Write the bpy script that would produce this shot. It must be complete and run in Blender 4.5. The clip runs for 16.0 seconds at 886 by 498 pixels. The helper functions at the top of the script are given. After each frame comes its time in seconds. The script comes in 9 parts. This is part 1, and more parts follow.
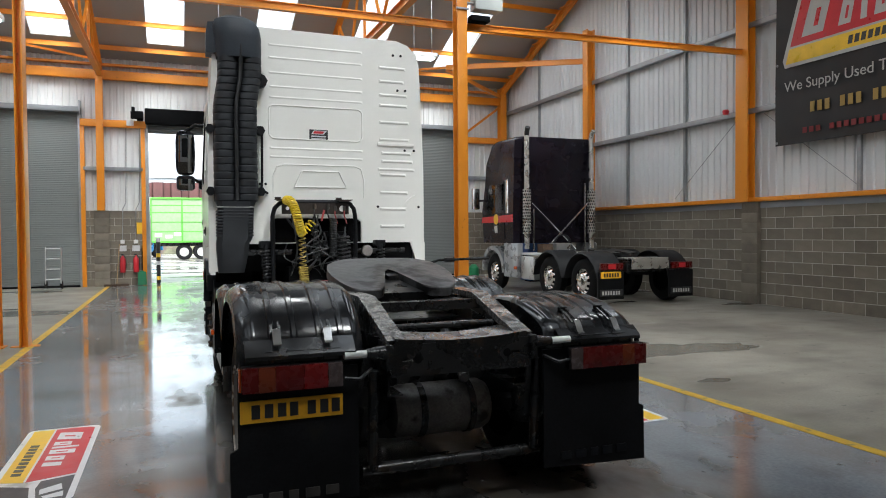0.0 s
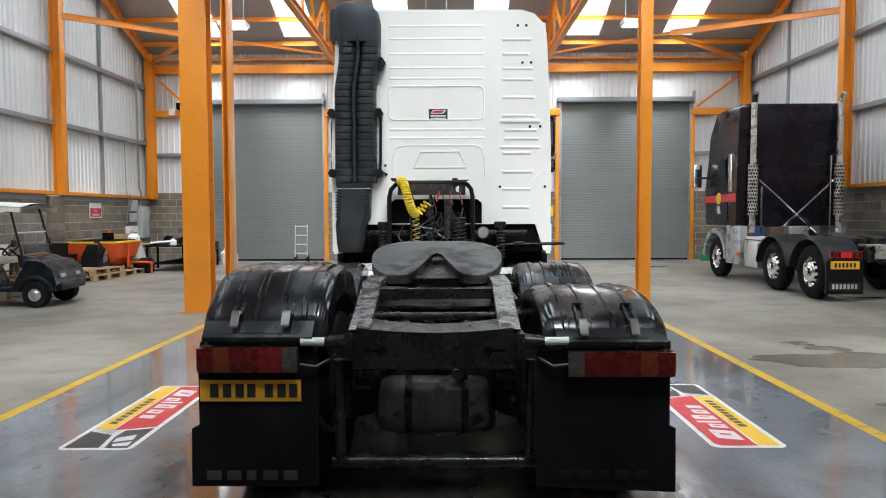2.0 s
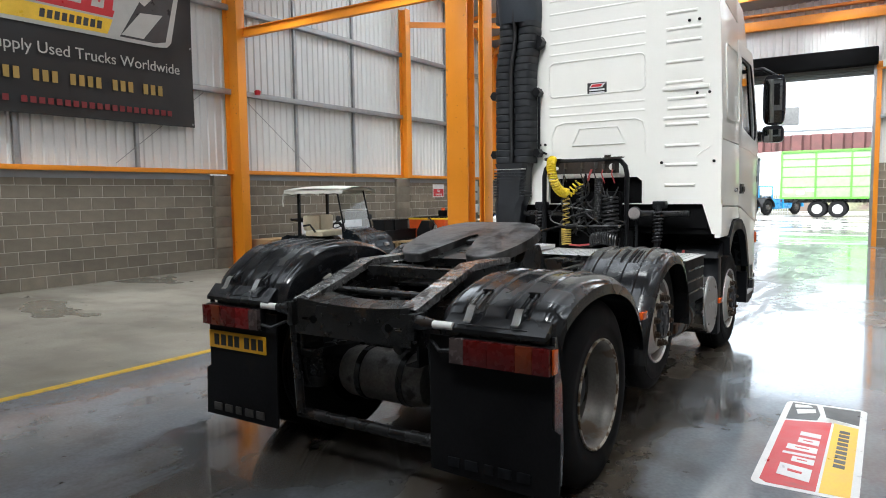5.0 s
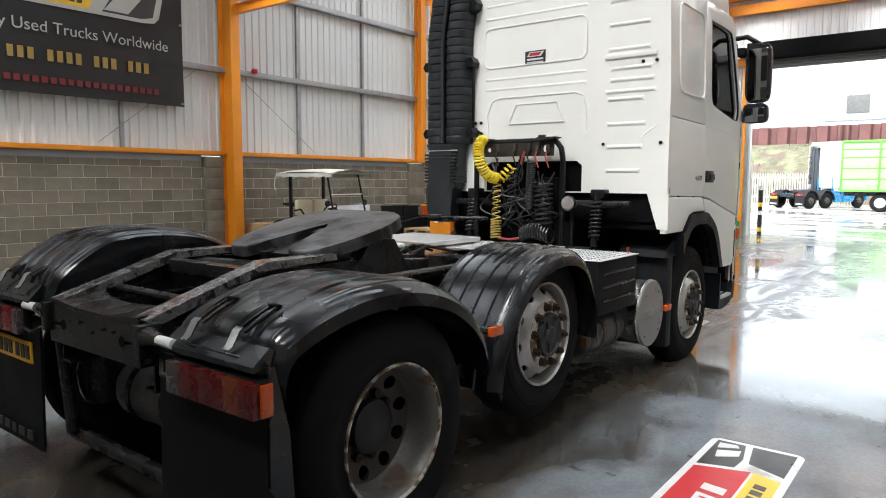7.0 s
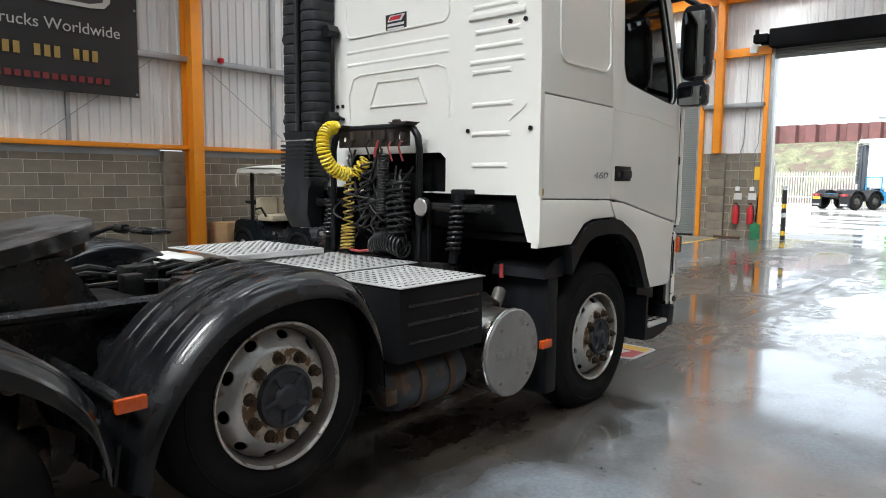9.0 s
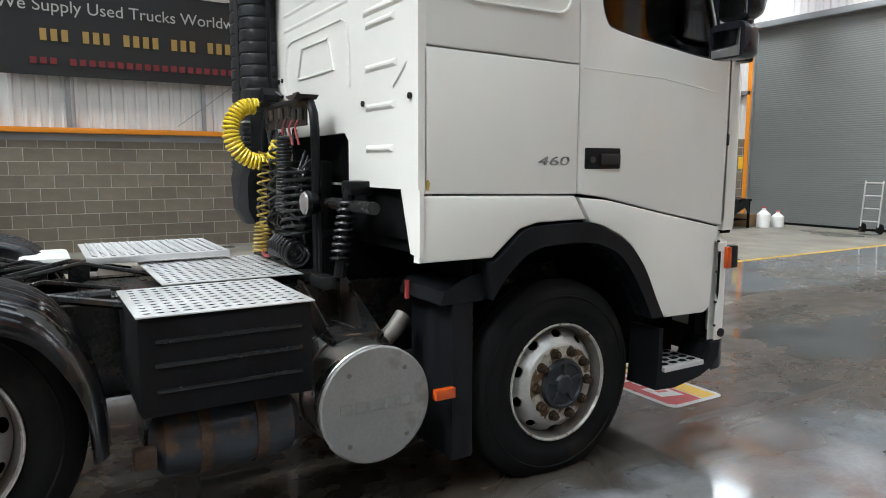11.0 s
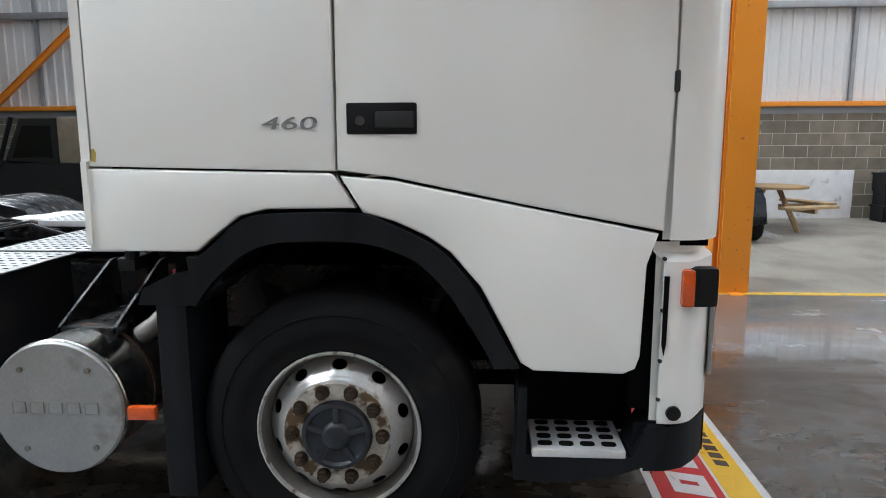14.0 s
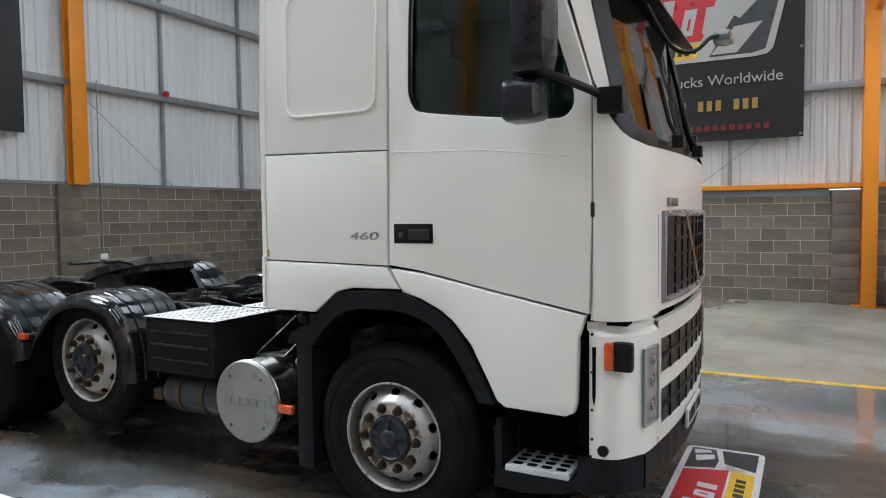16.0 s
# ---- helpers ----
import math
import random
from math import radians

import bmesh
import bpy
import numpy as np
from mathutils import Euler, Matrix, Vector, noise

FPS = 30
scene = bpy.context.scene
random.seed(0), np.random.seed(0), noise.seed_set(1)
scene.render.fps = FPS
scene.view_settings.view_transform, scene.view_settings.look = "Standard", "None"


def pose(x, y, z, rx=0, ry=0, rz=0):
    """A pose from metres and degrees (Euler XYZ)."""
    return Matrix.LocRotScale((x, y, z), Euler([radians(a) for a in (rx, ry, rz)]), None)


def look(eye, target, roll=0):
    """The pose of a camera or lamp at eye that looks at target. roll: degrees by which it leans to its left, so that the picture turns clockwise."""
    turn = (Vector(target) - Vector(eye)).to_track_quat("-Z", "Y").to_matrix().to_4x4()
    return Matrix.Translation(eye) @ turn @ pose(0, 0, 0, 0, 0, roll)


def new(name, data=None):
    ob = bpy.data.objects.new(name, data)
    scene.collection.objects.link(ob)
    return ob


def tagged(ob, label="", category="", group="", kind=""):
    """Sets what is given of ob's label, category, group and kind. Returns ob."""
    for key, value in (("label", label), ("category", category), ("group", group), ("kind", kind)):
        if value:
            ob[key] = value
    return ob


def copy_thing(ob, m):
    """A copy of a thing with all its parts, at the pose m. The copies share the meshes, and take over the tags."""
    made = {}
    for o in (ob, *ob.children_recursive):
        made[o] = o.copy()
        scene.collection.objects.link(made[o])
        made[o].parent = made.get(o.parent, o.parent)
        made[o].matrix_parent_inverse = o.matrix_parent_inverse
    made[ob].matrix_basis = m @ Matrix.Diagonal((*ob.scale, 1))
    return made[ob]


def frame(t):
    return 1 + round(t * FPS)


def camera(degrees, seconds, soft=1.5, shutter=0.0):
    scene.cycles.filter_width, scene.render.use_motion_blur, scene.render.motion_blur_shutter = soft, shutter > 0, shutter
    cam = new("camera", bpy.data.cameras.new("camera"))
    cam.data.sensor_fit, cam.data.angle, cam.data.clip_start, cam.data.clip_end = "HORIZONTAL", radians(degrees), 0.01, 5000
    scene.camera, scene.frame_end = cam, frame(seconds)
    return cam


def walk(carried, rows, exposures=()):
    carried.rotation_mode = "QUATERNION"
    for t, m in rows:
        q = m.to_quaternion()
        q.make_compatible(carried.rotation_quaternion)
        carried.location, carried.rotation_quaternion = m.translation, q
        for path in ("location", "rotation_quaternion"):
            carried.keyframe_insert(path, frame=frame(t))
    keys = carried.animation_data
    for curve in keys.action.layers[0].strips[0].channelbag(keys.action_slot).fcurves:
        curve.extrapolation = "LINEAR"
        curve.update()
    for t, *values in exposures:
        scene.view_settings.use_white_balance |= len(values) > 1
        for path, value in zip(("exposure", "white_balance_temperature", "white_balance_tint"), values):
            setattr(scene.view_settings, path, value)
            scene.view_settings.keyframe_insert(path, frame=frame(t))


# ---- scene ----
cam = camera(65.9, 16.0, 1.0)
PATH = [
    (0, (0.733, 0.042, 1.595), (1.46, 1.905, 1.547), -0.4),
    (0.5, (1.073, -0.014, 1.581), (1.624, 1.907, 1.516), -0.2),
    (1, (1.45, -0.01, 1.59), (1.796, 1.958, 1.505), -0.2),
    (1.5, (1.876, 0.091, 1.608), (2.03, 2.082, 1.507), -0.2),
    (1.6, (1.967, 0.094, 1.605), (2.091, 2.087, 1.507), -0.1),
    (2, (2.294, 0.105, 1.603), (2.277, 2.102, 1.5), -0.2),
    (2.5, (2.717, 0.182, 1.593), (2.525, 2.17, 1.475), -0.2),
    (3, (3.153, 0.226, 1.593), (2.785, 2.187, 1.459), -0.2),
    (3.5, (3.557, 0.256, 1.618), (2.976, 2.164, 1.474), -0.3),
    (4, (3.951, 0.402, 1.61), (3.146, 2.227, 1.46), -0.4),
    (4.2, (4.136, 0.443, 1.613), (3.256, 2.233, 1.46), -0.6),
    (6.3, (5.115, 1.541, 1.574), (3.906, 3.124, 1.389), 0.1),
    (6.5, (5.167, 1.702, 1.567), (3.956, 3.281, 1.372), 0.1),
    (7, (5.28, 2.145, 1.582), (4.061, 3.717, 1.385), 0.2),
    (7.5, (5.336, 2.64, 1.591), (4.108, 4.205, 1.388), 0.3),
    (8, (5.465, 3.107, 1.587), (4.225, 4.664, 1.385), 0.3),
    (8.5, (5.56, 3.565, 1.571), (4.296, 5.101, 1.367), 0.4),
    (9, (5.652, 4.032, 1.587), (4.333, 5.521, 1.382), 0.5),
    (9.2, (5.712, 4.218, 1.59), (4.352, 5.671, 1.384), 0.4),
    (11.3, (5.938, 6.336, 1.599), (4.201, 7.298, 1.359), 0.3),
    (11.5, (5.948, 6.534, 1.598), (4.19, 7.458, 1.364), 0.4),
    (12, (5.975, 7.038, 1.583), (4.150, 7.818, 1.339), 0.2),
    (12.5, (5.903, 7.545, 1.566), (4.010, 8.132, 1.298), 0.15),
    (13, (5.868, 8.010, 1.541), (3.924, 8.391, 1.265), -0.1),
    (13.5, (5.764, 8.470, 1.542), (3.789, 8.555, 1.241), -0.21),
    (14, (5.687, 8.843, 1.567), (3.717, 8.717, 1.246), -0.20),
    (14.5, (5.791, 9.239, 1.628), (3.864, 8.800, 1.315), -0.51),
    (15, (6.067, 9.604, 1.698), (4.191, 8.960, 1.440), -0.59),
    (15.5, (6.314, 9.974, 1.720), (4.490, 9.175, 1.540), -0.57),
    (16, (6.507, 10.326, 1.731), (4.743, 9.390, 1.630), -0.65),
]
walk(cam, [(t, look(eye, target, roll)) for t, eye, target, roll in PATH], [(0, 1.45, 6050, 6), (1.5, 1.82, 5980, 6), (3, 1.95, 5950, 6), (4, 1.91, 5950, 6), (6.4, 1.98, 6200, 7), (7, 1.92, 6200, 7), (9, 1.76, 6100, 6), (12, 2.15, 5900, 5), (13, 2.2, 5820, 6), (15, 2.15, 5740, 6), (16, 2.2, 5800, 5)])

# light levels
SKY, SUN, ROOFW = 0.15, 3.0, 16.0


# world, daylight, exposure
world = bpy.data.worlds.new("overcast")
scene.world = world
world.use_nodes = True
wn = world.node_tree.nodes
sky = wn.new("ShaderNodeTexSky")
sky.sky_type = "NISHITA"
sky.sun_disc = False
sky.sun_elevation, sky.sun_rotation = radians(38), radians(200)
sky.dust_density, sky.air_density = 2.0, 1.0
soft_sky = wn.new("ShaderNodeHueSaturation")
soft_sky.inputs["Saturation"].default_value = 0.25
world.node_tree.links.new(sky.outputs[0], soft_sky.inputs["Color"])
world.node_tree.links.new(soft_sky.outputs[0], wn["Background"].inputs[0])
wn["Background"].inputs[1].default_value = SKY
sun_data = bpy.data.lights.new("sun", "SUN")
sun_data.energy, sun_data.angle, sun_data.color = SUN, radians(30), (1.0, 0.97, 0.92)
sun = new("sun", sun_data)
sun.matrix_world = look((0, -20, 40), (-6, 8, 0))


def area(name, m, w, h, watts, col=(1, 1, 1)):
    d = bpy.data.lights.new(name, "AREA")
    d.shape, d.size, d.size_y, d.energy, d.color = "RECTANGLE", w, h, watts, col
    ob = new(name, d)
    ob.matrix_world = m
    return ob


# ---------------- materials ----------------
def material(name, base, rough=0.5, metal=0.0, var=0.12, scale=5.0, fine=70.0, bump=0.1, second=None, amount=0.0,
             sscale=3.0, rvar=0.1, coat=0.0, spec=0.5, rand=0.0, stretch=(1, 1, 1)):
    m = bpy.data.materials.new(name)
    m.use_nodes = True
    nt = m.node_tree
    n, l = nt.nodes, nt.links
    b = n["Principled BSDF"]
    tc = n.new("ShaderNodeTexCoord")
    mp = n.new("ShaderNodeMapping")
    mp.inputs["Scale"].default_value = stretch
    l.new(tc.outputs["Object"], mp.inputs["Vector"])

    def noise_tex(sc, detail=4.0):
        t = n.new("ShaderNodeTexNoise")
        t.inputs["Scale"].default_value, t.inputs["Detail"].default_value = sc, detail
        l.new(mp.outputs[0], t.inputs["Vector"])
        return t

    big, small = noise_tex(scale), noise_tex(fine, 3.0)
    mr = n.new("ShaderNodeMapRange")
    mr.inputs["From Min"].default_value, mr.inputs["From Max"].default_value = 0.3, 0.7
    mr.inputs["To Min"].default_value, mr.inputs["To Max"].default_value = 1 - var, 1 + var
    l.new(big.outputs["Fac"], mr.inputs["Value"])
    mr2 = n.new("ShaderNodeMapRange")
    mr2.inputs["From Min"].default_value, mr2.inputs["From Max"].default_value = 0.3, 0.7
    mr2.inputs["To Min"].default_value, mr2.inputs["To Max"].default_value = 1 - var * 0.5, 1 + var * 0.5
    l.new(small.outputs["Fac"], mr2.inputs["Value"])
    mul = n.new("ShaderNodeMath")
    mul.operation = "MULTIPLY"
    l.new(mr.outputs[0], mul.inputs[0])
    l.new(mr2.outputs[0], mul.inputs[1])
    last = mul.outputs[0]
    if rand:
        oi = n.new("ShaderNodeObjectInfo")
        gi = n.new("ShaderNodeNewGeometry")
        ad = n.new("ShaderNodeMath")
        ad.operation = "ADD"
        l.new(oi.outputs["Random"], ad.inputs[0])
        l.new(gi.outputs["Random Per Island"], ad.inputs[1])
        fr = n.new("ShaderNodeMath")
        fr.operation = "FRACT"
        l.new(ad.outputs[0], fr.inputs[0])
        r3 = n.new("ShaderNodeMapRange")
        r3.inputs["To Min"].default_value, r3.inputs["To Max"].default_value = 1 - rand, 1 + rand
        l.new(fr.outputs[0], r3.inputs["Value"])
        m3 = n.new("ShaderNodeMath")
        m3.operation = "MULTIPLY"
        l.new(last, m3.inputs[0])
        l.new(r3.outputs[0], m3.inputs[1])
        last = m3.outputs[0]
    sc = n.new("ShaderNodeVectorMath")
    sc.operation = "SCALE"
    sc.inputs[0].default_value = base
    l.new(last, sc.inputs["Scale"])
    col = sc.outputs[0]
    if second:
        pat = noise_tex(sscale, 6.0)
        st = n.new("ShaderNodeMapRange")
        st.inputs["From Min"].default_value, st.inputs["From Max"].default_value = 0.68 - amount * 0.35, 0.74 - amount * 0.3
        l.new(pat.outputs["Fac"], st.inputs["Value"])
        mx = n.new("ShaderNodeMix")
        mx.data_type = "RGBA"
        l.new(st.outputs[0], mx.inputs["Factor"])
        l.new(col, mx.inputs["A"])
        mx.inputs["B"].default_value = (*second, 1)
        col = mx.outputs["Result"]
    l.new(col, b.inputs["Base Color"])
    rr = n.new("ShaderNodeMapRange")
    rr.inputs["From Min"].default_value, rr.inputs["From Max"].default_value = 0.3, 0.7
    rr.inputs["To Min"].default_value, rr.inputs["To Max"].default_value = max(0.02, rough - rvar), min(1.0, rough + rvar)
    l.new(big.outputs["Fac"], rr.inputs["Value"])
    l.new(rr.outputs[0], b.inputs["Roughness"])
    b.inputs["Metallic"].default_value = metal
    b.inputs["Coat Weight"].default_value = coat
    b.inputs["Specular IOR Level"].default_value = spec
    if bump:
        bp = n.new("ShaderNodeBump")
        bp.inputs["Strength"].default_value, bp.inputs["Distance"].default_value = bump, 0.004
        l.new(small.outputs["Fac"], bp.inputs["Height"])
        l.new(bp.outputs[0], b.inputs["Normal"])
    return m


def glow(name, col, strength):
    m = bpy.data.materials.new(name)
    m.use_nodes = True
    b = m.node_tree.nodes["Principled BSDF"]
    b.inputs["Base Color"].default_value = (*col, 1)
    b.inputs["Emission Color"].default_value = (*col, 1)
    b.inputs["Emission Strength"].default_value = strength
    return m


def glass(name, tint=(0.9, 0.95, 0.93), rough=0.02, clear=0.8):
    """Thin pane: mostly see-through, with gloss by the angle."""
    m = bpy.data.materials.new(name)
    m.use_nodes = True
    n, l = m.node_tree.nodes, m.node_tree.links
    n.remove(n["Principled BSDF"])
    tr, gl, mx, fr = n.new("ShaderNodeBsdfTransparent"), n.new("ShaderNodeBsdfGlossy"), n.new("ShaderNodeMixShader"), n.new("ShaderNodeFresnel")
    tr.inputs[0].default_value = (*[c * clear for c in tint], 1)
    gl.inputs["Roughness"].default_value = rough
    fr.inputs[0].default_value = 1.5
    l.new(fr.outputs[0], mx.inputs[0])
    l.new(tr.outputs[0], mx.inputs[1])
    l.new(gl.outputs[0], mx.inputs[2])
    l.new(mx.outputs[0], n["Material Output"].inputs[0])
    return m


def floor_material(name, base, dirt, wet, rough_dry, rough_wet, streak=(1, 1, 1), wet_dark=0.7, tracks=(), mud=None):
    """Worn floor: grain, dirt, tyre smears, wet patches with a soft edge and, with mud, painted shade under the truck.
    """
    m = bpy.data.materials.new(name)
    m.use_nodes = True
    n, l = m.node_tree.nodes, m.node_tree.links
    b = n["Principled BSDF"]
    tc = n.new("ShaderNodeTexCoord")
    mp = n.new("ShaderNodeMapping")
    mp.inputs["Scale"].default_value = streak
    l.new(tc.outputs["Object"], mp.inputs["Vector"])

    def nz(sc, det, src):
        t = n.new("ShaderNodeTexNoise")
        t.inputs["Scale"].default_value, t.inputs["Detail"].default_value = sc, det
        l.new(src, t.inputs["Vector"])
        return t.outputs["Fac"]

    def rng(v, a, c, lo=0.0, hi=1.0):
        r = n.new("ShaderNodeMapRange")
        for k, x in (("From Min", a), ("From Max", c), ("To Min", lo), ("To Max", hi)):
            r.inputs[k].default_value = x
        l.new(v, r.inputs["Value"])
        return r.outputs[0]

    def mix(f, a, c):
        x = n.new("ShaderNodeMix")
        x.data_type = "RGBA"
        l.new(f, x.inputs["Factor"])
        for k, v in (("A", a), ("B", c)):
            if isinstance(v, tuple):
                x.inputs[k].default_value = (*v, 1)
            else:
                l.new(v, x.inputs[k])
        return x.outputs["Result"]

    grain = nz(40, 5, tc.outputs["Object"])
    c0 = mix(rng(grain, 0.3, 0.7), tuple(v * 0.88 for v in base), tuple(min(1, v * 1.12) for v in base))
    c1 = mix(rng(nz(0.6, 8, tc.outputs["Object"]), 0.46, 0.62, 0, 0.8), c0, dirt)
    c2 = mix(rng(nz(2.2, 7, mp.outputs[0]), 0.5, 0.72, 0, 0.6), c1, tuple(v * 0.7 for v in dirt))
    spots = rng(nz(7, 5, tc.outputs["Object"]), 0.66, 0.71, 0, 0.6)
    c3 = mix(spots, c2, tuple(v * 0.35 for v in dirt))
    w = rng(nz(0.42, 5, mp.outputs[0]), 0.622 - wet * 0.2, 0.642 - wet * 0.2)
    where = None
    if mud:
        # the standing place of the truck and the floor by the open door are muddy and wet, the rest is mostly clean;
        # the truck's shade is painted into its standing place too
        sp = n.new("ShaderNodeSeparateXYZ")
        l.new(tc.outputs["Object"], sp.inputs[0])

        def op(kind, a, c):
            o = n.new("ShaderNodeMath")
            o.operation = kind
            for k, v in ((0, a), (1, c)):
                if isinstance(v, (int, float)):
                    o.inputs[k].default_value = v
                else:
                    l.new(v, o.inputs[k])
            return o.outputs[0]

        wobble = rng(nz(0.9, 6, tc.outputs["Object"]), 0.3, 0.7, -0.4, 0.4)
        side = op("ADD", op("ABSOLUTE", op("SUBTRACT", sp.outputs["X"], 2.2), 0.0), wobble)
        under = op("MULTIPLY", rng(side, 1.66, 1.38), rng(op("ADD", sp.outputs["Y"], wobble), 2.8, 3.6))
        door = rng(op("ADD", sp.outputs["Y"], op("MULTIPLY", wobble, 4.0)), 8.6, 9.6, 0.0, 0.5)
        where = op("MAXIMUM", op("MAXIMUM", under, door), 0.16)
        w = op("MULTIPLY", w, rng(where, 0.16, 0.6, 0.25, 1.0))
    dk = n.new("ShaderNodeVectorMath")
    dk.operation = "SCALE"
    l.new(c3, dk.inputs[0])
    dk.inputs["Scale"].default_value = wet_dark
    c4 = mix(w, c3, dk.outputs[0])
    if mud:
        muddy = n.new("ShaderNodeMath")
        muddy.operation = "MULTIPLY"
        l.new(rng(nz(0.5, 7, mp.outputs[0]), 0.48, 0.53, 0, 0.85), muddy.inputs[0])
        l.new(rng(nz(7.0, 5, mp.outputs[0]), 0.3, 0.6, 0.35, 1.0), muddy.inputs[1])
        dull = op("MULTIPLY", muddy.outputs[0], where)
        c4 = mix(dull, c4, mud)
        # dark mud under the truck, deepened to near-black to paint in its shade
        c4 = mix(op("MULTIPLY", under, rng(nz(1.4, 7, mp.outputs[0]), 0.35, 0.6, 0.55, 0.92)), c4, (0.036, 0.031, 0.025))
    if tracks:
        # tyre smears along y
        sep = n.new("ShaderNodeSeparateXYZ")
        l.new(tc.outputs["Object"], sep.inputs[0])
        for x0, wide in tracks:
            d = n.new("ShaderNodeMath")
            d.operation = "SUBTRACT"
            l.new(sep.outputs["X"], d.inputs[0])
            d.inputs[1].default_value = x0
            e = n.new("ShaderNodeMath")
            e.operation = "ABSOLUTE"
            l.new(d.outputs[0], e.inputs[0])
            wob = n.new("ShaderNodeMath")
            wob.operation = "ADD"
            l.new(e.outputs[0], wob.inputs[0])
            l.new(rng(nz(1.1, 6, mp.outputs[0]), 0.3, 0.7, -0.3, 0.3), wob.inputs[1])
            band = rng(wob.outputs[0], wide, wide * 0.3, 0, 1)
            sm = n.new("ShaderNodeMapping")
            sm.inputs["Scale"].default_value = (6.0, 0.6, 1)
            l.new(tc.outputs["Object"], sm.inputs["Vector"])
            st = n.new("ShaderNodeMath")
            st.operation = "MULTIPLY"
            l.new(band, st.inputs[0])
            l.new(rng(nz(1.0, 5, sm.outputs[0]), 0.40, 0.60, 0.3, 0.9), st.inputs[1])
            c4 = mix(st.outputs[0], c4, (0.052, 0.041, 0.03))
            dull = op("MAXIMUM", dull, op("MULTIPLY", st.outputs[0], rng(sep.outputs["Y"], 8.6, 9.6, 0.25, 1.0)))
    l.new(c4, b.inputs["Base Color"])
    dry = rng(nz(1.6, 5, tc.outputs["Object"]), 0.3, 0.7, rough_dry - 0.06, rough_dry + 0.08)
    x = n.new("ShaderNodeMix")
    l.new(w, x.inputs["Factor"])
    l.new(dry, x.inputs["A"])
    x.inputs["B"].default_value = rough_wet
    rough = x.outputs["Result"]
    if mud:
        rough = op("ADD", rough, op("ADD", op("MULTIPLY", under, 0.04), op("MULTIPLY", dull, 0.3)))
    l.new(rough, b.inputs["Roughness"])
    if mud:
        l.new(rng(dull, 0.0, 0.8, 0.62, 0.08), b.inputs["Coat Weight"])
        b.inputs["Coat Roughness"].default_value = 0.06
    bp = n.new("ShaderNodeBump")
    bp.inputs["Strength"].default_value, bp.inputs["Distance"].default_value = 0.06, 0.003
    l.new(grain, bp.inputs["Height"])
    bp2 = n.new("ShaderNodeBump")
    bp2.inputs["Strength"].default_value, bp2.inputs["Distance"].default_value = 0.25, 0.01
    l.new(nz(1.3, 2, tc.outputs["Object"]), bp2.inputs["Height"])
    l.new(bp2.outputs[0], bp.inputs["Normal"])
    l.new(bp.outputs[0], b.inputs["Normal"])
    return m


M_CONC = floor_material("bare_concrete", (0.26, 0.243, 0.205), (0.16, 0.147, 0.122), 0.1, 0.45, 0.2, (0.5, 1, 1))
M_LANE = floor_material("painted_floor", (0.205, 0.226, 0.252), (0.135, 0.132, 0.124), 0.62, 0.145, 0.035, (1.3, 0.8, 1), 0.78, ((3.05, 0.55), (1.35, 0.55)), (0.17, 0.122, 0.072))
M_YELLOW = material("line_paint", (0.62, 0.38, 0.03), 0.4, var=0.12, second=(0.3, 0.25, 0.1), amount=0.25, sscale=9)
M_ORANGE = material("orange_steel_paint", (0.74, 0.26, 0.014), 0.38, var=0.05, scale=1.5, bump=0.03, second=(0.4, 0.13, 0.03), amount=0.03, sscale=14)
M_CLAD = material("cladding_sheet", (0.66, 0.665, 0.66), 0.5, var=0.05, scale=0.8, bump=0.03, stretch=(1, 1, 0.25))
M_RAIL = material("galvanised_rail", (0.33, 0.34, 0.35), 0.42, 0.6, var=0.15, scale=4, bump=0.05)
M_FLASH = material("grey_flashing", (0.22, 0.235, 0.25), 0.5, 0.2, var=0.1, scale=2)
M_BLOCK = material("concrete_block", (0.185, 0.162, 0.128), 0.9, var=0.16, scale=4, fine=120, bump=0.5, rand=0.18, spec=0.2)
M_MORTAR = material("mortar", (0.46, 0.43, 0.375), 0.95, var=0.12, scale=3, bump=0.4, spec=0.2)
M_SHUT = material("shutter_steel", (0.158, 0.17, 0.165), 0.5, 0.15, var=0.06, scale=0.7, bump=0.02, stretch=(0.3, 1, 2))
M_ROOF = material("roof_lining", (0.36, 0.36, 0.355), 0.6, var=0.06, scale=0.6, bump=0.05)
M_WHITEP = material("white_truck_paint", (0.84, 0.83, 0.785), 0.3, var=0.012, scale=1.2, fine=9, bump=0.0, coat=0.3, rvar=0.025, stretch=(1, 1, 0.6))
M_WHITE = material("white_plastic", (0.75, 0.75, 0.73), 0.4, var=0.05, bump=0.02)
M_BLACK = material("black_plastic", (0.007, 0.0073, 0.0085), 0.36, var=0.3, scale=4, bump=0.06, second=(0.016, 0.015, 0.014), amount=0.15, sscale=3, spec=0.22)
M_GUARD = material("mudguard_plastic", (0.009, 0.0095, 0.011), 0.2, var=0.35, scale=5, fine=14, bump=0.12, rvar=0.16, second=(0.022, 0.017, 0.014), amount=0.2, sscale=3.5, spec=0.55)
M_MIRSH = material("mirror_shell_plastic", (0.012, 0.0125, 0.018), 0.28, var=0.15, scale=6, bump=0.05, spec=0.5)
M_GREYPL = material("grey_arch_plastic", (0.0085, 0.0095, 0.0115), 0.42, var=0.3, scale=3, bump=0.08, spec=0.18, stretch=(3, 3, 0.4))
M_RUBBER = material("tyre_rubber", (0.009, 0.009, 0.0095), 0.7, var=0.25, scale=5, bump=0.15, second=(0.02, 0.0185, 0.0165), amount=0.2, sscale=3, spec=0.08)
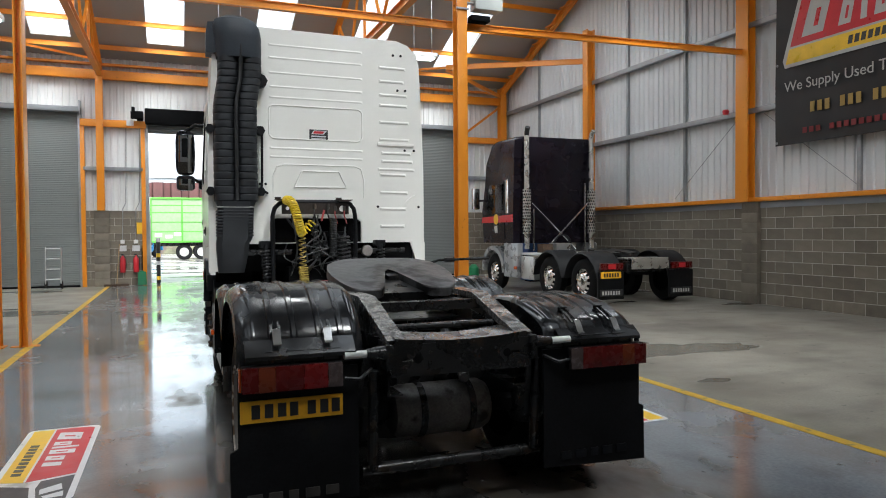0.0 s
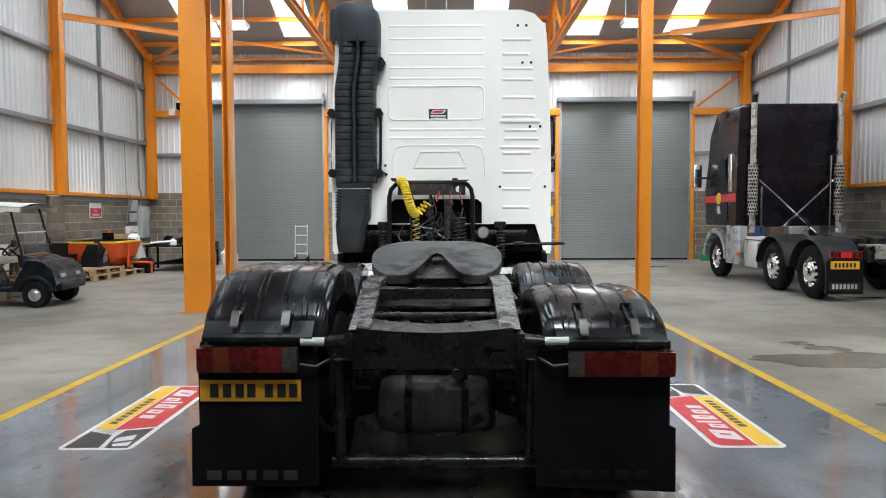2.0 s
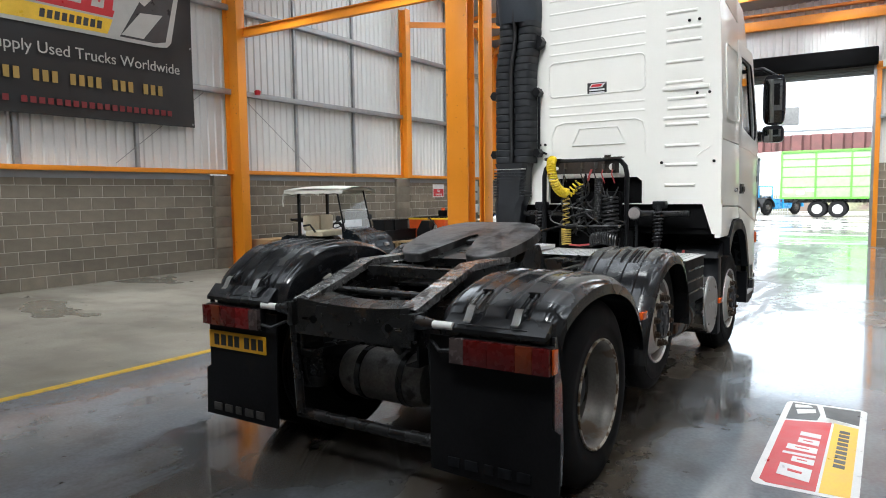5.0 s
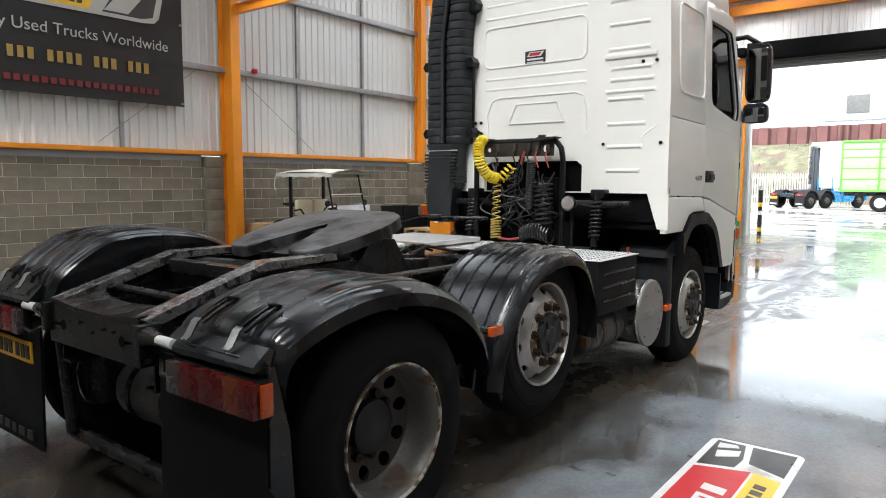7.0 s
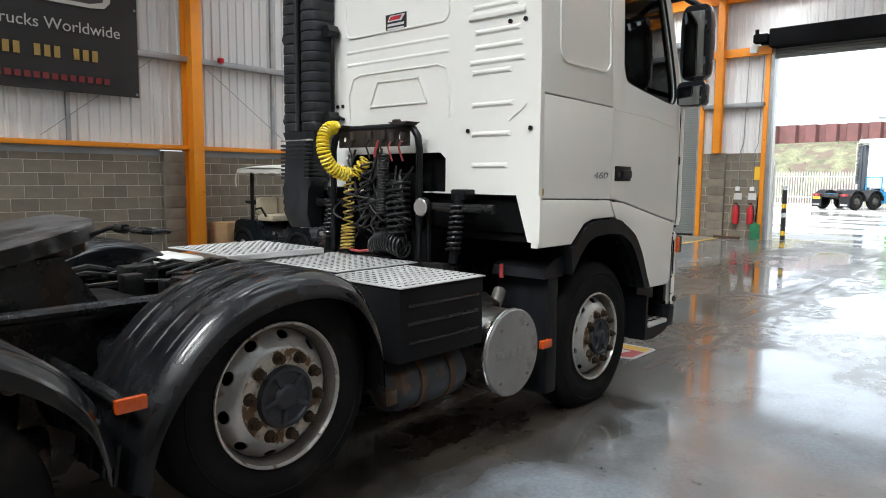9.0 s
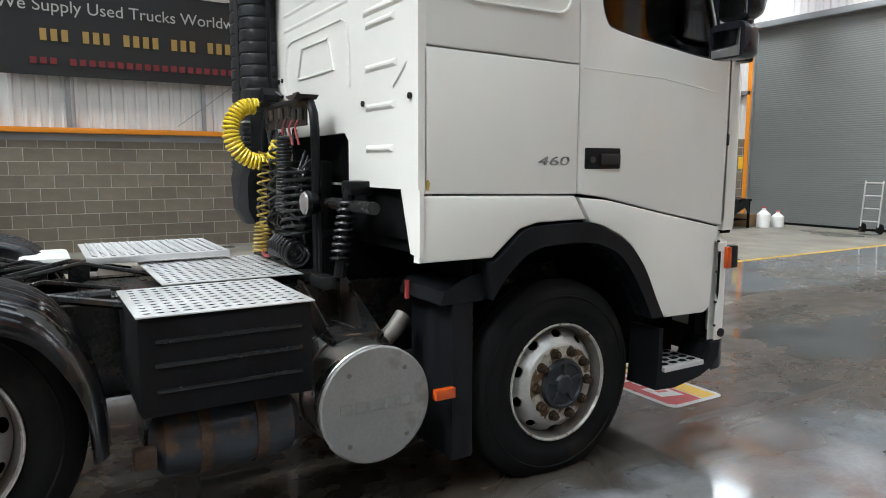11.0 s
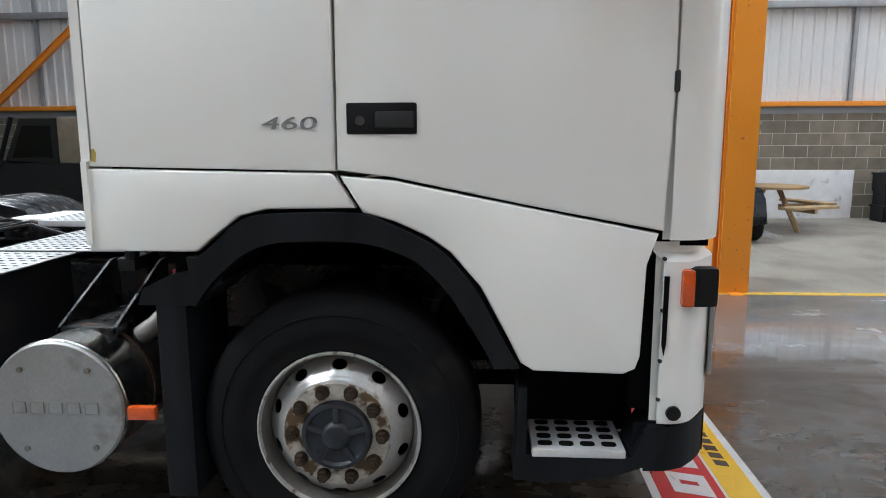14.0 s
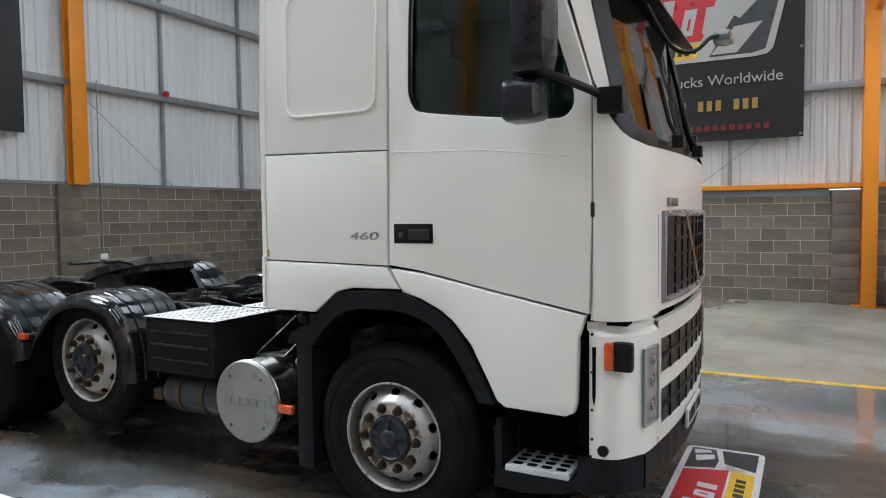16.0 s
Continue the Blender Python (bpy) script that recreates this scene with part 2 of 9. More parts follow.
M_FRAME = material("chassis_black", (0.014, 0.014, 0.0145), 0.27, 0.1, var=0.35, scale=6, bump=0.25, second=(0.026, 0.018, 0.013), amount=0.35, sscale=5, spec=0.45, rvar=0.15)
M_PLATETOP = material("worn_coupling_top", (0.085, 0.084, 0.086), 0.42, 0.3, var=0.4, scale=6, fine=18, bump=0.9, second=(0.014, 0.013, 0.013), amount=0.5, sscale=4)
M_SMOKE = material("smoky_clear_lens", (0.07, 0.052, 0.05), 0.25, var=0.3, scale=20, bump=0.1, coat=0.15)
M_FLAP = material("mud_flap_rubber", (0.009, 0.009, 0.010), 0.55, var=0.3, scale=4, bump=0.1, second=(0.014, 0.013, 0.012), amount=0.2, sscale=4, spec=0.1)
M_STACK = material("stack_plastic", (0.013, 0.0145, 0.0175), 0.5, var=0.2, scale=5, bump=0.1, spec=0.4)
M_HOOD = material("hood_plastic", (0.028, 0.034, 0.043), 0.55, var=0.2, scale=5, bump=0.15, spec=0.4)
M_HEDGE = material("hub_face", (0.46, 0.43, 0.37), 0.55, 0.2, var=0.25, scale=14, bump=0.2, second=(0.11, 0.065, 0.03), amount=0.6, sscale=16)
M_GREASE = material("greasy_steel", (0.014, 0.014, 0.0145), 0.32, 0.3, var=0.35, scale=5, fine=30, bump=0.25, second=(0.065, 0.058, 0.052), amount=0.35, sscale=6)
M_RAMP = material("worn_ramp_steel", (0.27, 0.265, 0.26), 0.27, 0.45, var=0.5, scale=22, fine=60, bump=0.9, second=(0.03, 0.027, 0.025), amount=0.55, sscale=22, coat=0.4)
M_RIM = material("steel_rim_paint", (0.46, 0.455, 0.44), 0.38, 0.6, var=0.15, scale=7, bump=0.1, second=(0.22, 0.16, 0.10), amount=0.12, sscale=9)
M_RIML = material("worn_rim_edge", (0.52, 0.51, 0.48), 0.36, 0.55, var=0.2, scale=16, bump=0.1, second=(0.2, 0.14, 0.09), amount=0.3, sscale=18)
# dull steel, darkened further so the drive-wheel dish carries painted shade
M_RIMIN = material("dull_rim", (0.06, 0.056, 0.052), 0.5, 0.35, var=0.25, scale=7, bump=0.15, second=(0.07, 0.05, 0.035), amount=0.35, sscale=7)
M_RIMD = material("drive_rim_steel", (0.19, 0.178, 0.162), 0.45, 0.6, var=0.2, scale=6, bump=0.15, second=(0.16, 0.12, 0.085), amount=0.3, sscale=6)
M_DRUST = material("dark_rusty_plate", (0.03, 0.022, 0.017), 0.6, 0.2, var=0.4, scale=9, bump=0.3)
M_HUB = material("hub_grey", (0.024, 0.027, 0.033), 0.5, 0.3, var=0.35, scale=10, bump=0.2)
M_RUST = material("rusty_steel", (0.075, 0.045, 0.028), 0.8, 0.2, var=0.4, scale=12, bump=0.4)
M_NUT = material("rusty_nut", (0.045, 0.028, 0.016), 0.6, 0.5, var=0.3, scale=20, bump=0.2)
M_ALU = material("brushed_aluminium", (0.60, 0.60, 0.59), 0.35, 0.9, var=0.08, scale=3, bump=0.05, stretch=(1, 8, 1), second=(0.4, 0.4, 0.39), amount=0.15, sscale=3)
M_CHROME = material("polished_steel", (0.72, 0.71, 0.69), 0.12, 1.0, var=0.05, bump=0.0, rvar=0.06)
M_DRUM = material("drum_steel", (0.58, 0.57, 0.55), 0.27, 1.0, var=0.1, scale=4, bump=0.05, rvar=0.08, second=(0.35, 0.3, 0.25), amount=0.15, sscale=5)
M_CAP = material("cast_cap_aluminium", (0.33, 0.33, 0.325), 0.45, 0.7, var=0.12, scale=5, bump=0.15, second=(0.24, 0.235, 0.22), amount=0.25, sscale=5)
M_TREAD = material("tread_plate", (0.66, 0.66, 0.66), 0.42, 0.45, var=0.08, scale=6, bump=0.05)
M_TANK = material("blue_grey_tank", (0.04, 0.046, 0.055), 0.4, 0.2, var=0.25, scale=5, bump=0.15, second=(0.09, 0.055, 0.035), amount=0.3, sscale=9)
M_GTANK = material("grimy_tank", (0.13, 0.122, 0.115), 0.4, 0.25, var=0.45, scale=6, bump=0.3, second=(0.025, 0.018, 0.014), amount=0.4, sscale=6)
M_REDB = material("bright_red_lens", (0.15, 0.006, 0.007), 0.28, var=0.1, scale=25, bump=0.05, coat=0.1)
M_RED = material("red_lens", (0.085, 0.003, 0.003), 0.28, var=0.1, scale=25, bump=0.05, coat=0.1)
M_AMBER = material("amber_lens", (0.52, 0.075, 0.008), 0.18, var=0.15, scale=20, bump=0.05, coat=0.5)
M_DAMBER = material("dark_amber_lens", (0.13, 0.022, 0.006), 0.28, var=0.2, bump=0.1, coat=0.15)
M_CLEAR = material("clear_lens", (0.33, 0.30, 0.29), 0.2, 0.2, var=0.2, bump=0.0, coat=0.5)
M_PLATEY = material("yellow_plate", (0.80, 0.42, 0.02), 0.4, var=0.05, bump=0.0)
M_INK = material("black_ink", (0.015, 0.015, 0.016), 0.5, var=0.1, bump=0.0)
M_HOSEY = material("yellow_hose", (0.78, 0.58, 0.03), 0.3, var=0.08, bump=0.0)
M_HOSED = material("dirty_yellow_hose", (0.42, 0.30, 0.06), 0.4, var=0.25, scale=12, bump=0.0)
M_HOSEB = material("black_hose", (0.016, 0.016, 0.017), 0.35, var=0.2, bump=0.0)
M_HOSER = material("red_hose", (0.34, 0.05, 0.05), 0.4, var=0.15, bump=0.0)
# near-black for dark parts, and for shade painted into openings
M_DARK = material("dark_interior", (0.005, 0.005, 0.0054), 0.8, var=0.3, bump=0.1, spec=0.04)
M_SEATG = material("cab_trim", (0.10, 0.10, 0.10), 0.8, var=0.2, bump=0.1)
M_GLASS = glass("pane_glass", (0.70, 0.85, 0.78), 0.02, 0.38)
M_DGLASS = glass("dark_glass", (0.72, 0.84, 0.81), 0.02, 0.72)
M_CLEARG = glass("clear_screen", (0.92, 0.95, 0.94), 0.02, 0.85)
M_MIRROR = material("mirror", (0.3, 0.31, 0.315), 0.03, 1.0, var=0.0, bump=0.0, rvar=0.0)
M_LOGOR = material("logo_red", (0.52, 0.022, 0.03), 0.35, var=0.08, bump=0.02, second=(0.3, 0.05, 0.05), amount=0.1)
M_LOGOY = material("logo_yellow", (0.80, 0.50, 0.03), 0.35, var=0.08, bump=0.02)
M_LOGOW = material("logo_white", (0.66, 0.66, 0.66), 0.35, var=0.08, bump=0.02, second=(0.4, 0.39, 0.36), amount=0.15)
M_LOGOK = material("logo_black", (0.035, 0.035, 0.037), 0.35, var=0.15, bump=0.02)
M_BANNER = material("banner_vinyl", (0.008, 0.0078, 0.0078), 0.5, var=0.2, scale=2, bump=0.1)
M_TXTW = material("banner_white", (0.45, 0.44, 0.41), 0.6, var=0.05, bump=0.0)
M_TXTY = material("banner_yellow", (0.34, 0.22, 0.055), 0.6, var=0.05, bump=0.0)
M_TXTR = material("banner_red", (0.16, 0.014, 0.016), 0.6, var=0.05, bump=0.0)
M_GREYT = material("badge_grey", (0.33, 0.34, 0.35), 0.3, 0.6, var=0.05, bump=0.0)


# ---------------- mesh building ----------------
class Geo:
    """Collects simple solids into one bmesh."""

    def __init__(self):
        self.bm = bmesh.new()

    def box(self, x0, x1, y0, y1, z0, z1, bevel=0.0, m=None):
        v = [self.bm.verts.new(p) for p in ((x0, y0, z0), (x1, y0, z0), (x1, y1, z0), (x0, y1, z0), (x0, y0, z1), (x1, y0, z1), (x1, y1, z1), (x0, y1, z1))]
        f = [self.bm.faces.new([v[i] for i in q]) for q in ((0, 3, 2, 1), (4, 5, 6, 7), (0, 1, 5, 4), (1, 2, 6, 5), (2, 3, 7, 6), (3, 0, 4, 7))]
        if m is not None:
            bmesh.ops.transform(self.bm, matrix=m, verts=v)
        if bevel:
            e = list({e for q in f for e in q.edges})
            bmesh.ops.bevel(self.bm, geom=e, offset=bevel, segments=2, affect="EDGES", profile=0.6)
        return self

    def ring_loft(self, rings, close=True, caps=True):
        """Skins lists of points of equal length."""
        vs = [[self.bm.verts.new(p) for p in r] for r in rings]
        k = len(vs[0])
        for a, b in zip(vs, vs[1:]):
            for i in range(k if close else k - 1):
                j = (i + 1) % k
                self.bm.faces.new((a[i], a[j], b[j], b[i]))
        if caps and close:
            for ring in (list(reversed(vs[0])), vs[-1]):
                self.bm.faces.new(ring)
        return self

    def cyl(self, p, q, r, seg=16, r2=None, caps=True):
        p, q = Vector(p), Vector(q)
        d = (q - p).normalized()
        u = d.orthogonal().normalized()
        w = d.cross(u)
        r2 = r if r2 is None else r2
        a = [2 * math.pi * i / seg for i in range(seg)]
        return self.ring_loft([[p + (u * math.cos(t) + w * math.sin(t)) * r for t in a], [q + (u * math.cos(t) + w * math.sin(t)) * r2 for t in a]], True, caps)

    def tube(self, pts, r, seg=8):
        pts = [Vector(p) for p in pts]
        rings, u = [], None
        for i, p in enumerate(pts):
            d = (pts[min(i + 1, len(pts) - 1)] - pts[max(i - 1, 0)]).normalized()
            u = d.orthogonal().normalized() if u is None else (u - d * u.dot(d)).normalized()
            w = d.cross(u)
            rings.append([p + (u * math.cos(2 * math.pi * k / seg) + w * math.sin(2 * math.pi * k / seg)) * r for k in range(seg)])
        return self.ring_loft(rings)

    def lathe(self, profile, o, axis="x", seg=32, flip=1):
        """Turns (distance along the axis, radius) pairs about an axis through o."""
        rings = []
        for a, r in profile:
            ring = []
            for i in range(seg):
                t = 2 * math.pi * i / seg
                c, s = r * math.cos(t), r * math.sin(t)
                ring.append({"x": (o[0] + flip * a, o[1] + c, o[2] + s), "y": (o[0] + c, o[1] + flip * a, o[2] + s), "z": (o[0] + c, o[1] + s, o[2] + flip * a)}[axis])
            rings.append(ring)
        return self.ring_loft(rings, True, profile[0][1] < 0.01 or profile[-1][1] < 0.01)

    def plate(self, outer, a, b, axis="x", holes=()):
        """A flat polygon, with holes, given thickness from a to b along an axis; its points are the other two coordinates."""
        def place(p, d):
            return {"x": (d, p[0], p[1]), "y": (p[0], d, p[1]), "z": (p[0], p[1], d)}[axis]
        loops = [list(outer), *[list(h) for h in holes]]
        if len(loops) == 1:
            return self.ring_loft([[place(p, a) for p in outer], [place(p, b) for p in outer]])
        for d in (a, b):
            edges = []
            for lp in loops:
                vs = [self.bm.verts.new(place(p, d)) for p in lp]
                edges += [self.bm.edges.new((vs[i], vs[(i + 1) % len(vs)])) for i in range(len(vs))]
            bmesh.ops.triangle_fill(self.bm, use_beauty=True, use_dissolve=False, edges=edges)
        for lp in loops:
            self.ring_loft([[place(p, a) for p in lp], [place(p, b) for p in lp]], True, False)
        return self

    def shear(self, fn):
        for v in self.bm.verts:
            v.co = Vector(fn(*v.co))
        return self

    def mesh(self, name, mat, smooth=35):
        bmesh.ops.remove_doubles(self.bm, verts=self.bm.verts, dist=1e-5)
        bmesh.ops.recalc_face_normals(self.bm, faces=self.bm.faces)
        me = bpy.data.meshes.new(name)
        for f in self.bm.faces:
            f.smooth = True
        self.bm.to_mesh(me)
        self.bm.free()
        me.set_sharp_from_angle(angle=radians(smooth))
        me.materials.append(mat)
        return me


def thing(name, at, label, category, group="", kind=""):
    """A top-level thing: an empty at its base."""
    ob = new(name)
    ob.empty_display_size = 0.1
    ob.location = at
    return tagged(ob, label, category, group, kind)


def part(name, g, mat, parent, label="", smooth=35):
    """One mesh under a thing or a part, in world coordinates."""
    ob = new(name, g.mesh(name, mat, smooth))
    ob.parent = parent
    if parent is not None and parent.type == "EMPTY":
        ob.matrix_parent_inverse = Matrix.Translation(parent.location).inverted()
    return tagged(ob, label)


def again(ob, parent, m):
    """One more part on the same mesh, at the world pose m."""
    o = new(ob.name.split(".")[0], ob.data)
    o.parent = parent
    if parent.type == "EMPTY":
        o.matrix_parent_inverse = Matrix.Translation(parent.location).inverted()
    o.matrix_basis = m
    if "label" in ob:
        o["label"] = ob["label"]
    return o


def solid(name, g, mat, label="", category="", group="", kind="", smooth=35):
    """A thing that is one mesh."""
    return tagged(new(name, g.mesh(name, mat, smooth)), label, category, group, kind)


def text(name, words, mat, m, size, parent, spacing=1.0, slant=0.0, bold=0.0):
    c = bpy.data.curves.new(name, "FONT")
    c.body, c.size, c.extrude, c.space_character = words, size, 0.002, spacing
    c.shear, c.offset = slant, bold
    c.align_x, c.align_y = "CENTER", "CENTER"
    tmp = bpy.data.objects.new(name, c)
    me = bpy.data.meshes.new_from_object(tmp)
    bpy.data.objects.remove(tmp)
    bpy.data.curves.remove(c)
    me.materials.clear()
    me.materials.append(mat)
    ob = new(name, me)
    ob.parent = parent
    if parent.type == "EMPTY":
        ob.matrix_parent_inverse = Matrix.Translation(parent.location).inverted()
    ob.matrix_basis = m
    return ob


def arc(cx, cy, r, a0, a1, n):
    return [(cx + r * math.cos(radians(a0 + (a1 - a0) * i / n)), cy + r * math.sin(radians(a0 + (a1 - a0) * i / n))) for i in range(n + 1)]


# ---------------- the hall ----------------
XL, XR, YS, YN = -7.985, 12.5, -1.5, 23.62
EAVE, SLOPE, RIDGE, VALLEY = 7.1, 0.38, 17.6, 11.6
LANE0, LANE1 = -1.24, 5.38

fl = solid("floor", Geo().box(XL - 0.3, XR + 0.3, YS - 0.3, YN + 0.3, -0.25, 0.0), M_CONC, "worn brown-grey concrete workshop floor with oil stains", "floor", kind="structure")
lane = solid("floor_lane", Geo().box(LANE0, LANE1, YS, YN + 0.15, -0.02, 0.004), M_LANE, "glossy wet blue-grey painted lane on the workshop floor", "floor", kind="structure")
for x in (LANE0, LANE1):
    solid("floor_line", Geo().box(x - 0.055, x + 0.055, YS, YN, 0.0, 0.007), M_YELLOW, "scuffed yellow line painted along the lane edge", "floor marking", "lane lines", "structure")

# lower walls in blockwork: backing of mortar, blocks proud of it
BL, BH, J = 0.44, 0.213, 0.012


def block_geo():
    g = Geo()
    a, h, c = BL / 2, BH / 2, 0.006
    g.ring_loft([[(-a, 0.05, -h), (a, 0.05, -h), (a, 0.05, h), (-a, 0.05, h)], [(-a, 0.004, -h), (a, 0.004, -h), (a, 0.004, h), (-a, 0.004, h)],
                 [(-a + c, 0, -h + c), (a - c, 0, -h + c), (a - c, 0, h - c), (-a + c, 0, h - c)]])
    return g.mesh("brick", M_BLOCK, 20)


BLOCK = block_geo()
ROT = {"w": pose(0, 0, 0, 0, 0, 90), "e": pose(0, 0, 0, 0, 0, -90), "n": Matrix(), "s": pose(0, 0, 0, 0, 0, 180)}


def block_wall(name, side, face, u0, u1, top, near, thick=0.25, label="grey concrete block wall, lower part of the workshop wall"):
    """Block wall whose face lies at 'face', from u0 to u1 along the wall; blocks within 'near' become pieces of their own."""
    g = Geo()
    sgn = {"w": -1, "e": 1, "n": 1, "s": -1}[side]
    lo, hi = sorted((face + sgn * 0.005, face + sgn * thick))
    if side in "we":
        g.box(lo, hi, u0 - 0.02, u1 + 0.02, 0.0, top)
    else:
        g.box(u0 - 0.02, u1 + 0.02, lo, hi, 0.0, top)
    wall = solid(name, g, M_MORTAR, label, "wall", kind="structure")
    rows = int(round(top / (BH + J)))
    rest = Geo()
    count = 0
    for r in range(rows):
        z = (r + 0.5) * (top / rows)
        u = u0 - (BL + J) * (0.5 if r % 2 else 0.0)
        while u < u1:
            a, b = max(u, u0 + 0.004), min(u + BL, u1 - 0.004)
            if b - a > 0.06:
                c, s = (a + b) / 2, (b - a) / BL
                at = (face, c, z) if side in "we" else (c, face, z)
                m = Matrix.Translation(at) @ ROT[side] @ Matrix.Diagonal((s, 1, (top / rows - J) / BH, 1))
                if near and near[0] <= c <= near[1] and count < 300 and r > 0:
                    again_block(wall, m)
                    count += 1
                else:
                    t = 0.004 * (((r * 7 + int(c * 9)) % 3) - 1) * 0.5
                    vs = [rest.bm.verts.new(m @ (v.co + Vector((0, t, 0)))) for v in BLOCK.vertices]
                    for p in BLOCK.polygons:
                        rest.bm.faces.new([vs[i] for i in p.vertices])
            u += BL + J
    ob = new("blockwork", rest.mesh("blockwork", M_BLOCK, 20))
    ob.parent = wall
    ob["kind"] = "stuff"
    return wall


PENDING = []


def again_block(wall, m):
    PENDING.append((wall, m))


def pier(name, x0, x1, y0, y1, top):
    """A block pier that stands proud of the wall."""
    g = Geo()
    rows = int(round(top / 0.225))
    h = top / rows
    for r in range(rows):
        d = 0.004 * (r % 2)
        g.box(x0 + d, x1 - d, y0 + d, y1 - d, r * h + 0.005, (r + 1) * h - 0.005, 0.006)
    g.box(x0 + 0.012, x1 - 0.012, y0 + 0.012, y1 - 0.012, 0, top)
    return solid(name, g, M_BLOCK, "concrete block pier built against the wall", "pier", "wall piers", "structure")


BT, BTN = 2.10, 2.35
block_wall("wall_west", "w", XL, YS, YN, BT, (3.2, 10.7))
block_wall("wall_east", "e", XR, YS, YN, BT, (8.0, 15.5))
block_wall("wall_south", "s", YS, XL, XR, BTN, (-7.6, 0.6))
block_wall("wall_north_west", "n", YN, XL, -6.42, BTN, None)
block_wall("wall_north_centre", "n", YN, -1.95, -0.12, BTN, (-2, 0))
block_wall("wall_north_mid_east", "n", YN, 4.35, 6.05, BTN, (4.3, 6.1))
block_wall("wall_north_east", "n", YN, 10.55, XR, BTN, None)
for y in (4.35, 17.85):
    pier("pier", XL - 0.01, XL + 0.1, y - 0.33, y + 0.33, BT)
pier("pier", XL - 0.01, XL + 0.1, 10.75, 11.2, BT)
pier("pier", XR - 0.1, XR + 0.01, 11.3, 11.75, BT + 0.1)
pier("pier", -1.62, -1.18, YN - 0.1, YN + 0.01, BTN)
pier("pier", 5.15, 5.6, YN - 0.1, YN + 0.01, BTN)
pier("pier", -1.5, -1.05, YS - 0.01, YS + 0.1, BTN)


# upper walls in ribbed sheet
def ribbed(u0, u1, z0, z1, put, pitch=0.2, depth=0.028):
    """Trapezoid ribbed sheet; put(u, d, z) gives the place of a point d off the sheet."""
    g = Geo()
    us = []
    n = max(1, int(round((u1 - u0) / pitch)))
    w = (u1 - u0) / n
    for i in range(n):
        a = u0 + i * w
        us += [(a, 0), (a + w * 0.55, 0), (a + w * 0.66, depth), (a + w * 0.89, depth)]
    us.append((u1, 0))
    lo = [g.bm.verts.new(put(u, d, z0)) for u, d in us]
    hi = [g.bm.verts.new(put(u, d, z1)) for u, d in us]
    lo2 = [g.bm.verts.new(put(u, d - 0.05, z0)) for u, d in us]
    hi2 = [g.bm.verts.new(put(u, d - 0.05, z1)) for u, d in us]
    for i in range(len(us) - 1):
        g.bm.faces.new((lo[i], lo[i + 1], hi[i + 1], hi[i]))
        g.bm.faces.new((lo2[i + 1], lo2[i], hi2[i], hi2[i + 1]))
        g.bm.faces.new((lo[i + 1], lo[i], lo2[i], lo2[i + 1]))
        g.bm.faces.new((hi[i], hi[i + 1], hi2[i + 1], hi2[i]))
    return g


GAB = EAVE + SLOPE * (YN - RIDGE) + 0.2


def roof_z(y):
    if y >= RIDGE:
        return EAVE + SLOPE * (YN - y)
    if y >= VALLEY:
        return EAVE + SLOPE * (y - VALLEY)
    mid = (VALLEY + YS) / 2
    return EAVE + SLOPE * (VALLEY - y) if y >= mid else EAVE + SLOPE * (y - YS)


def clad(name, g):
    return solid(name, g, M_CLAD, "off-white ribbed steel cladding sheet of the upper wall", "wall", kind="structure", smooth=10)


clad("wall_west_cladding", ribbed(YS - 0.2, YN + 0.2, BT + 0.02, GAB, lambda u, d, z: (XL - 0.10 + d, u, z)))
clad("wall_east_cladding", ribbed(YS - 0.2, YN + 0.2, BT + 0.1, GAB, lambda u, d, z: (XR + 0.10 - d, u, z)))
clad("wall_south_cladding", ribbed(XL - 0.1, XR + 0.1, BTN, EAVE + 0.1, lambda u, d, z: (u, YS - 0.1 + d, z)))
for i, (a, b, z) in enumerate(((XL - 0.1, -6.37, BTN), (-6.37, -2.02, 5.35), (-2.02, -0.08, BTN), (-0.08, 4.28, 5.45), (4.28, 6.15, BTN), (6.15, 10.5, 5.4), (10.5, XR + 0.1, BTN))):
    clad("wall_north_cladding", ribbed(a, b, z, EAVE + 0.1, lambda u, d, zz: (u, YN + 0.10 - d, zz)))

# rails, joint strips, sill
for z, zr in ((3.99, 4.19), (5.86, 6.05)):
    solid("sheeting_rail", Geo().box(XL - 0.06, XL + 0.10, YS, YN, z - 0.06, z + 0.06, 0.01), M_RAIL, "grey galvanised steel sheeting rail along the wall", "rail", "sheeting rails", "structure")
    solid("sheeting_rail", Geo().box(XR - 0.10, XR + 0.06, YS, YN, zr - 0.06, zr + 0.06, 0.01), M_RAIL, "grey galvanised steel sheeting rail along the wall", "rail", "sheeting rails", "structure")
    solid("sheeting_rail", Geo().box(XL, XR, YS - 0.06, YS + 0.10, zr - 0.06, zr + 0.06, 0.01), M_RAIL, "grey galvanised steel sheeting rail along the wall", "rail", "sheeting rails", "structure")
for a, b in ((XL, -6.42), (-1.9, -0.2), (4.4, 6.0), (10.6, XR)):
    solid("sheeting_rail", Geo().box(a, b, YN - 0.08, YN + 0.06, 3.58, 3.70, 0.01), M_RAIL, "grey galvanised steel sheeting rail along the wall", "rail", "sheeting rails", "structure")
for y in (-0.2, 2.1, 6.7, 9.0, 13.45, 15.7, 20.5):
    solid("trim", Geo().box(XL - 0.07, XL + 0.0, y - 0.035, y + 0.035, BT + 0.1, 8.0), M_RAIL, "grey upright joint strip on the cladding", "trim", "joint strips", "structure")
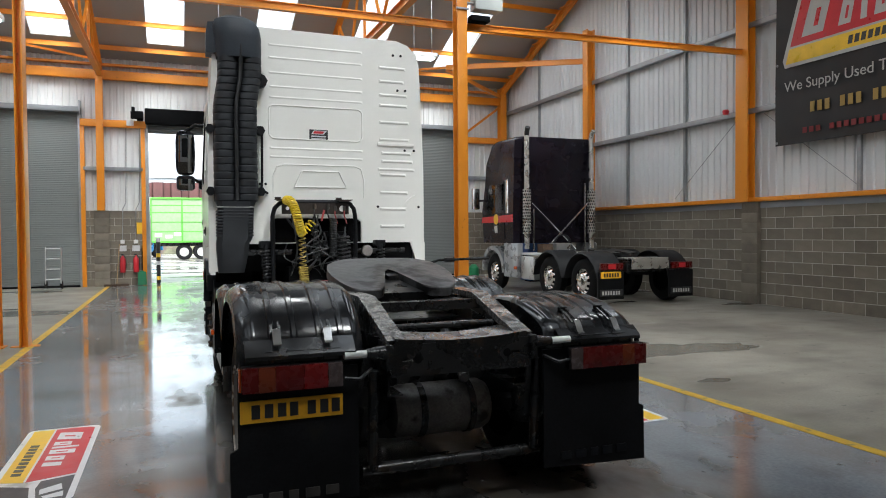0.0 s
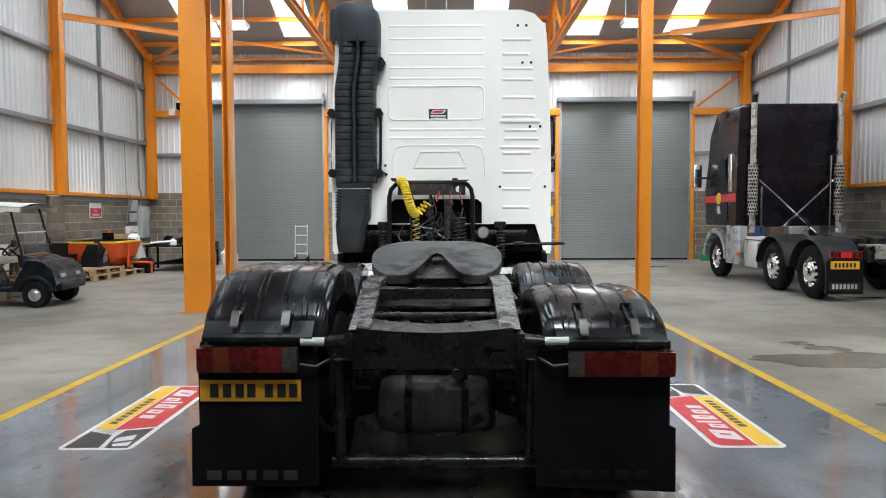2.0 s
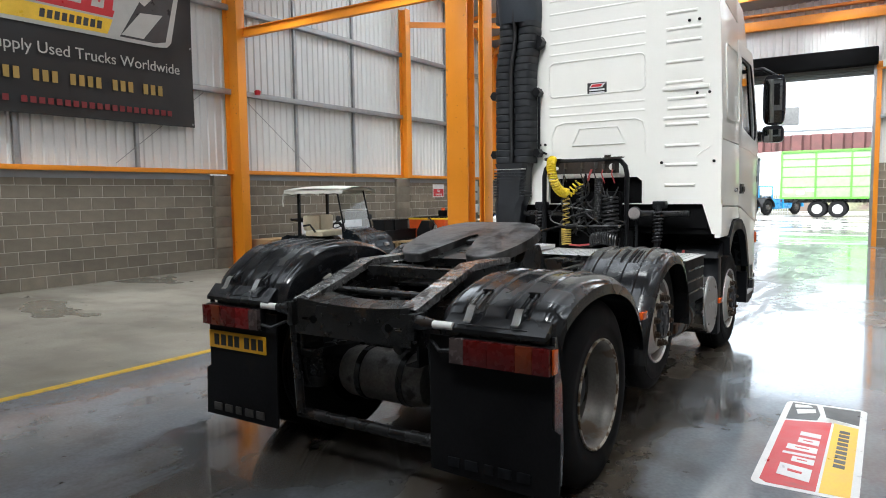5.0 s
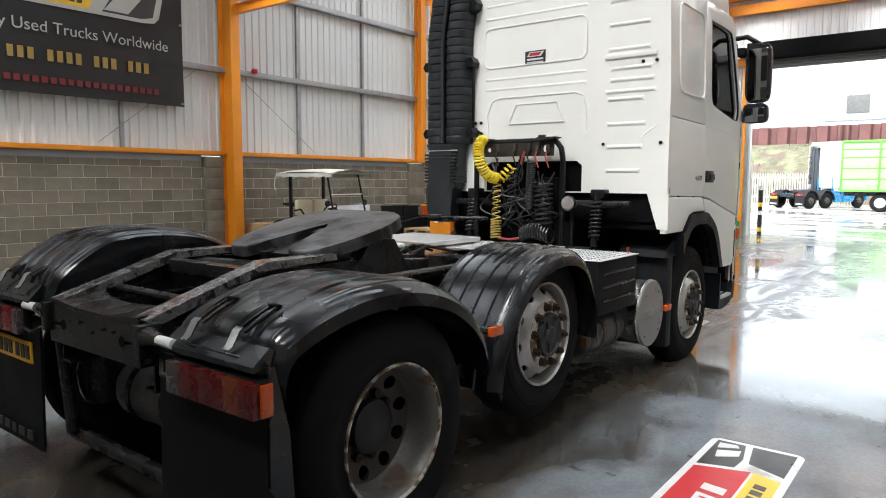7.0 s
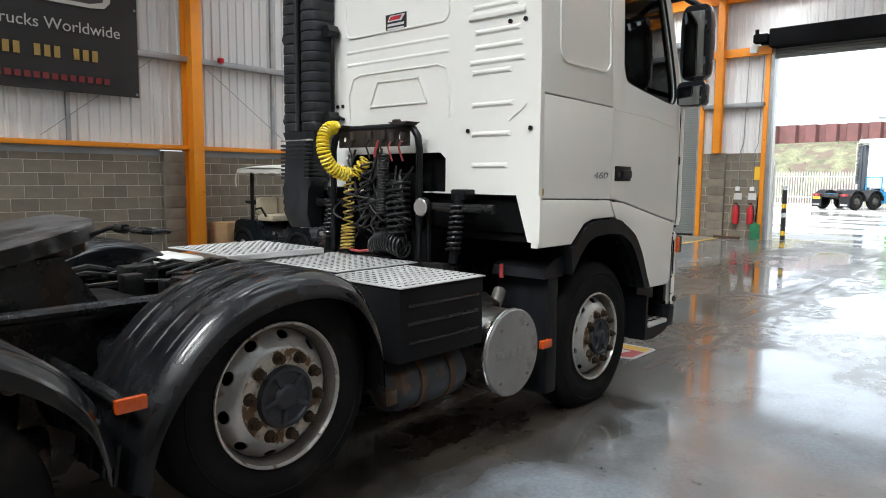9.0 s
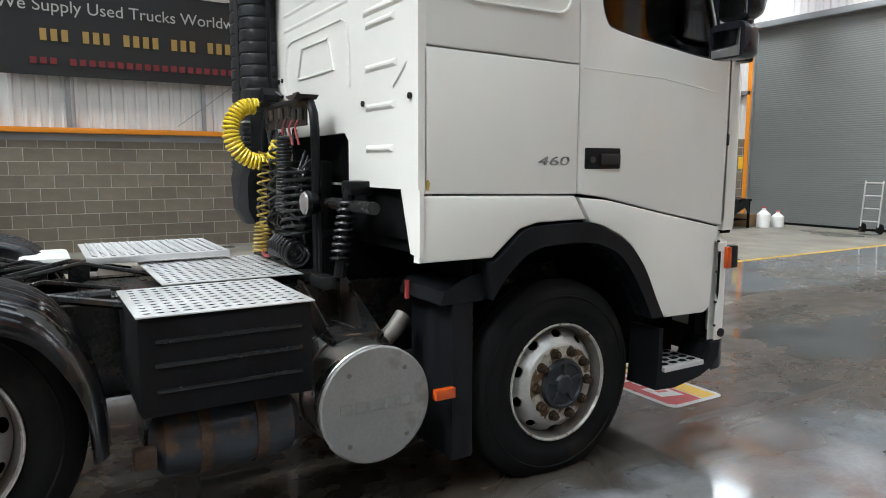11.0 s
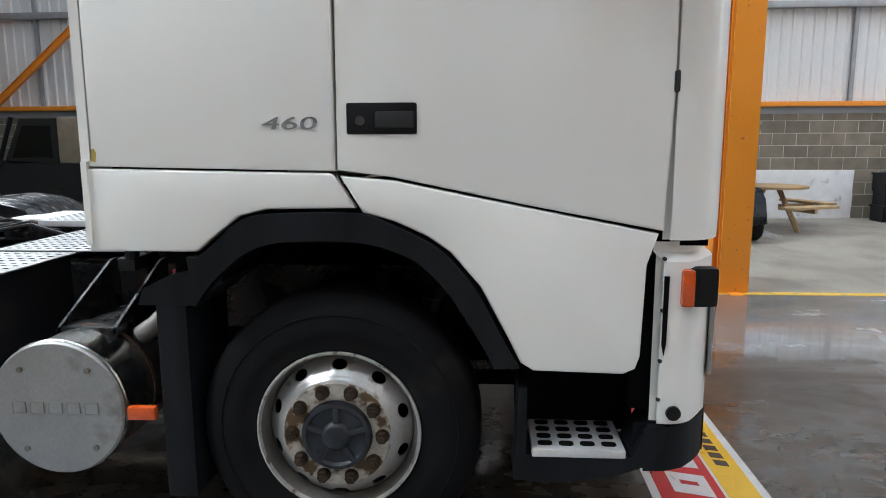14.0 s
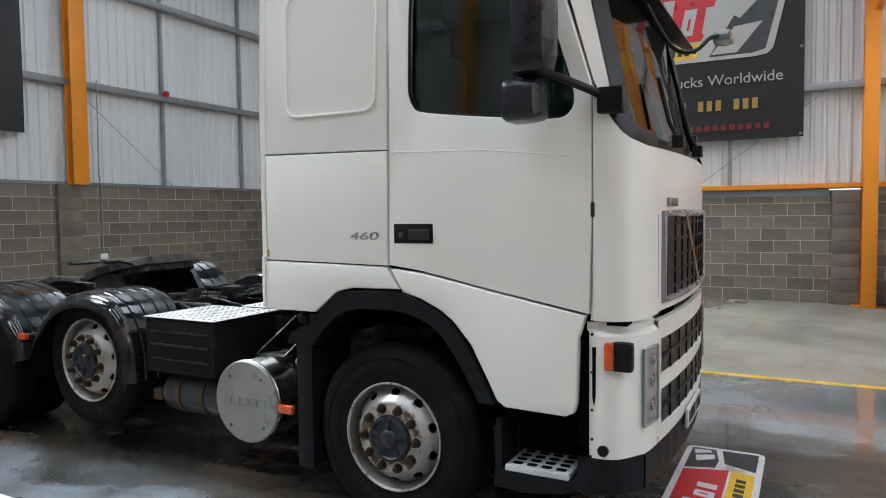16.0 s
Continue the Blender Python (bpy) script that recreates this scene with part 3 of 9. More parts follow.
for y in (2.1, 6.75, 9.04, 13.7, 16.0, 21.0):
    solid("trim", Geo().box(XR - 0.0, XR + 0.07, y - 0.035, y + 0.035, BT + 0.2, 8.0), M_RAIL, "grey upright joint strip on the cladding", "trim", "joint strips", "structure")
for x in (-5.67, -3.45, 1.0, 3.2, 7.7, 10.0):
    solid("trim", Geo().box(x - 0.03, x + 0.03, YS - 0.07, YS + 0.0, BTN, EAVE), M_RAIL, "grey upright joint strip on the cladding", "trim", "joint strips", "structure")
solid("sill_beam", Geo().box(XL - 0.08, XL + 0.10, YS + 0.1, YN, BT + 0.035, BT + 0.125, 0.006), M_ORANGE, "orange painted steel sill along the top of the block wall", "beam", "sill beams", "structure")
solid("sill_beam", Geo().box(XR - 0.10, XR + 0.08, YS + 0.1, YN, BT + 0.12, BT + 0.21, 0.006), M_ORANGE, "orange painted steel sill along the top of the block wall", "beam", "sill beams", "structure")
for y0, y1 in ((YS, 4.0), (4.7, 10.7), (11.2, 17.5), (18.2, YN)):
    solid("flashing", Geo().box(XL - 0.02, XL + 0.015, y0, y1, BT - 0.10, BT + 0.034), M_FLASH, "grey steel flashing under the orange sill", "trim", "sill flashings", "structure")
solid("flashing", Geo().box(XR - 0.015, XR + 0.02, YS, YN, BT - 0.02, BT + 0.118), M_FLASH, "grey steel flashing under the orange sill", "trim", "sill flashings", "structure")
solid("flashing", Geo().box(XL, XR, YS - 0.02, YS + 0.012, BTN, BTN + 0.05), M_FLASH, "dark steel flashing on top of the block wall", "trim", "sill flashings", "structure")


# steel columns of I section
def column(x, y, z0, z1, w, d, along="x", label="orange painted steel I-section column"):
    """I section: flanges w wide, d deep; 'along' is the axis that the web follows."""
    g = Geo()
    t = 0.022
    if along == "y":
        g.box(x - w / 2, x + w / 2, y - d / 2, y - d / 2 + t, z0, z1, 0.003).box(x - w / 2, x + w / 2, y + d / 2 - t, y + d / 2, z0, z1, 0.003)
        g.box(x - 0.01, x + 0.01, y - d / 2 + t, y + d / 2 - t, z0, z1)
    else:
        g.box(x - d / 2, x - d / 2 + t, y - w / 2, y + w / 2, z0, z1, 0.003).box(x + d / 2 - t, x + d / 2, y - w / 2, y + w / 2, z0, z1, 0.003)
        g.box(x - d / 2 + t, x + d / 2 - t, y - 0.01, y + 0.01, z0, z1)
    if z0 < 0.1:
        g.box(x - w * 0.62, x + w * 0.62, y - d * 0.55, y + d * 0.55, 0, 0.012)
    return solid("column", g, M_ORANGE, label, "column", "steel columns", "structure")


column(-1.83, 11.36, 0, 9.0, 0.44, 0.26, "y")
column(-1.305, 11.345, 0, 7.4, 0.29, 0.11, "x")
column(5.46, 11.26, 0, 7.4, 0.19, 0.22, "y")
column(-7.75, 11.32, 0, 7.2, 0.23, 0.46, "x")
for y in (4.38, 17.9):
    column(-7.80, y, BT + 0.04, 7.2, 0.24, 0.26, "x")
column(12.33, 11.58, BT + 0.12, 7.2, 0.34, 0.22, "x")
column(12.30, 17.6, BT + 0.12, 7.6, 0.26, 0.26, "x")
column(12.33, 4.4, BT + 0.12, 7.6, 0.26, 0.26, "x")
column(-7.80, YN - 0.22, BT + 0.04, 7.0, 0.26, 0.26, "y")
column(12.28, YN - 0.22, BT + 0.12, 7.0, 0.26, 0.26, "y")
column(-7.80, YS + 0.22, BT + 0.04, 7.0, 0.26, 0.26, "y")
column(12.28, YS + 0.22, BT + 0.12, 7.0, 0.26, 0.26, "y")
for x in (-1.40, 5.37):
    column(x, YN - 0.18, BTN, 6.6, 0.2, 0.2, "y")
    column(x, YS + 0.17, BTN, 7.0, 0.3, 0.2, "y")



def beam(p, q, w, h, label="orange painted steel beam", name="beam"):
    """A straight steel channel from p to q."""
    p, q = Vector(p), Vector(q)
    L = (q - p).length
    m = Matrix.Translation((p + q) / 2) @ (q - p).to_track_quat("X", "Z").to_matrix().to_4x4()
    g = Geo()
    t = min(0.014, w / 3, h / 3)
    g.box(-L / 2, L / 2, -w / 2, w / 2, h / 2 - t, h / 2, m=m).box(-L / 2, L / 2, -w / 2, w / 2, -h / 2, -h / 2 + t, m=m).box(-L / 2, L / 2, -t / 2, t / 2, -h / 2 + t, h / 2 - t, m=m)
    return solid(name, g, M_ORANGE, label, "beam", "roof steelwork", "structure")


# eaves beam and framing on the north wall
solid("beam", Geo().box(XL, XR, YN - 0.14, YN + 0.02, 6.38, 6.66, 0.01), M_ORANGE, "orange painted eaves beam along the wall", "beam", "roof steelwork", "structure")
solid("beam", Geo().box(XL, XR, YN - 0.16, YN + 0.02, 6.80, 6.87, 0.005), M_ORANGE, "orange painted eaves beam along the wall", "beam", "roof steelwork", "structure")
for a, b in ((XL, -6.42), (-1.95, -0.1), (4.3, 6.1), (10.55, XR)):
    solid("beam", Geo().box(a, b, YN - 0.13, YN + 0.02, 4.93, 5.15, 0.008), M_ORANGE, "orange painted door-head beam on the wall", "beam", "roof steelwork", "structure")
for x in (-6.47, -1.90, -0.20, 4.38, 6.0, 10.6):
    solid("column", Geo().box(x - 0.06, x + 0.06, YN - 0.08, YN + 0.02, 0, 5.0, 0.005), M_ORANGE, "orange painted door post", "post", "door posts", "structure")
beam((-6.5, YN - 0.12, 5.2), (-7.7, YN - 0.12, 6.3), 0.06, 0.08)
beam((10.7, YN - 0.12, 5.2), (12.2, YN - 0.12, 6.3), 0.06, 0.08)
beam((-7.84, -1.15, 2.20), (-7.84, 3.9, 6.45), 0.09, 0.13, "orange painted diagonal wall brace")
# tie beams on the column line
beam((-7.7, 11.4, 5.26), (-1.9, 11.4, 5.26), 0.1, 0.2)
beam((-1.2, 11.4, 5.28), (5.4, 11.4, 5.28), 0.08, 0.13)
beam((5.5, 11.4, 5.28), (12.3, 11.58, 5.46), 0.08, 0.12)
# trusses along y
for x in (-1.37, 5.42):
    beam((x, VALLEY, 6.55), (x, YN - 0.1, 6.55), 0.16, 0.2, "orange painted roof truss chord")
    beam((x, YN - 0.1, EAVE - 0.35), (x, RIDGE, EAVE + SLOPE * (YN - RIDGE) - 0.3), 0.14, 0.16, "orange painted roof truss chord")
    beam((x, VALLEY, EAVE - 0.35), (x, RIDGE, EAVE + SLOPE * (YN - RIDGE) - 0.3), 0.14, 0.16, "orange painted roof truss chord")
    for a, b in ((22.0, 20.6), (20.6, 20.6), (19.2, 20.6), (19.2, 17.6), (17.6, 17.6), (16.0, 17.6), (16.0, 14.6), (13.2, 14.6)):
        beam((x, a, 6.62), (x, b, roof_z(b) - 0.35), 0.06, 0.07, "orange painted roof truss brace")
for x in (-7.8, 12.3):
    beam((x, YN - 0.1, EAVE - 0.3), (x, RIDGE, EAVE + SLOPE * (YN - RIDGE) - 0.3), 0.16, 0.2, "orange painted gable rafter")
    beam((x, VALLEY, EAVE - 0.3), (x, RIDGE, EAVE + SLOPE * (YN - RIDGE) - 0.3), 0.16, 0.2, "orange painted gable rafter")
    s = 1 if x < 0 else -1
    beam((x, 17.9, 6.75), (8.57 if x > 0 else -5.0, 19.75, 6.68), 0.08, 0.16)
    beam((8.57 if x > 0 else -5.0, 19.75, 6.62), (x, YN - 0.2, 6.68), 0.07, 0.12)
    beam((8.57 if x > 0 else -5.0, 19.75, 6.68), (5.42 if x > 0 else -1.37, 22.2, 6.68), 0.05, 0.06)
    # lattice purlin bracing at the gable
    for i in range(6):
        ya = 22.6 - i * 0.9
        beam((x + s * 0.15, ya, roof_z(ya) - 0.55), (x + s * 0.15, ya - 0.9, roof_z(ya - 0.9) - 0.25), 0.03, 0.035)
        beam((x + s * 0.15, ya, roof_z(ya) - 0.2), (x + s * 0.15, ya - 0.9, roof_z(ya - 0.9) - 0.6), 0.03, 0.035)
    beam((x + s * 0.15, 22.9, roof_z(22.9) - 0.6), (x + s * 0.15, 17.8, roof_z(17.8) - 0.6), 0.04, 0.05)
# purlins
for y in (22.95, 21.75, 20.5, 19.25, 18.1, 16.9, 15.4, 13.9, 12.6):
    beam((XL, y, roof_z(y) - 0.13), (XR, y, roof_z(y) - 0.13), 0.05, 0.14, "orange painted roof purlin")

# roof slopes with rooflights
SKYX = [(-6.15, -5.1), (-3.08, -2.05), (0.0, 1.05), (3.1, 4.15), (6.16, 7.22), (9.26, 10.25)]


def roof_slope(name, ya, yb, lo, hi):
    """A slope from ya to yb with openings between lo and hi."""
    g = Geo()
    xs = sorted([XL - 0.3, XR + 0.3, *[v for p in SKYX for v in p]])
    for i in range(len(xs) - 1):
        opening = (xs[i], xs[i + 1]) in SKYX
        for a, b in (((ya, lo), (hi, yb)) if opening else ((ya, yb),)):
            pts = [(a, roof_z(a)), (b, roof_z(b)), (b, roof_z(b) + 0.12), (a, roof_z(a) + 0.12)]
            g.plate(pts, xs[i], xs[i + 1], "x")
    return solid(name, g, M_ROOF, "pale grey lined workshop roof slope", "ceiling", kind="structure")


mid = (VALLEY + YS) / 2
E1 = 1e-4
roof_slope("ceiling_north_slope", RIDGE + E1, YN + 0.3, 18.6, 22.8)
roof_slope("ceiling_inner_slope", VALLEY + E1, RIDGE - E1, 12.6, 16.6)
roof_slope("ceiling_mid_slope", mid + E1, VALLEY - E1, 6.5, 10.6)
roof_slope("ceiling_south_slope", YS - 0.3, mid - E1, -0.5, 3.6)
tilt = math.degrees(math.atan(SLOPE))
for ya, yb, s, share in ((18.6, 22.8, -1, 1.35), (12.6, 16.6, 1, 1.3), (6.5, 10.6, -1, 0.72), (-0.5, 3.6, 1, 0.38)):
    yc = (ya + yb) / 2
    for x0, x1 in SKYX:
        area("rooflight_daylight", pose((x0 + x1) / 2, yc, roof_z(yc) + 0.06, s * tilt, 0, 0), x1 - x0 - 0.02, (yb - ya) / math.cos(radians(tilt)) - 0.03, ROOFW * share, (0.97, 0.99, 1.0))

# high-bay lamps
M_LAMP = glow("lamp_diffuser", (1.0, 0.98, 0.95), 9.0)
lamp = thing("ceiling_light", (0, 0, 0), "white high-bay workshop light hanging from the roof", "ceiling light", "high-bay lights")
part("housing", Geo().box(-0.34, 0.34, -0.2, 0.2, 0.02, 0.14, 0.02), M_WHITE, lamp)
part("diffuser", Geo().box(-0.28, 0.28, -0.15, 0.15, 0.0, 0.019), M_LAMP, lamp)
for sx in (-0.25, 0.25):
    part("hanger", Geo().cyl((sx, 0, 0.14), (sx, 0, 3.08), 0.008, 6), M_RAIL, lamp)
spots = [(-3.0, 17.2), (6.9, 17.2), (2.0, 17.2), (-3.0, 5.95), (6.9, 5.95), (2.0, 5.95)]
lamp.location = (*spots[0], 6.2)
for sx, sy in spots[1:]:
    copy_thing(lamp, pose(sx, sy, 6.2))


# roller shutters and the open door
def shutter(name, x0, x1, top, label):
    th = thing(name, ((x0 + x1) / 2, YN, 0), label, "shutter door", "roller shutters", "structure")
    n = int(top / 0.055)
    g = Geo()
    prof = []
    for i in range(n):
        z = i * top / n
        h = top / n
        prof += [(0.0, z), (-0.007, z + h * 0.25), (-0.009, z + h * 0.5), (-0.007, z + h * 0.75), (0.0, z + h * 0.97)]
    g.ring_loft([[(x, YN + 0.05 + d, z + 0.02) for d, z in prof] for x in (x0, x1)], False)
    g.box(x0, x1, YN + 0.06, YN + 0.07, 0.02, top)
    part("curtain", g, M_SHUT, th, smooth=50)
    part("bottom_bar", Geo().box(x0, x1, YN + 0.01, YN + 0.06, 0.0, 0.06, 0.006), M_DARK, th)
    part("roller_box", Geo().box(x0 - 0.15, x1 + 0.1, YN - 0.22, YN + 0.08, top, top + 0.16, 0.02), M_FLASH, th)
    for x in (x0 - 0.05, x1 + 0.05):
        part("guide", Geo().box(x - 0.05, x + 0.05, YN - 0.05, YN + 0.09, 0, top + 0.15, 0.006), M_RAIL, th)
    part("end_plate", Geo().box(x1 + 0.06, x1 + 0.10, YN - 0.26, YN, top - 0.08, top + 0.35, 0.004), M_RAIL, th)
    return th


shutter("door_1", -6.37, -2.02, 5.33, "closed grey steel roller shutter with narrow slats")
shutter("door_3", 6.15, 10.5, 5.36, "closed grey steel roller shutter with narrow slats")
th = thing("door_2", (2.1, YN, 0), "open roller shutter door, curtain rolled up under a dark box", "shutter door", "roller shutters", "structure")
part("roller_box", Geo().box(-0.12, 4.34, YN - 0.42, YN + 0.05, 5.06, 5.52, 0.03), M_DARK, th, "dark roller box")
n = 4
prof = []
for i in range(n):
    z = 4.80 + i * 0.078
    prof += [(0.0, z), (-0.014, z + 0.02), (-0.018, z + 0.04), (-0.014, z + 0.06), (0.0, z + 0.075)]
g = Geo().ring_loft([[(x, YN + 0.02 + d, z) for d, z in prof] for x in (-0.06, 4.26)], False)
part("curtain", g, M_SHUT, th)
for x in (-0.09, 4.29):
    part("guide", Geo().box(x - 0.05, x + 0.05, YN - 0.05, YN + 0.12, 0, 5.1, 0.006), M_RAIL, th)
    part("jamb_lining", Geo().box(x - 0.04, x + 0.04, YN + 0.12, YN + 0.36, 0, 5.4, 0.004), M_WHITE, th)
part("motor", Geo().box(-0.52, -0.16, YN - 0.4, YN - 0.14, 5.2, 5.42, 0.03).cyl((-0.45, YN - 0.3, 5.42), (-0.45, YN - 0.3, 5.55), 0.05, 10), M_DARK, th)
part("head_lining", Geo().box(-0.1, 4.3, YN + 0.06, YN + 0.36, 5.10, 5.44), M_WHITE, th)


# ---------------- the white tractor unit ----------------
CX = 2.22
truck = thing("truck", (CX, 6.5, 0), "white three-axle tractor unit with tall sleeper cab and black chassis", "truck")


def tx(x):
    return CX + x


def eased(pts, k=4):
    """Rounds a bent line through its points."""
    out = []
    for i in range(len(pts) - 1):
        p0, p1, p2, p3 = pts[max(i - 1, 0)], pts[i], pts[i + 1], pts[min(i + 2, len(pts) - 1)]
        for j in range(k):
            t = j / k
            out.append(tuple(0.5 * (2 * b + (c - a) * t + (2 * a - 5 * b + 4 * c - d) * t * t + (3 * b - a - 3 * c + d) * t ** 3) for a, b, c, d in zip(p0, p1, p2, p3)))
    return out + [pts[-1]]


# wheels: tyre, rim, hub, nuts; built at the origin facing +x
def tyre_geo(r=0.505, w=0.29, flat=None):
    """Tyre of radius r; flat is the height of the axle over the floor where it carries load."""
    g = Geo()
    prof = [(-w, 0.30), (-w, 0.315), (-w + 0.015, 0.40), (-w + 0.03, r - 0.05), (-w + 0.05, r - 0.018), (-w + 0.075, r - 0.004)]
    for i in range(4):
        a = -w + 0.085 + i * (w - 0.17) / 4
        b = a + (w - 0.17) / 4
        prof += [(a, r), (b - 0.014, r), (b - 0.012, r - 0.012), (b - 0.002, r - 0.012)]
    prof += [(-0.085, r), (-0.05, r - 0.004), (-0.03, r - 0.02), (-0.008, r - 0.07), (0.0, 0.40), (-0.001, 0.37), (-0.004, 0.365), (-0.006, 0.315), (-0.02, 0.30)]
    g.lathe(prof, (0, 0, 0), "x", 72)
    if flat:
        g.shear(lambda x, y, z: (x, y, max(z, -flat)))
    return g


def hand_ring(g, r0, r1, rc, count, size, depth, wide):
    """A dished ring from r0 to r1 with holes round rc; depth(r) gives its place along the axis."""
    def ring(r, k):
        return [(r * math.cos(2 * math.pi * i / k), r * math.sin(2 * math.pi * i / k)) for i in range(k)]
    loops = [ring(r1, 60), ring(r0, 60)]
    for h in range(count):
        a = 2 * math.pi * h / count
        loops.append([((rc + size * math.cos(2 * math.pi * i / 14)) * math.cos(a + wide * size / rc * math.sin(2 * math.pi * i / 14)),
                       (rc + size * math.cos(2 * math.pi * i / 14)) * math.sin(a + wide * size / rc * math.sin(2 * math.pi * i / 14))) for i in range(14)])
    for d in (0.0, -0.012):
        edges = []
        for lp in loops:
            vs = [g.bm.verts.new((d, *p)) for p in lp]
            edges += [g.bm.edges.new((vs[i], vs[(i + 1) % len(vs)])) for i in range(len(vs))]
        bmesh.ops.triangle_fill(g.bm, use_beauty=True, use_dissolve=False, edges=edges)
    for lp in loops[2:]:
        g.ring_loft([[(0.0, *p) for p in lp], [(-0.012, *p) for p in lp]], True, False)
    for v in g.bm.verts:
        v.co.x += depth(max(r0, min(r1, math.hypot(v.co.y, v.co.z))))


def front_wheel(parent, r, flat):
    """Single wheel with a proud disc: hand holes, ten nuts and a grey cap."""
    t = part("wheel", tyre_geo(r, 0.29, flat), M_RUBBER, parent, "black truck tyre on a pale steel rim")
    part("sidewall_band", Geo().lathe([(0.0, r - 0.088), (0.004, r - 0.086), (0.004, r - 0.080), (0.0, r - 0.078)], (-0.005, 0, 0), "x", 56), M_RUBBER, t)
    part("rim", Geo().lathe([(-0.24, 0.298), (-0.014, 0.300), (-0.004, 0.306), (-0.004, 0.299), (-0.022, 0.286), (-0.05, 0.279), (-0.075, 0.274), (-0.085, 0.266)], (0, 0, 0), "x", 56), M_RIMD, t)
    part("rim_lip", Geo().lathe([(-0.006, 0.3095), (0.003, 0.3075), (0.004, 0.301), (-0.008, 0.2945)], (0, 0, 0), "x", 64), M_RIML, t, "bright worn rim lip")
    d = Geo()
    # ring with ten hand holes, then the bowed shoulder and face
    hand_ring(d, 0.216, 0.272, 0.249, 10, 0.017, lambda q: -0.066 + 0.062 * ((0.272 - q) / 0.056) ** 0.75, 1.75)
    d.lathe([(-0.004, 0.217), (0.007, 0.208), (0.013, 0.198), (0.015, 0.188), (0.015, 0.10)], (0, 0, 0), "x", 56)
    part("wheel_disc", d, M_RIM, t)
    part("nut_ring", Geo().lathe([(0.0155, 0.200), (0.019, 0.196), (0.019, 0.132), (0.0155, 0.130)], (0, 0, 0), "x", 48), M_HEDGE, t, "chalky rust-stained nut ring")
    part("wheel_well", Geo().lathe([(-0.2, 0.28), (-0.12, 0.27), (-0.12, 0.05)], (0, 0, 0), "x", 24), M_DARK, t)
    h = Geo().lathe([(-0.02, 0.131), (0.030, 0.131), (0.044, 0.126), (0.047, 0.112), (0.036, 0.104), (0.034, 0.056), (0.046, 0.050), (0.054, 0.036), (0.055, 0.0001)], (0, 0, 0), "x", 36)
    part("hub", h, M_HUB, t)
    for k in range(5):
        a = 2 * math.pi * k / 5
        part("hub_rib", Geo().box(0.030, 0.046, 0.045, 0.112, -0.011, 0.011, 0.004, m=Matrix.Rotation(a, 4, "X")), M_HUB, t)
    for k in range(10):
        a = 2 * math.pi * (k + 0.5) / 10
        c, q = 0.1685 * math.cos(a), 0.1685 * math.sin(a)
        part("nut", Geo().cyl((0.014, c, q), (0.027, c, q), 0.0285, 14, 0.025).cyl((0.027, c, q), (0.050, c, q), 0.0215, 6).cyl((0.050, c, q), (0.062, c, q), 0.012, 8), M_NUT, t)
    return t


def drive_wheel(parent):
    """Outer wheel of a twin pair: deep dished disc with round hand holes, set far in."""
    t = part("wheel", tyre_geo(0.52, 0.29, 0.503), M_RUBBER, parent, "black truck tyre on a deep dished steel rim")
    part("rim", Geo().lathe([(-0.27, 0.29), (-0.014, 0.300), (-0.006, 0.306), (-0.006, 0.298), (-0.024, 0.283), (-0.07, 0.272), (-0.16, 0.262), (-0.175, 0.25)], (0, 0, 0), "x", 48), M_RIMD, t)
    part("rim_lip", Geo().lathe([(-0.008, 0.3085), (0.001, 0.306), (0.002, 0.299), (-0.008, 0.292)], (0, 0, 0), "x", 56), M_HEDGE, t, "rusty rim lip")
    d = Geo()
    hand_ring(d, 0.165, 0.262, 0.216, 10, 0.033, lambda r: -0.165 - 0.03 * (0.262 - r) / 0.097, 1.0)
    d.lathe([(-0.195, 0.166), (-0.20, 0.155), (-0.20, 0.11)], (0, 0, 0), "x", 40)
    # disc colour holds the shade of the deep rim
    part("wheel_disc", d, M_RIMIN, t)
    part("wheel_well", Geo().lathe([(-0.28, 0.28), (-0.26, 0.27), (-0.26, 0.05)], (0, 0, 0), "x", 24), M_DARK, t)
    part("hub", Geo().lathe([(-0.2, 0.125), (-0.14, 0.12), (-0.125, 0.10), (-0.12, 0.0001)], (0, 0, 0), "x", 24), M_HUB, t)
    for k in range(10):
        a = 2 * math.pi * (k + 0.5) / 10
        c, s = 0.145 * math.cos(a), 0.145 * math.sin(a)
        part("nut", Geo().cyl((-0.205, c, s), (-0.172, c, s), 0.021, 6), M_NUT, t)
    return t


def put_wheel(make, positions, parent=None):
    """One wheel built, then repeated at the other places with its pieces."""
    parent = parent or truck
    first = make(parent)
    for p, s, a in positions[1:]:
        c = again(first, parent, Matrix.Translation(p) @ (Matrix.Rotation(math.pi, 4, "Z") if s < 0 else Matrix()))
        for ch in first.children:
            again(ch, c, Matrix.Rotation(a, 4, "X"))
    p, s, a = positions[0]
    first.matrix_basis = Matrix.Translation(p)
    for ch in first.children:
        ch.matrix_basis = Matrix.Rotation(a, 4, "X")


AX = {"front": (8.30, 0.49), "lift": (5.66, 0.685), "drive": (4.27, 0.503)}
put_wheel(lambda p: front_wheel(p, 0.53, AX["front"][1]), [((tx(1.10), *AX["front"]), 1, 0.3), ((tx(-1.10), *AX["front"]), -1, 0.1)])
put_wheel(lambda p: front_wheel(p, 0.505, None), [((tx(1.10), *AX["lift"]), 1, 0.8), ((tx(-1.10), *AX["lift"]), -1, 0.5)])
put_wheel(drive_wheel, [((tx(1.17), *AX["drive"]), 1, 0.2), ((tx(-1.17), *AX["drive"]), -1, 0.4)])
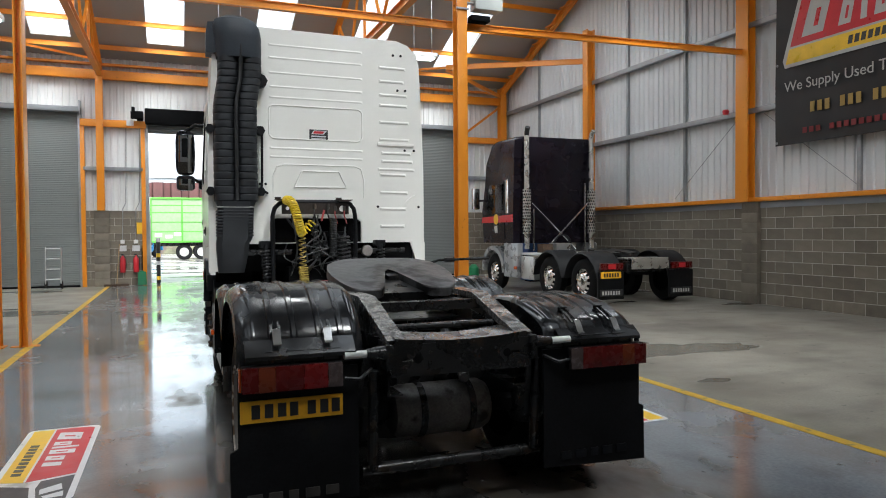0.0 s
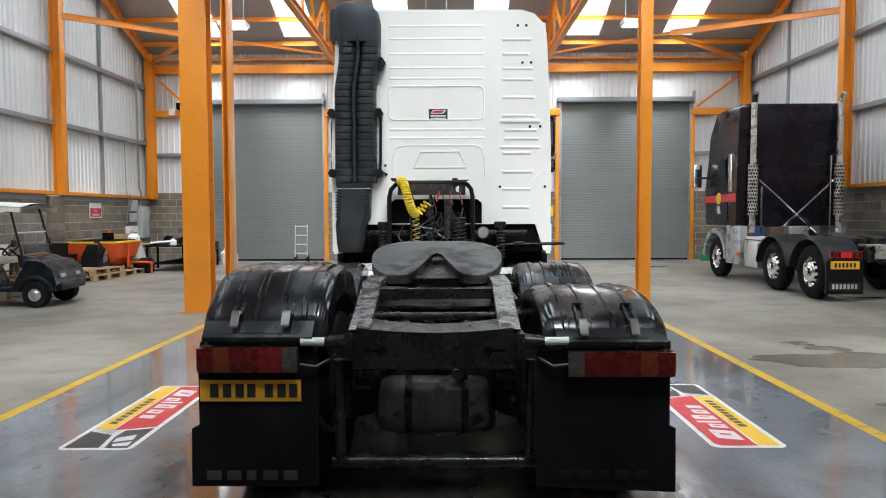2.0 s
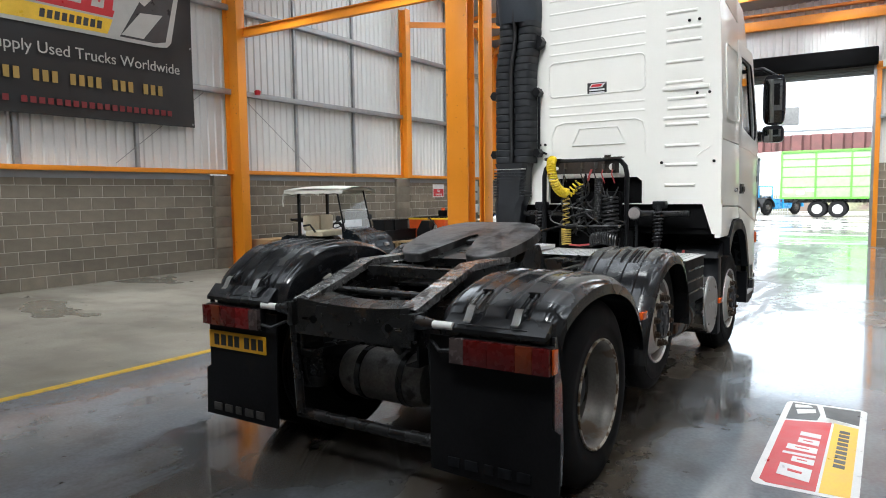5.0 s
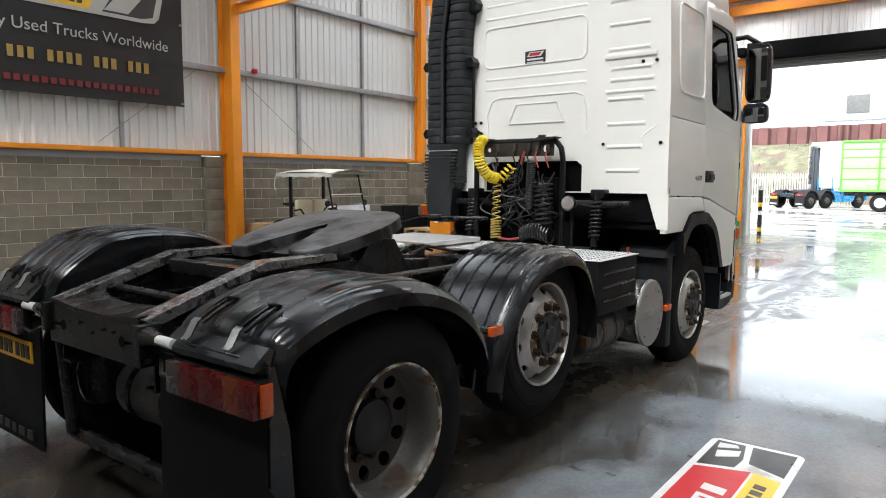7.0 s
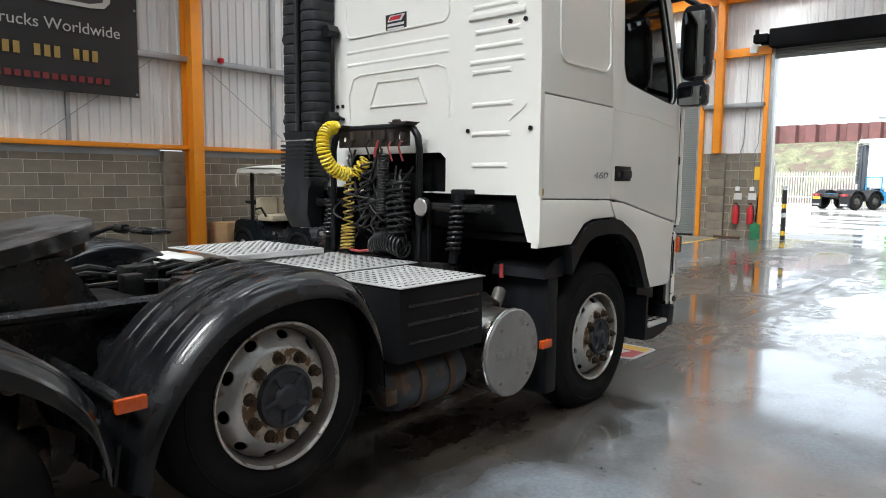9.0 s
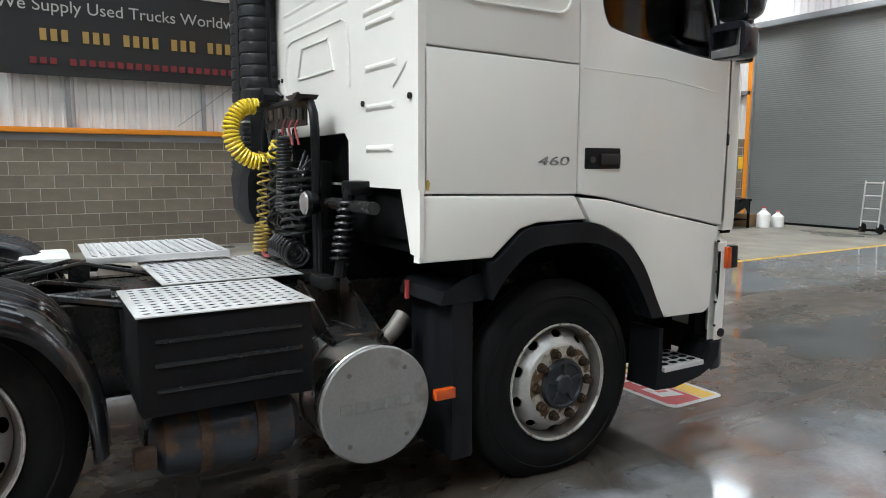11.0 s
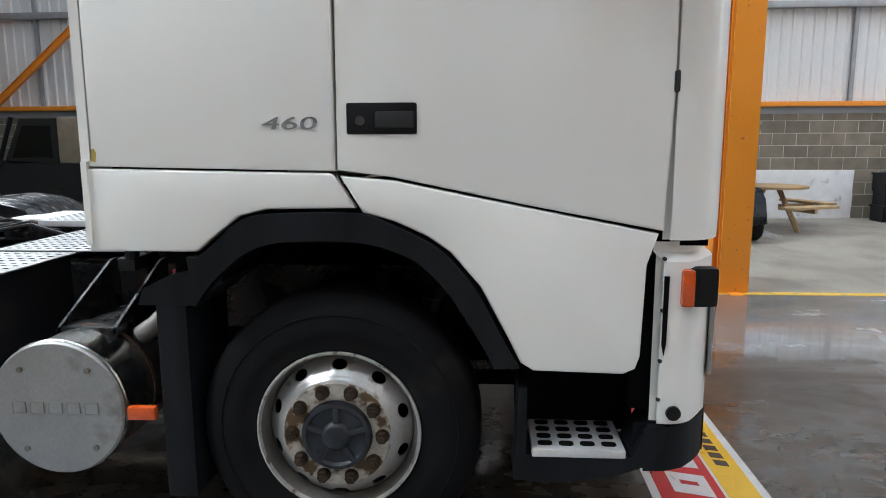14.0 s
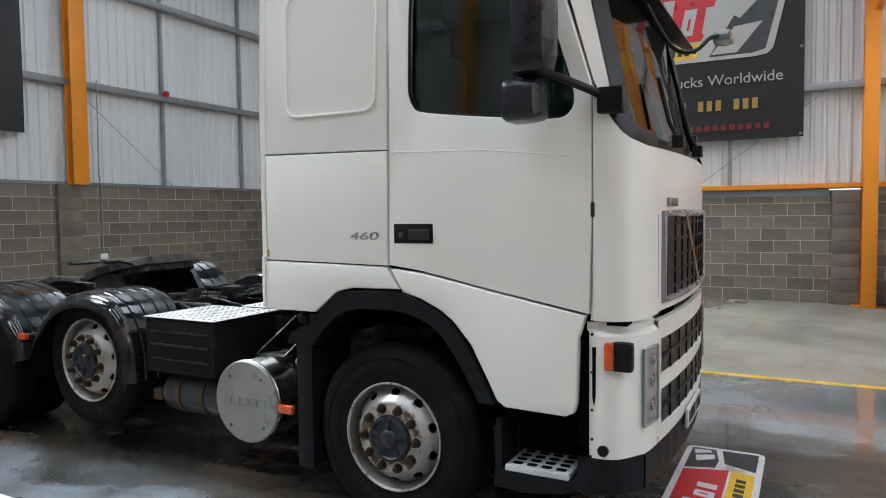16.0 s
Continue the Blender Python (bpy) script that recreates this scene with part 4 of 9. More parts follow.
inner = part("inner_wheel", tyre_geo(), M_RUBBER, truck, "inner twin tyre")
inner.matrix_basis = Matrix.Translation((tx(0.84), *AX["drive"]))
again(inner, truck, Matrix.Translation((tx(-0.55), *AX["drive"])))

# chassis
for s in (-1, 1):
    g = Geo()
    g.box(tx(s * 0.42) - 0.006, tx(s * 0.42) + 0.006, 3.6, 9.4, 0.70, 0.99)
    g.box(tx(s * 0.38) - 0.04, tx(s * 0.38) + 0.04, 3.6, 9.4, 0.98, 0.99).box(tx(s * 0.38) - 0.04, tx(s * 0.38) + 0.04, 3.6, 9.4, 0.70, 0.71)
    part("frame_rail", g, M_FRAME, truck)
for y, z in ((4.9, 0.85), (5.9, 0.82), (6.7, 0.82), (7.6, 0.8)):
    part("cross_member", Geo().cyl((tx(-0.42), y, z), (tx(0.42), y, z), 0.06, 12), M_FRAME, truck)
part("axle", Geo().cyl((tx(-0.9), 4.27, 0.503), (tx(0.9), 4.27, 0.503), 0.09, 14).lathe([(-0.16, 0.06), (-0.12, 0.18), (0.0, 0.23), (0.14, 0.2), (0.2, 0.08)], (tx(0), 4.27, 0.52), "x", 20), M_FRAME, truck)
part("axle", Geo().cyl((tx(-0.9), 5.66, 0.685), (tx(0.9), 5.66, 0.685), 0.07, 12), M_FRAME, truck)
part("axle", Geo().cyl((tx(-0.9), 8.3, 0.49), (tx(0.9), 8.3, 0.45), 0.07, 12), M_FRAME, truck)
part("diff_housing", Geo().box(tx(-0.36), tx(0.36), 4.08, 4.5, 0.30, 0.78, 0.08), M_FRAME, truck)
part("suspension_beam", Geo().box(tx(-0.62), tx(0.62), 4.75, 4.95, 0.28, 0.62, 0.05), M_FRAME, truck)
part("sump", Geo().box(tx(-0.30), tx(0.30), 7.45, 8.15, 0.34, 0.60, 0.05).box(tx(-0.26), tx(0.26), 8.42, 9.15, 0.36, 0.60, 0.05), M_DARK, truck)
part("prop_shaft", Geo().cyl((tx(0), 4.45, 0.60), (tx(0), 7.35, 0.78), 0.06, 14).cyl((tx(0), 5.9, 0.68), (tx(0), 6.02, 0.688), 0.085, 14), M_FRAME, truck)
for s in (-1, 1):
    for y, z0, z1 in ((3.86, 0.42, 0.92), (4.72, 0.60, 0.94), (5.28, 0.44, 0.90), (6.02, 0.56, 0.90)):
        part("air_spring", Geo().lathe([(0, 0.001), (0, 0.10), (0.06, 0.125), (0.16, 0.135), (0.22, 0.12), (z1 - z0 - 0.04, 0.13), (z1 - z0, 0.11), (z1 - z0, 0.001)], (tx(s * 0.56), y, z0), "z", 18), M_FRAME, truck, "black rubber air spring")
    part("leaf_spring", Geo().box(tx(s * 0.43) - 0.04, tx(s * 0.43) + 0.04, 7.6, 9.2, 0.52, 0.57, 0.012).box(tx(s * 0.43) - 0.04, tx(s * 0.43) + 0.04, 7.85, 8.8, 0.485, 0.518, 0.01), M_FRAME, truck)
    part("shock_absorber", Geo().cyl((tx(s * 0.50), 8.52, 0.42), (tx(s * 0.47), 8.60, 0.85), 0.04, 10), M_FRAME, truck)
# plates added to block the bright floor showing behind the drive wheels
for s in (-1, 1):
    part("spring_bracket", Geo().plate([(4.62, 0.98), (5.22, 0.98), (5.20, 0.52), (5.05, 0.34), (4.80, 0.34), (4.66, 0.55)], tx(s * 0.40) - 0.02, tx(s * 0.40) + 0.02, "x"), M_FRAME, truck)
part("engine", Geo().box(tx(-0.4), tx(0.4), 7.3, 9.2, 0.55, 1.25, 0.05), M_DARK, truck)
part("gearbox", Geo().box(tx(-0.28), tx(0.28), 6.2, 7.35, 0.5, 1.0, 0.06), M_FRAME, truck)
# fuel and battery side on the far side
part("fuel_tank", Geo().box(tx(-1.14), tx(-0.5), 6.3, 7.4, 0.33, 0.95, 0.08), M_ALU, truck, "aluminium fuel tank")
# rear cross member: folded plate with slots and a dished top
g = Geo()
hole = [(tx(x), z) for x, z in ((-0.36, 0.90), (-0.26, 0.90), (-0.26, 0.915), (-0.36, 0.915))]
hole2 = [(tx(-x), z) for x, z in ((-0.36, 0.90), (-0.26, 0.90), (-0.26, 0.915), (-0.36, 0.915))]
g.plate([(tx(-0.415), 0.83), (tx(0.415), 0.83), (tx(0.415), 0.99), (tx(-0.415), 0.99)], 3.545, 3.56, "y", [hole, hole2])
g.box(tx(-0.415), tx(0.415), 3.545, 3.72, 0.815, 0.83)
part("rear_cross_member", g, M_FRAME, truck)
part("slot", Geo().cyl((tx(-0.27), 3.543, 0.907), (tx(-0.27), 3.56, 0.907), 0.024, 14), M_DARK, truck)
part("slot", Geo().cyl((tx(0.27), 3.543, 0.907), (tx(0.27), 3.56, 0.907), 0.024, 14), M_DARK, truck)
g = Geo()
dish = [(x / 10 * 0.40, 1.0 + 0.025 * (abs(x) / 10) ** 2) for x in range(-10, 11)]
g.ring_loft([[(tx(x), 3.55, z) for x, z in dish], [(tx(x), 3.74 + 0.08 * (1 - (x / 0.40) ** 2) * -1 + 0.06, z + 0.02) for x, z in dish]], False)
g.ring_loft([[(tx(x), 3.55, z) for x, z in dish], [(tx(x), 3.55, 0.985) for x, z in dish]], False)
part("rear_top_plate", g, M_FRAME, truck)
for x in (-0.2, -0.1, 0.0, 0.11, 0.2):
    part("bolt", Geo().cyl((tx(x), 3.535, 0.94 - 0.03 * (x == 0)), (tx(x), 3.55, 0.94 - 0.03 * (x == 0)), 0.009, 6), M_GREASE, truck)
# sloped ramps up to the coupling
for s in (-1, 1):
    g = Geo()
    pts = [(3.56, 1.015), (4.18, 1.20), (4.62, 1.20), (4.62, 1.17), (4.18, 1.16), (3.60, 0.98)]
    g.plate(pts, tx(s * 0.385 - 0.054), tx(s * 0.385 + 0.054), "x")
    part("ramp", g, M_RAMP, truck, "worn greasy steel ramp")
    part("ramp_web", Geo().plate([(3.62, 0.98), (4.18, 1.15), (4.9, 1.15), (5.1, 0.99), (3.62, 0.99)], tx(s * 0.385 - 0.01), tx(s * 0.385 + 0.01), "x"), M_FRAME, truck)
    part("bracket", Geo().box(tx(s * 0.435) - 0.022, tx(s * 0.435) + 0.022, 3.52, 3.62, 0.86, 1.0, 0.01), M_FRAME, truck)
    part("light_arm", Geo().cyl((tx(s * 0.45), 3.56, 0.95), (tx(s * 0.56), 3.55, 0.955), 0.045, 14, 0.026), M_FRAME, truck)
    part("light_arm_tube", Geo().cyl((tx(s * 0.53), 3.55, 0.955), (tx(s * 0.68), 3.54, 0.958), 0.021, 12), M_WHITE, truck, "scuffed white tube")
    part("strut", Geo().cyl((tx(s * 0.50), 3.62, 0.85), (tx(s * 0.50), 3.66, 0.3), 0.028, 10), M_FRAME, truck)
    part("air_bag", Geo().lathe([(0, 0.10), (0.03, 0.135), (0.09, 0.14), (0.12, 0.12), (0.15, 0.14), (0.21, 0.135), (0.24, 0.1)], (tx(s * 0.45), 3.95, 0.48), "z", 20), M_RUBBER, truck)
part("spreader", Geo().cyl((tx(-0.4), 3.85, 1.04), (tx(0.4), 3.85, 1.04), 0.022, 10), M_FRAME, truck)
part("spreader", Geo().box(tx(-0.36), tx(0.36), 4.12, 4.2, 1.10, 1.16), M_FRAME, truck)
part("drop_bar", Geo().cyl((tx(-0.55), 3.7, 0.28), (tx(0.55), 3.7, 0.28), 0.035, 12), M_FRAME, truck)
for s in (-1, 1):
    rod = part("torque_rod", Geo().cyl((tx(s * 0.05), 4.5, 0.872), (tx(s * 0.30), 5.1, 0.945), 0.026, 10).cyl((tx(s * 0.05), 4.47, 0.872), (tx(s * 0.05), 4.56, 0.872), 0.04, 12), M_GREASE, truck)
    if s < 0:
        part("collar", Geo().cyl((tx(-0.070), 4.548, 0.878), (tx(-0.092), 4.60, 0.884), 0.03, 10), M_GREYT, rod, "pale collar")
part("damper", Geo().cyl((tx(-0.25), 4.3, 0.98), (tx(0.05), 3.9, 0.75), 0.03, 10), M_GREASE, truck)
part("damper", Geo().cyl((tx(0.12), 3.82, 0.72), (tx(0.2), 4.35, 0.95), 0.035, 10), M_GREASE, truck)
part("cable_bundle", Geo().tube([(tx(0.35 * math.cos(a)), 4.1 + 0.2 * math.sin(a), 0.82 + 0.03 * math.sin(3 * a)) for a in [i * 0.35 for i in range(40)]], 0.014, 6), M_HOSEB, truck)
# reservoir under the tail
g = Geo().lathe([(-0.33, 0.001), (-0.325, 0.08), (-0.30, 0.135), (-0.26, 0.155), (-0.14, 0.157), (0.14, 0.157), (0.26, 0.155), (0.30, 0.135), (0.325, 0.08), (0.33, 0.001)], (tx(-0.01), 3.93, 0.53), "x", 28)
tank = part("air_tank", g, M_GTANK, truck, "grimy grey air tank")
for x in (-0.14, 0.17):
    part("tank_strap", Geo().lathe([(-0.02, 0.16), (-0.02, 0.166), (0.02, 0.166), (0.02, 0.16)], (tx(-0.01) + x, 3.93, 0.53), "x", 28), M_FRAME, tank)
part("tank_bracket", Geo().box(tx(-0.25), tx(0.4), 3.98, 4.0, 0.5, 0.85), M_FRAME, truck)

# fifth wheel coupling, tipped back
g = Geo()
half = [(0.0, 0.335), (0.22, 0.33), (0.35, 0.28), (0.43, 0.15), (0.455, -0.02), (0.44, -0.20), (0.395, -0.36), (0.33, -0.45), (0.24, -0.47), (0.16, -0.43), (0.10, -0.25), (0.045, -0.06), (0.03, 0.0), (0.0, 0.02)]
half = eased(half, 3)
outline = half + [(-x, y) for x, y in reversed(half[1:-1])]
tip = Matrix.Translation((tx(-0.01), 4.96, 1.30)) @ Matrix.Rotation(radians(13.2), 4, "X")
# the two lobes of the plate with the slot between them
g.plate(outline, -0.045, 0.02, "z")
top_edges = [e for e in g.bm.edges if all(abs(v.co.z - 0.02) < 1e-5 for v in e.verts)]
bmesh.ops.bevel(g.bm, geom=top_edges, offset=0.013, segments=3, affect="EDGES", profile=0.5)
bmesh.ops.transform(g.bm, matrix=tip, verts=g.bm.verts)
coupling = part("coupling", g, M_PLATETOP, truck, "worn grey-black steel coupling plate with grease")
g = Geo().plate([(x * 0.86, y * 0.86) for x, y in outline], -0.10, -0.035, "z")
bmesh.ops.transform(g.bm, matrix=tip, verts=g.bm.verts)
part("coupling_rib", g, M_FRAME, coupling)
g = Geo().plate([(-0.19, -0.40), (0.19, -0.40), (0.10, -0.10), (0.04, 0.02), (-0.04, 0.02), (-0.10, -0.10)], -0.085, -0.03, "z").box(-0.05, 0.05, -0.10, 0.03, -0.05, 0.004, 0.01, m=Matrix.Rotation(0.2, 4, "Z"))
bmesh.ops.transform(g.bm, matrix=tip, verts=g.bm.verts)
part("jaw", g, M_GREASE, coupling)
for s in (-1, 1):
    part("coupling_pedestal", Geo().plate([(4.7, 1.0), (5.25, 1.0), (5.08, 1.25), (4.88, 1.25)], tx(s * 0.40) - 0.03, tx(s * 0.40) + 0.03, "x"), M_FRAME, truck)
    part("coupling_skid", Geo().cyl((tx(s * 0.20), 4.55, 1.10), (tx(s * 0.36), 4.3, 1.13), 0.03, 8), M_GREASE, truck)
part("release_handle", Geo().tube([(tx(0.35), 5.22, 1.33), (tx(0.50), 5.24, 1.37), (tx(0.74), 5.25, 1.375), (tx(0.78), 5.21, 1.375), (tx(0.90), 5.20, 1.378), (tx(0.935), 5.22, 1.378), (tx(0.935), 5.28, 1.378), (tx(0.90), 5.30, 1.378), (tx(0.78), 5.29, 1.375), (tx(0.74), 5.25, 1.375)], 0.010, 8).cyl((tx(0.56), 5.245, 1.372), (tx(0.64), 5.245, 1.373), 0.02, 10), M_FRAME, truck)
part("mounting_plate", Geo().box(tx(-0.46), tx(0.46), 4.5, 5.5, 0.99, 1.005), M_GREASE, truck)
for s in (-1, 1):
    part("side_pipe", Geo().cyl((tx(s * 0.50), 4.4, 1.04), (tx(s * 0.50), 6.3, 1.04), 0.028, 10), M_FRAME, truck)
    part("valve_block", Geo().box(tx(s * 0.3) - 0.06, tx(s * 0.3) + 0.06, 5.62, 5.8, 1.0, 1.10, 0.01), M_FRAME, truck)
random.seed(21)
for i in range(22):
    x, y = random.uniform(-0.62, 0.62), random.uniform(5.45, 6.25)
    if i % 2:
        part("valve", Geo().box(tx(x) - 0.04, tx(x) + 0.04, y - 0.05, y + 0.05, 0.97, random.uniform(1.03, 1.10), 0.008), M_FRAME, truck)
    else:
        part("pipe", Geo().tube([(tx(x), y - 0.3, 1.03), (tx(x + random.uniform(-0.06, 0.06)), y, random.uniform(1.03, 1.11)), (tx(x + random.uniform(-0.1, 0.1)), y + 0.3, 1.02)], random.choice((0.008, 0.012, 0.018)), 6), M_FRAME, truck)
for i in range(14):
    x, y = random.uniform(-0.3, 0.3), random.uniform(3.7, 4.4)
    part("pipe", Geo().tube([(tx(x), y - 0.1, random.uniform(0.75, 0.95)), (tx(x + random.uniform(-0.1, 0.1)), y, random.uniform(0.75, 0.95)), (tx(x + random.uniform(-0.15, 0.15)), y + 0.15, random.uniform(0.7, 0.95))], random.choice((0.009, 0.014)), 6), M_FRAME, truck)
part("exhaust_pipe", Geo().tube([(tx(0.58), 4.75, 0.93), (tx(0.95), 4.72, 0.90)], 0.03, 10), M_FRAME, truck)
part("pipe_sleeve", Geo().cyl((tx(0.70), 4.74, 0.92), (tx(0.78), 4.735, 0.913), 0.032, 10), M_WHITE, truck)


# mudguards
def guard(name, s, yc, prof, x0, x1, ribs, raise_=0.0):
    """Mudguard of sheet bent along prof (y, z), from x0 to x1, with pressed ribs and a turned-down outer lip."""
    g = Geo()
    n = 90
    xs = [x0 + (x1 - x0) * i / n for i in range(n + 1)]

    def height(i, with_rib=True):
        u = i / n
        rib = 0.010 if with_rib and any(a <= u <= b for a, b in ribs) else 0.0
        edge = -0.05 * max(0, (u - 0.86) / 0.14) ** 2 - 0.03 * max(0, (0.1 - u) / 0.1) ** 2
        return rib + edge

    rows, low = [], []
    for k, (y, z) in enumerate(prof):
        ya, za = prof[max(k - 1, 0)]
        yb, zb = prof[min(k + 1, len(prof) - 1)]
        ny, nz = -(zb - za), (yb - ya)
        ln = math.hypot(ny, nz)
        ny, nz = ny / ln, nz / ln
        rows.append([(tx(s * xs[i]), y + ny * height(i), z + raise_ + nz * height(i)) for i in range(n + 1)])
        low.append([(tx(s * xs[i]), y + ny * (height(i, False) - 0.008), z + raise_ + nz * (height(i, False) - 0.008)) for i in (0, n // 3, 2 * n // 3, n)])
    g.ring_loft(rows, False)
    g.ring_loft(low, False)
    lip = [[r[-1], (r[-1][0] + s * 0.006, r[-1][1], r[-1][2] - 0.055)] for r in rows]
    g.ring_loft(lip, False)
    g.ring_loft([[(p[0][0] - s * 0.012, *p[0][1:]), (p[1][0] - s * 0.012, *p[1][1:])] for p in lip], False)
    flank = [[r[0], (r[0][0] + s * 0.004, r[0][1] + (yc - r[0][1]) * 0.16, r[0][2] - 0.15)] for r in rows]
    g.ring_loft(flank, False)
    return part(name, g, M_GUARD, truck, "shiny wet black plastic mudguard")


P1 = [(3.585, 0.86), (3.60, 0.955), (3.65, 1.03), (3.76, 1.085), (3.9, 1.125), (4.05, 1.15), (4.2, 1.155), (4.35, 1.145), (4.5, 1.115), (4.64, 1.065), (4.76, 0.99), (4.86, 0.895), (4.93, 0.78), (4.97, 0.62)]
P2 = [(5.0, 0.50), (5.03, 0.68), (5.10, 0.83), (5.21, 0.97), (5.35, 1.09), (5.52, 1.165), (5.70, 1.195), (5.88, 1.18), (6.03, 1.115), (6.13, 0.99), (6.20, 0.82), (6.22, 0.58)]
RIBS = [(0.16, 0.20), (0.34, 0.38), (0.54, 0.58), (0.72, 0.76)]
# the near-side rear guard stands higher in the crown
P1H = [(y, z + 0.088 * max(0.0, min(1.0, (y - 3.60) / 0.28)) * max(0.25, min(1.0, (5.0 - y) / 0.4))) for y, z in P1]
for s in (-1, 1):
    mg = guard("mudguard", s, 4.27, eased(P1H if s < 0 else P1), 0.56, 1.21, RIBS, 0.06 if s < 0 else 0.015)
    guard("mudguard", s, 5.66, eased(P2), 0.62, 1.19, RIBS)
    # step under the hood of the rear guard, with two clips
    dz = 0.06 if s < 0 else 0.015
    part("guard_ledge", Geo().plate([(3.53, 0.925 + dz * 0.6), (3.53, 0.945 + dz * 0.6), (3.54, 0.956 + dz * 0.6), (3.60, 0.995 + dz), (3.62, 0.985 + dz), (3.60, 0.93 + dz)], *sorted((tx(s * 0.62), tx(s * 1.18))), "x"), M_GUARD, mg)
    part("ledge_rib", Geo().box(*sorted((tx(s * 0.70), tx(s * 1.08))), 3.545, 3.557, 0.958 + dz * 0.6, 0.966 + dz * 0.6, 0.003), M_GUARD, mg)
    for x in (0.76, 1.02):
        c = part("clip", Geo().plate([(3.535, 0.972 + dz), (3.555, 0.985 + dz), (3.585, 1.035 + dz), (3.60, 1.045 + dz), (3.597, 1.05 + dz), (3.58, 1.04 + dz), (3.548, 0.988 + dz), (3.532, 0.978 + dz)], tx(s * x) - 0.021, tx(s * x) + 0.021, "x"), M_CHROME, mg, "shiny steel clip")
        for e in (-0.02, 0.02):
            part("clip_strap", Geo().plate([(3.605, 1.025 + dz), (3.65, 1.05 + dz), (3.75, 1.098 + dz), (3.75, 1.106 + dz), (3.645, 1.06 + dz), (3.60, 1.035 + dz)], tx(s * x + e) - 0.006, tx(s * x + e) + 0.006, "x"), M_FRAME, mg)
        part("clip_slot", Geo().box(tx(s * x) - 0.028, tx(s * x) + 0.028, 3.74, 3.765, 1.085 + dz, 1.108 + dz, 0.004), M_DARK, mg)
    # side marker between the guards
    part("marker_lamp", Geo().box(*sorted((tx(s * 1.17), tx(s * 1.20))), 4.95, 5.055, 0.805, 0.853, 0.006), M_AMBER, truck, "amber side marker lamp")
    part("guard_stay", Geo().cyl((tx(s * 0.45), 5.0, 0.85), (tx(s * 1.15), 5.0, 0.82), 0.022, 8), M_FRAME, truck)
    # mud flap
    g = Geo()
    a, b = (0.60, 1.255) if s < 0 else (0.52, 1.235)
    g.plate([(tx(s * a), 0.20), (tx(s * b), 0.20 if s < 0 else 0.17), (tx(s * b), 0.50), (tx(s * (b - 0.04)), 0.52), (tx(s * (b - 0.04)), 0.90), (tx(s * a), 0.90)], 3.570, 3.583, "y")
    g.shear(lambda x, y, z: (x, y - 0.03 * max(0, 0.55 - z), z))
    flap = part("mud_flap", g, M_FLAP, truck, "black rubber mud flap with faded pale marks")
    for k, (u, w) in enumerate(((0.08, 0.07), (0.18, 0.075), (0.29, 0.05), (0.37, 0.07), (0.47, 0.075))):
        x0 = s * (a + 0.03 + u)
        part("faded_mark", Geo().box(*sorted((tx(x0), tx(x0 + s * w))), 3.549, 3.558, 0.235, 0.285, 0.004), M_RIMIN if s < 0 else M_GREYPL, flap)
    # tail lamp: five lenses in a black tray
    lx = (0.69, 1.20) if s < 0 else (0.67, 1.21)
    z0 = 0.80 if s < 0 else 0.775
    lampg = part("tail_lamp", Geo().box(*sorted((tx(s * lx[0]), tx(s * lx[1]))), 3.53, 3.59, z0, z0 + 0.135, 0.014), M_BLACK, truck, "rectangular tail lamp cluster")
    u0 = lx[0] + 0.004
    for k, (mt, share) in enumerate(((M_SMOKE, 0.15), (M_REDB if s < 0 else M_RED, 0.24), (M_RED, 0.28), (M_DAMBER, 0.16), (M_RED, 0.16))):
        w = (lx[1] - lx[0]) * share
        part("lens", Geo().box(*sorted((tx(s * u0), tx(s * (u0 + w - 0.0004)))), 3.505, 3.535, z0 + 0.006, z0 + 0.129, 0.0025), mt, lampg)
        u0 += w
    part("lens", Geo().box(*sorted((tx(s * lx[1]), tx(s * (lx[1] + 0.012)))), 3.53, 3.58, z0 + 0.01, z0 + 0.125, 0.004), M_AMBER, lampg)
    part("lamp_cable", Geo().tube([(tx(s * 0.68), 3.53, 0.84), (tx(s * 0.60), 3.53, 0.83), (tx(s * 0.52), 3.58, 0.87)], 0.01, 6), M_HOSEB, truck)
    part("guard_skirt", Geo().plate([(3.575, 0.22), (3.575, 0.95), (3.60, 0.95), (3.66, 0.7), (3.68, 0.4), (3.66, 0.22)], tx(s * 1.20) - 0.006, tx(s * 1.20) + 0.006, "x"), M_GUARD, truck)
# number plate with bars for its characters
pl = part("number_plate", Geo().box(tx(-1.205), tx(-0.685), 3.555, 3.566, 0.645, 0.757, 0.004), M_PLATEY, truck, "scuffed yellow number plate")
for k, u in enumerate((0.055, 0.12, 0.185, 0.245, 0.335, 0.40, 0.46)):
    part("bar", Geo().box(tx(-1.205 + u), tx(-1.205 + u + 0.042), 3.551, 3.555, 0.667, 0.737), M_INK, pl)

# side boxes, tanks and tread plates
part("battery_box", Geo().box(tx(0.54), tx(1.125), 6.325, 6.975, 0.68, 1.05, 0.015), M_FLAP, truck, "ribbed black battery box")
for z in (0.80, 0.895, 0.985):
    part("box_rib", Geo().box(tx(1.118), tx(1.134), 6.38, 6.93, z - 0.03, z - 0.014, 0.005), M_GUARD, truck)


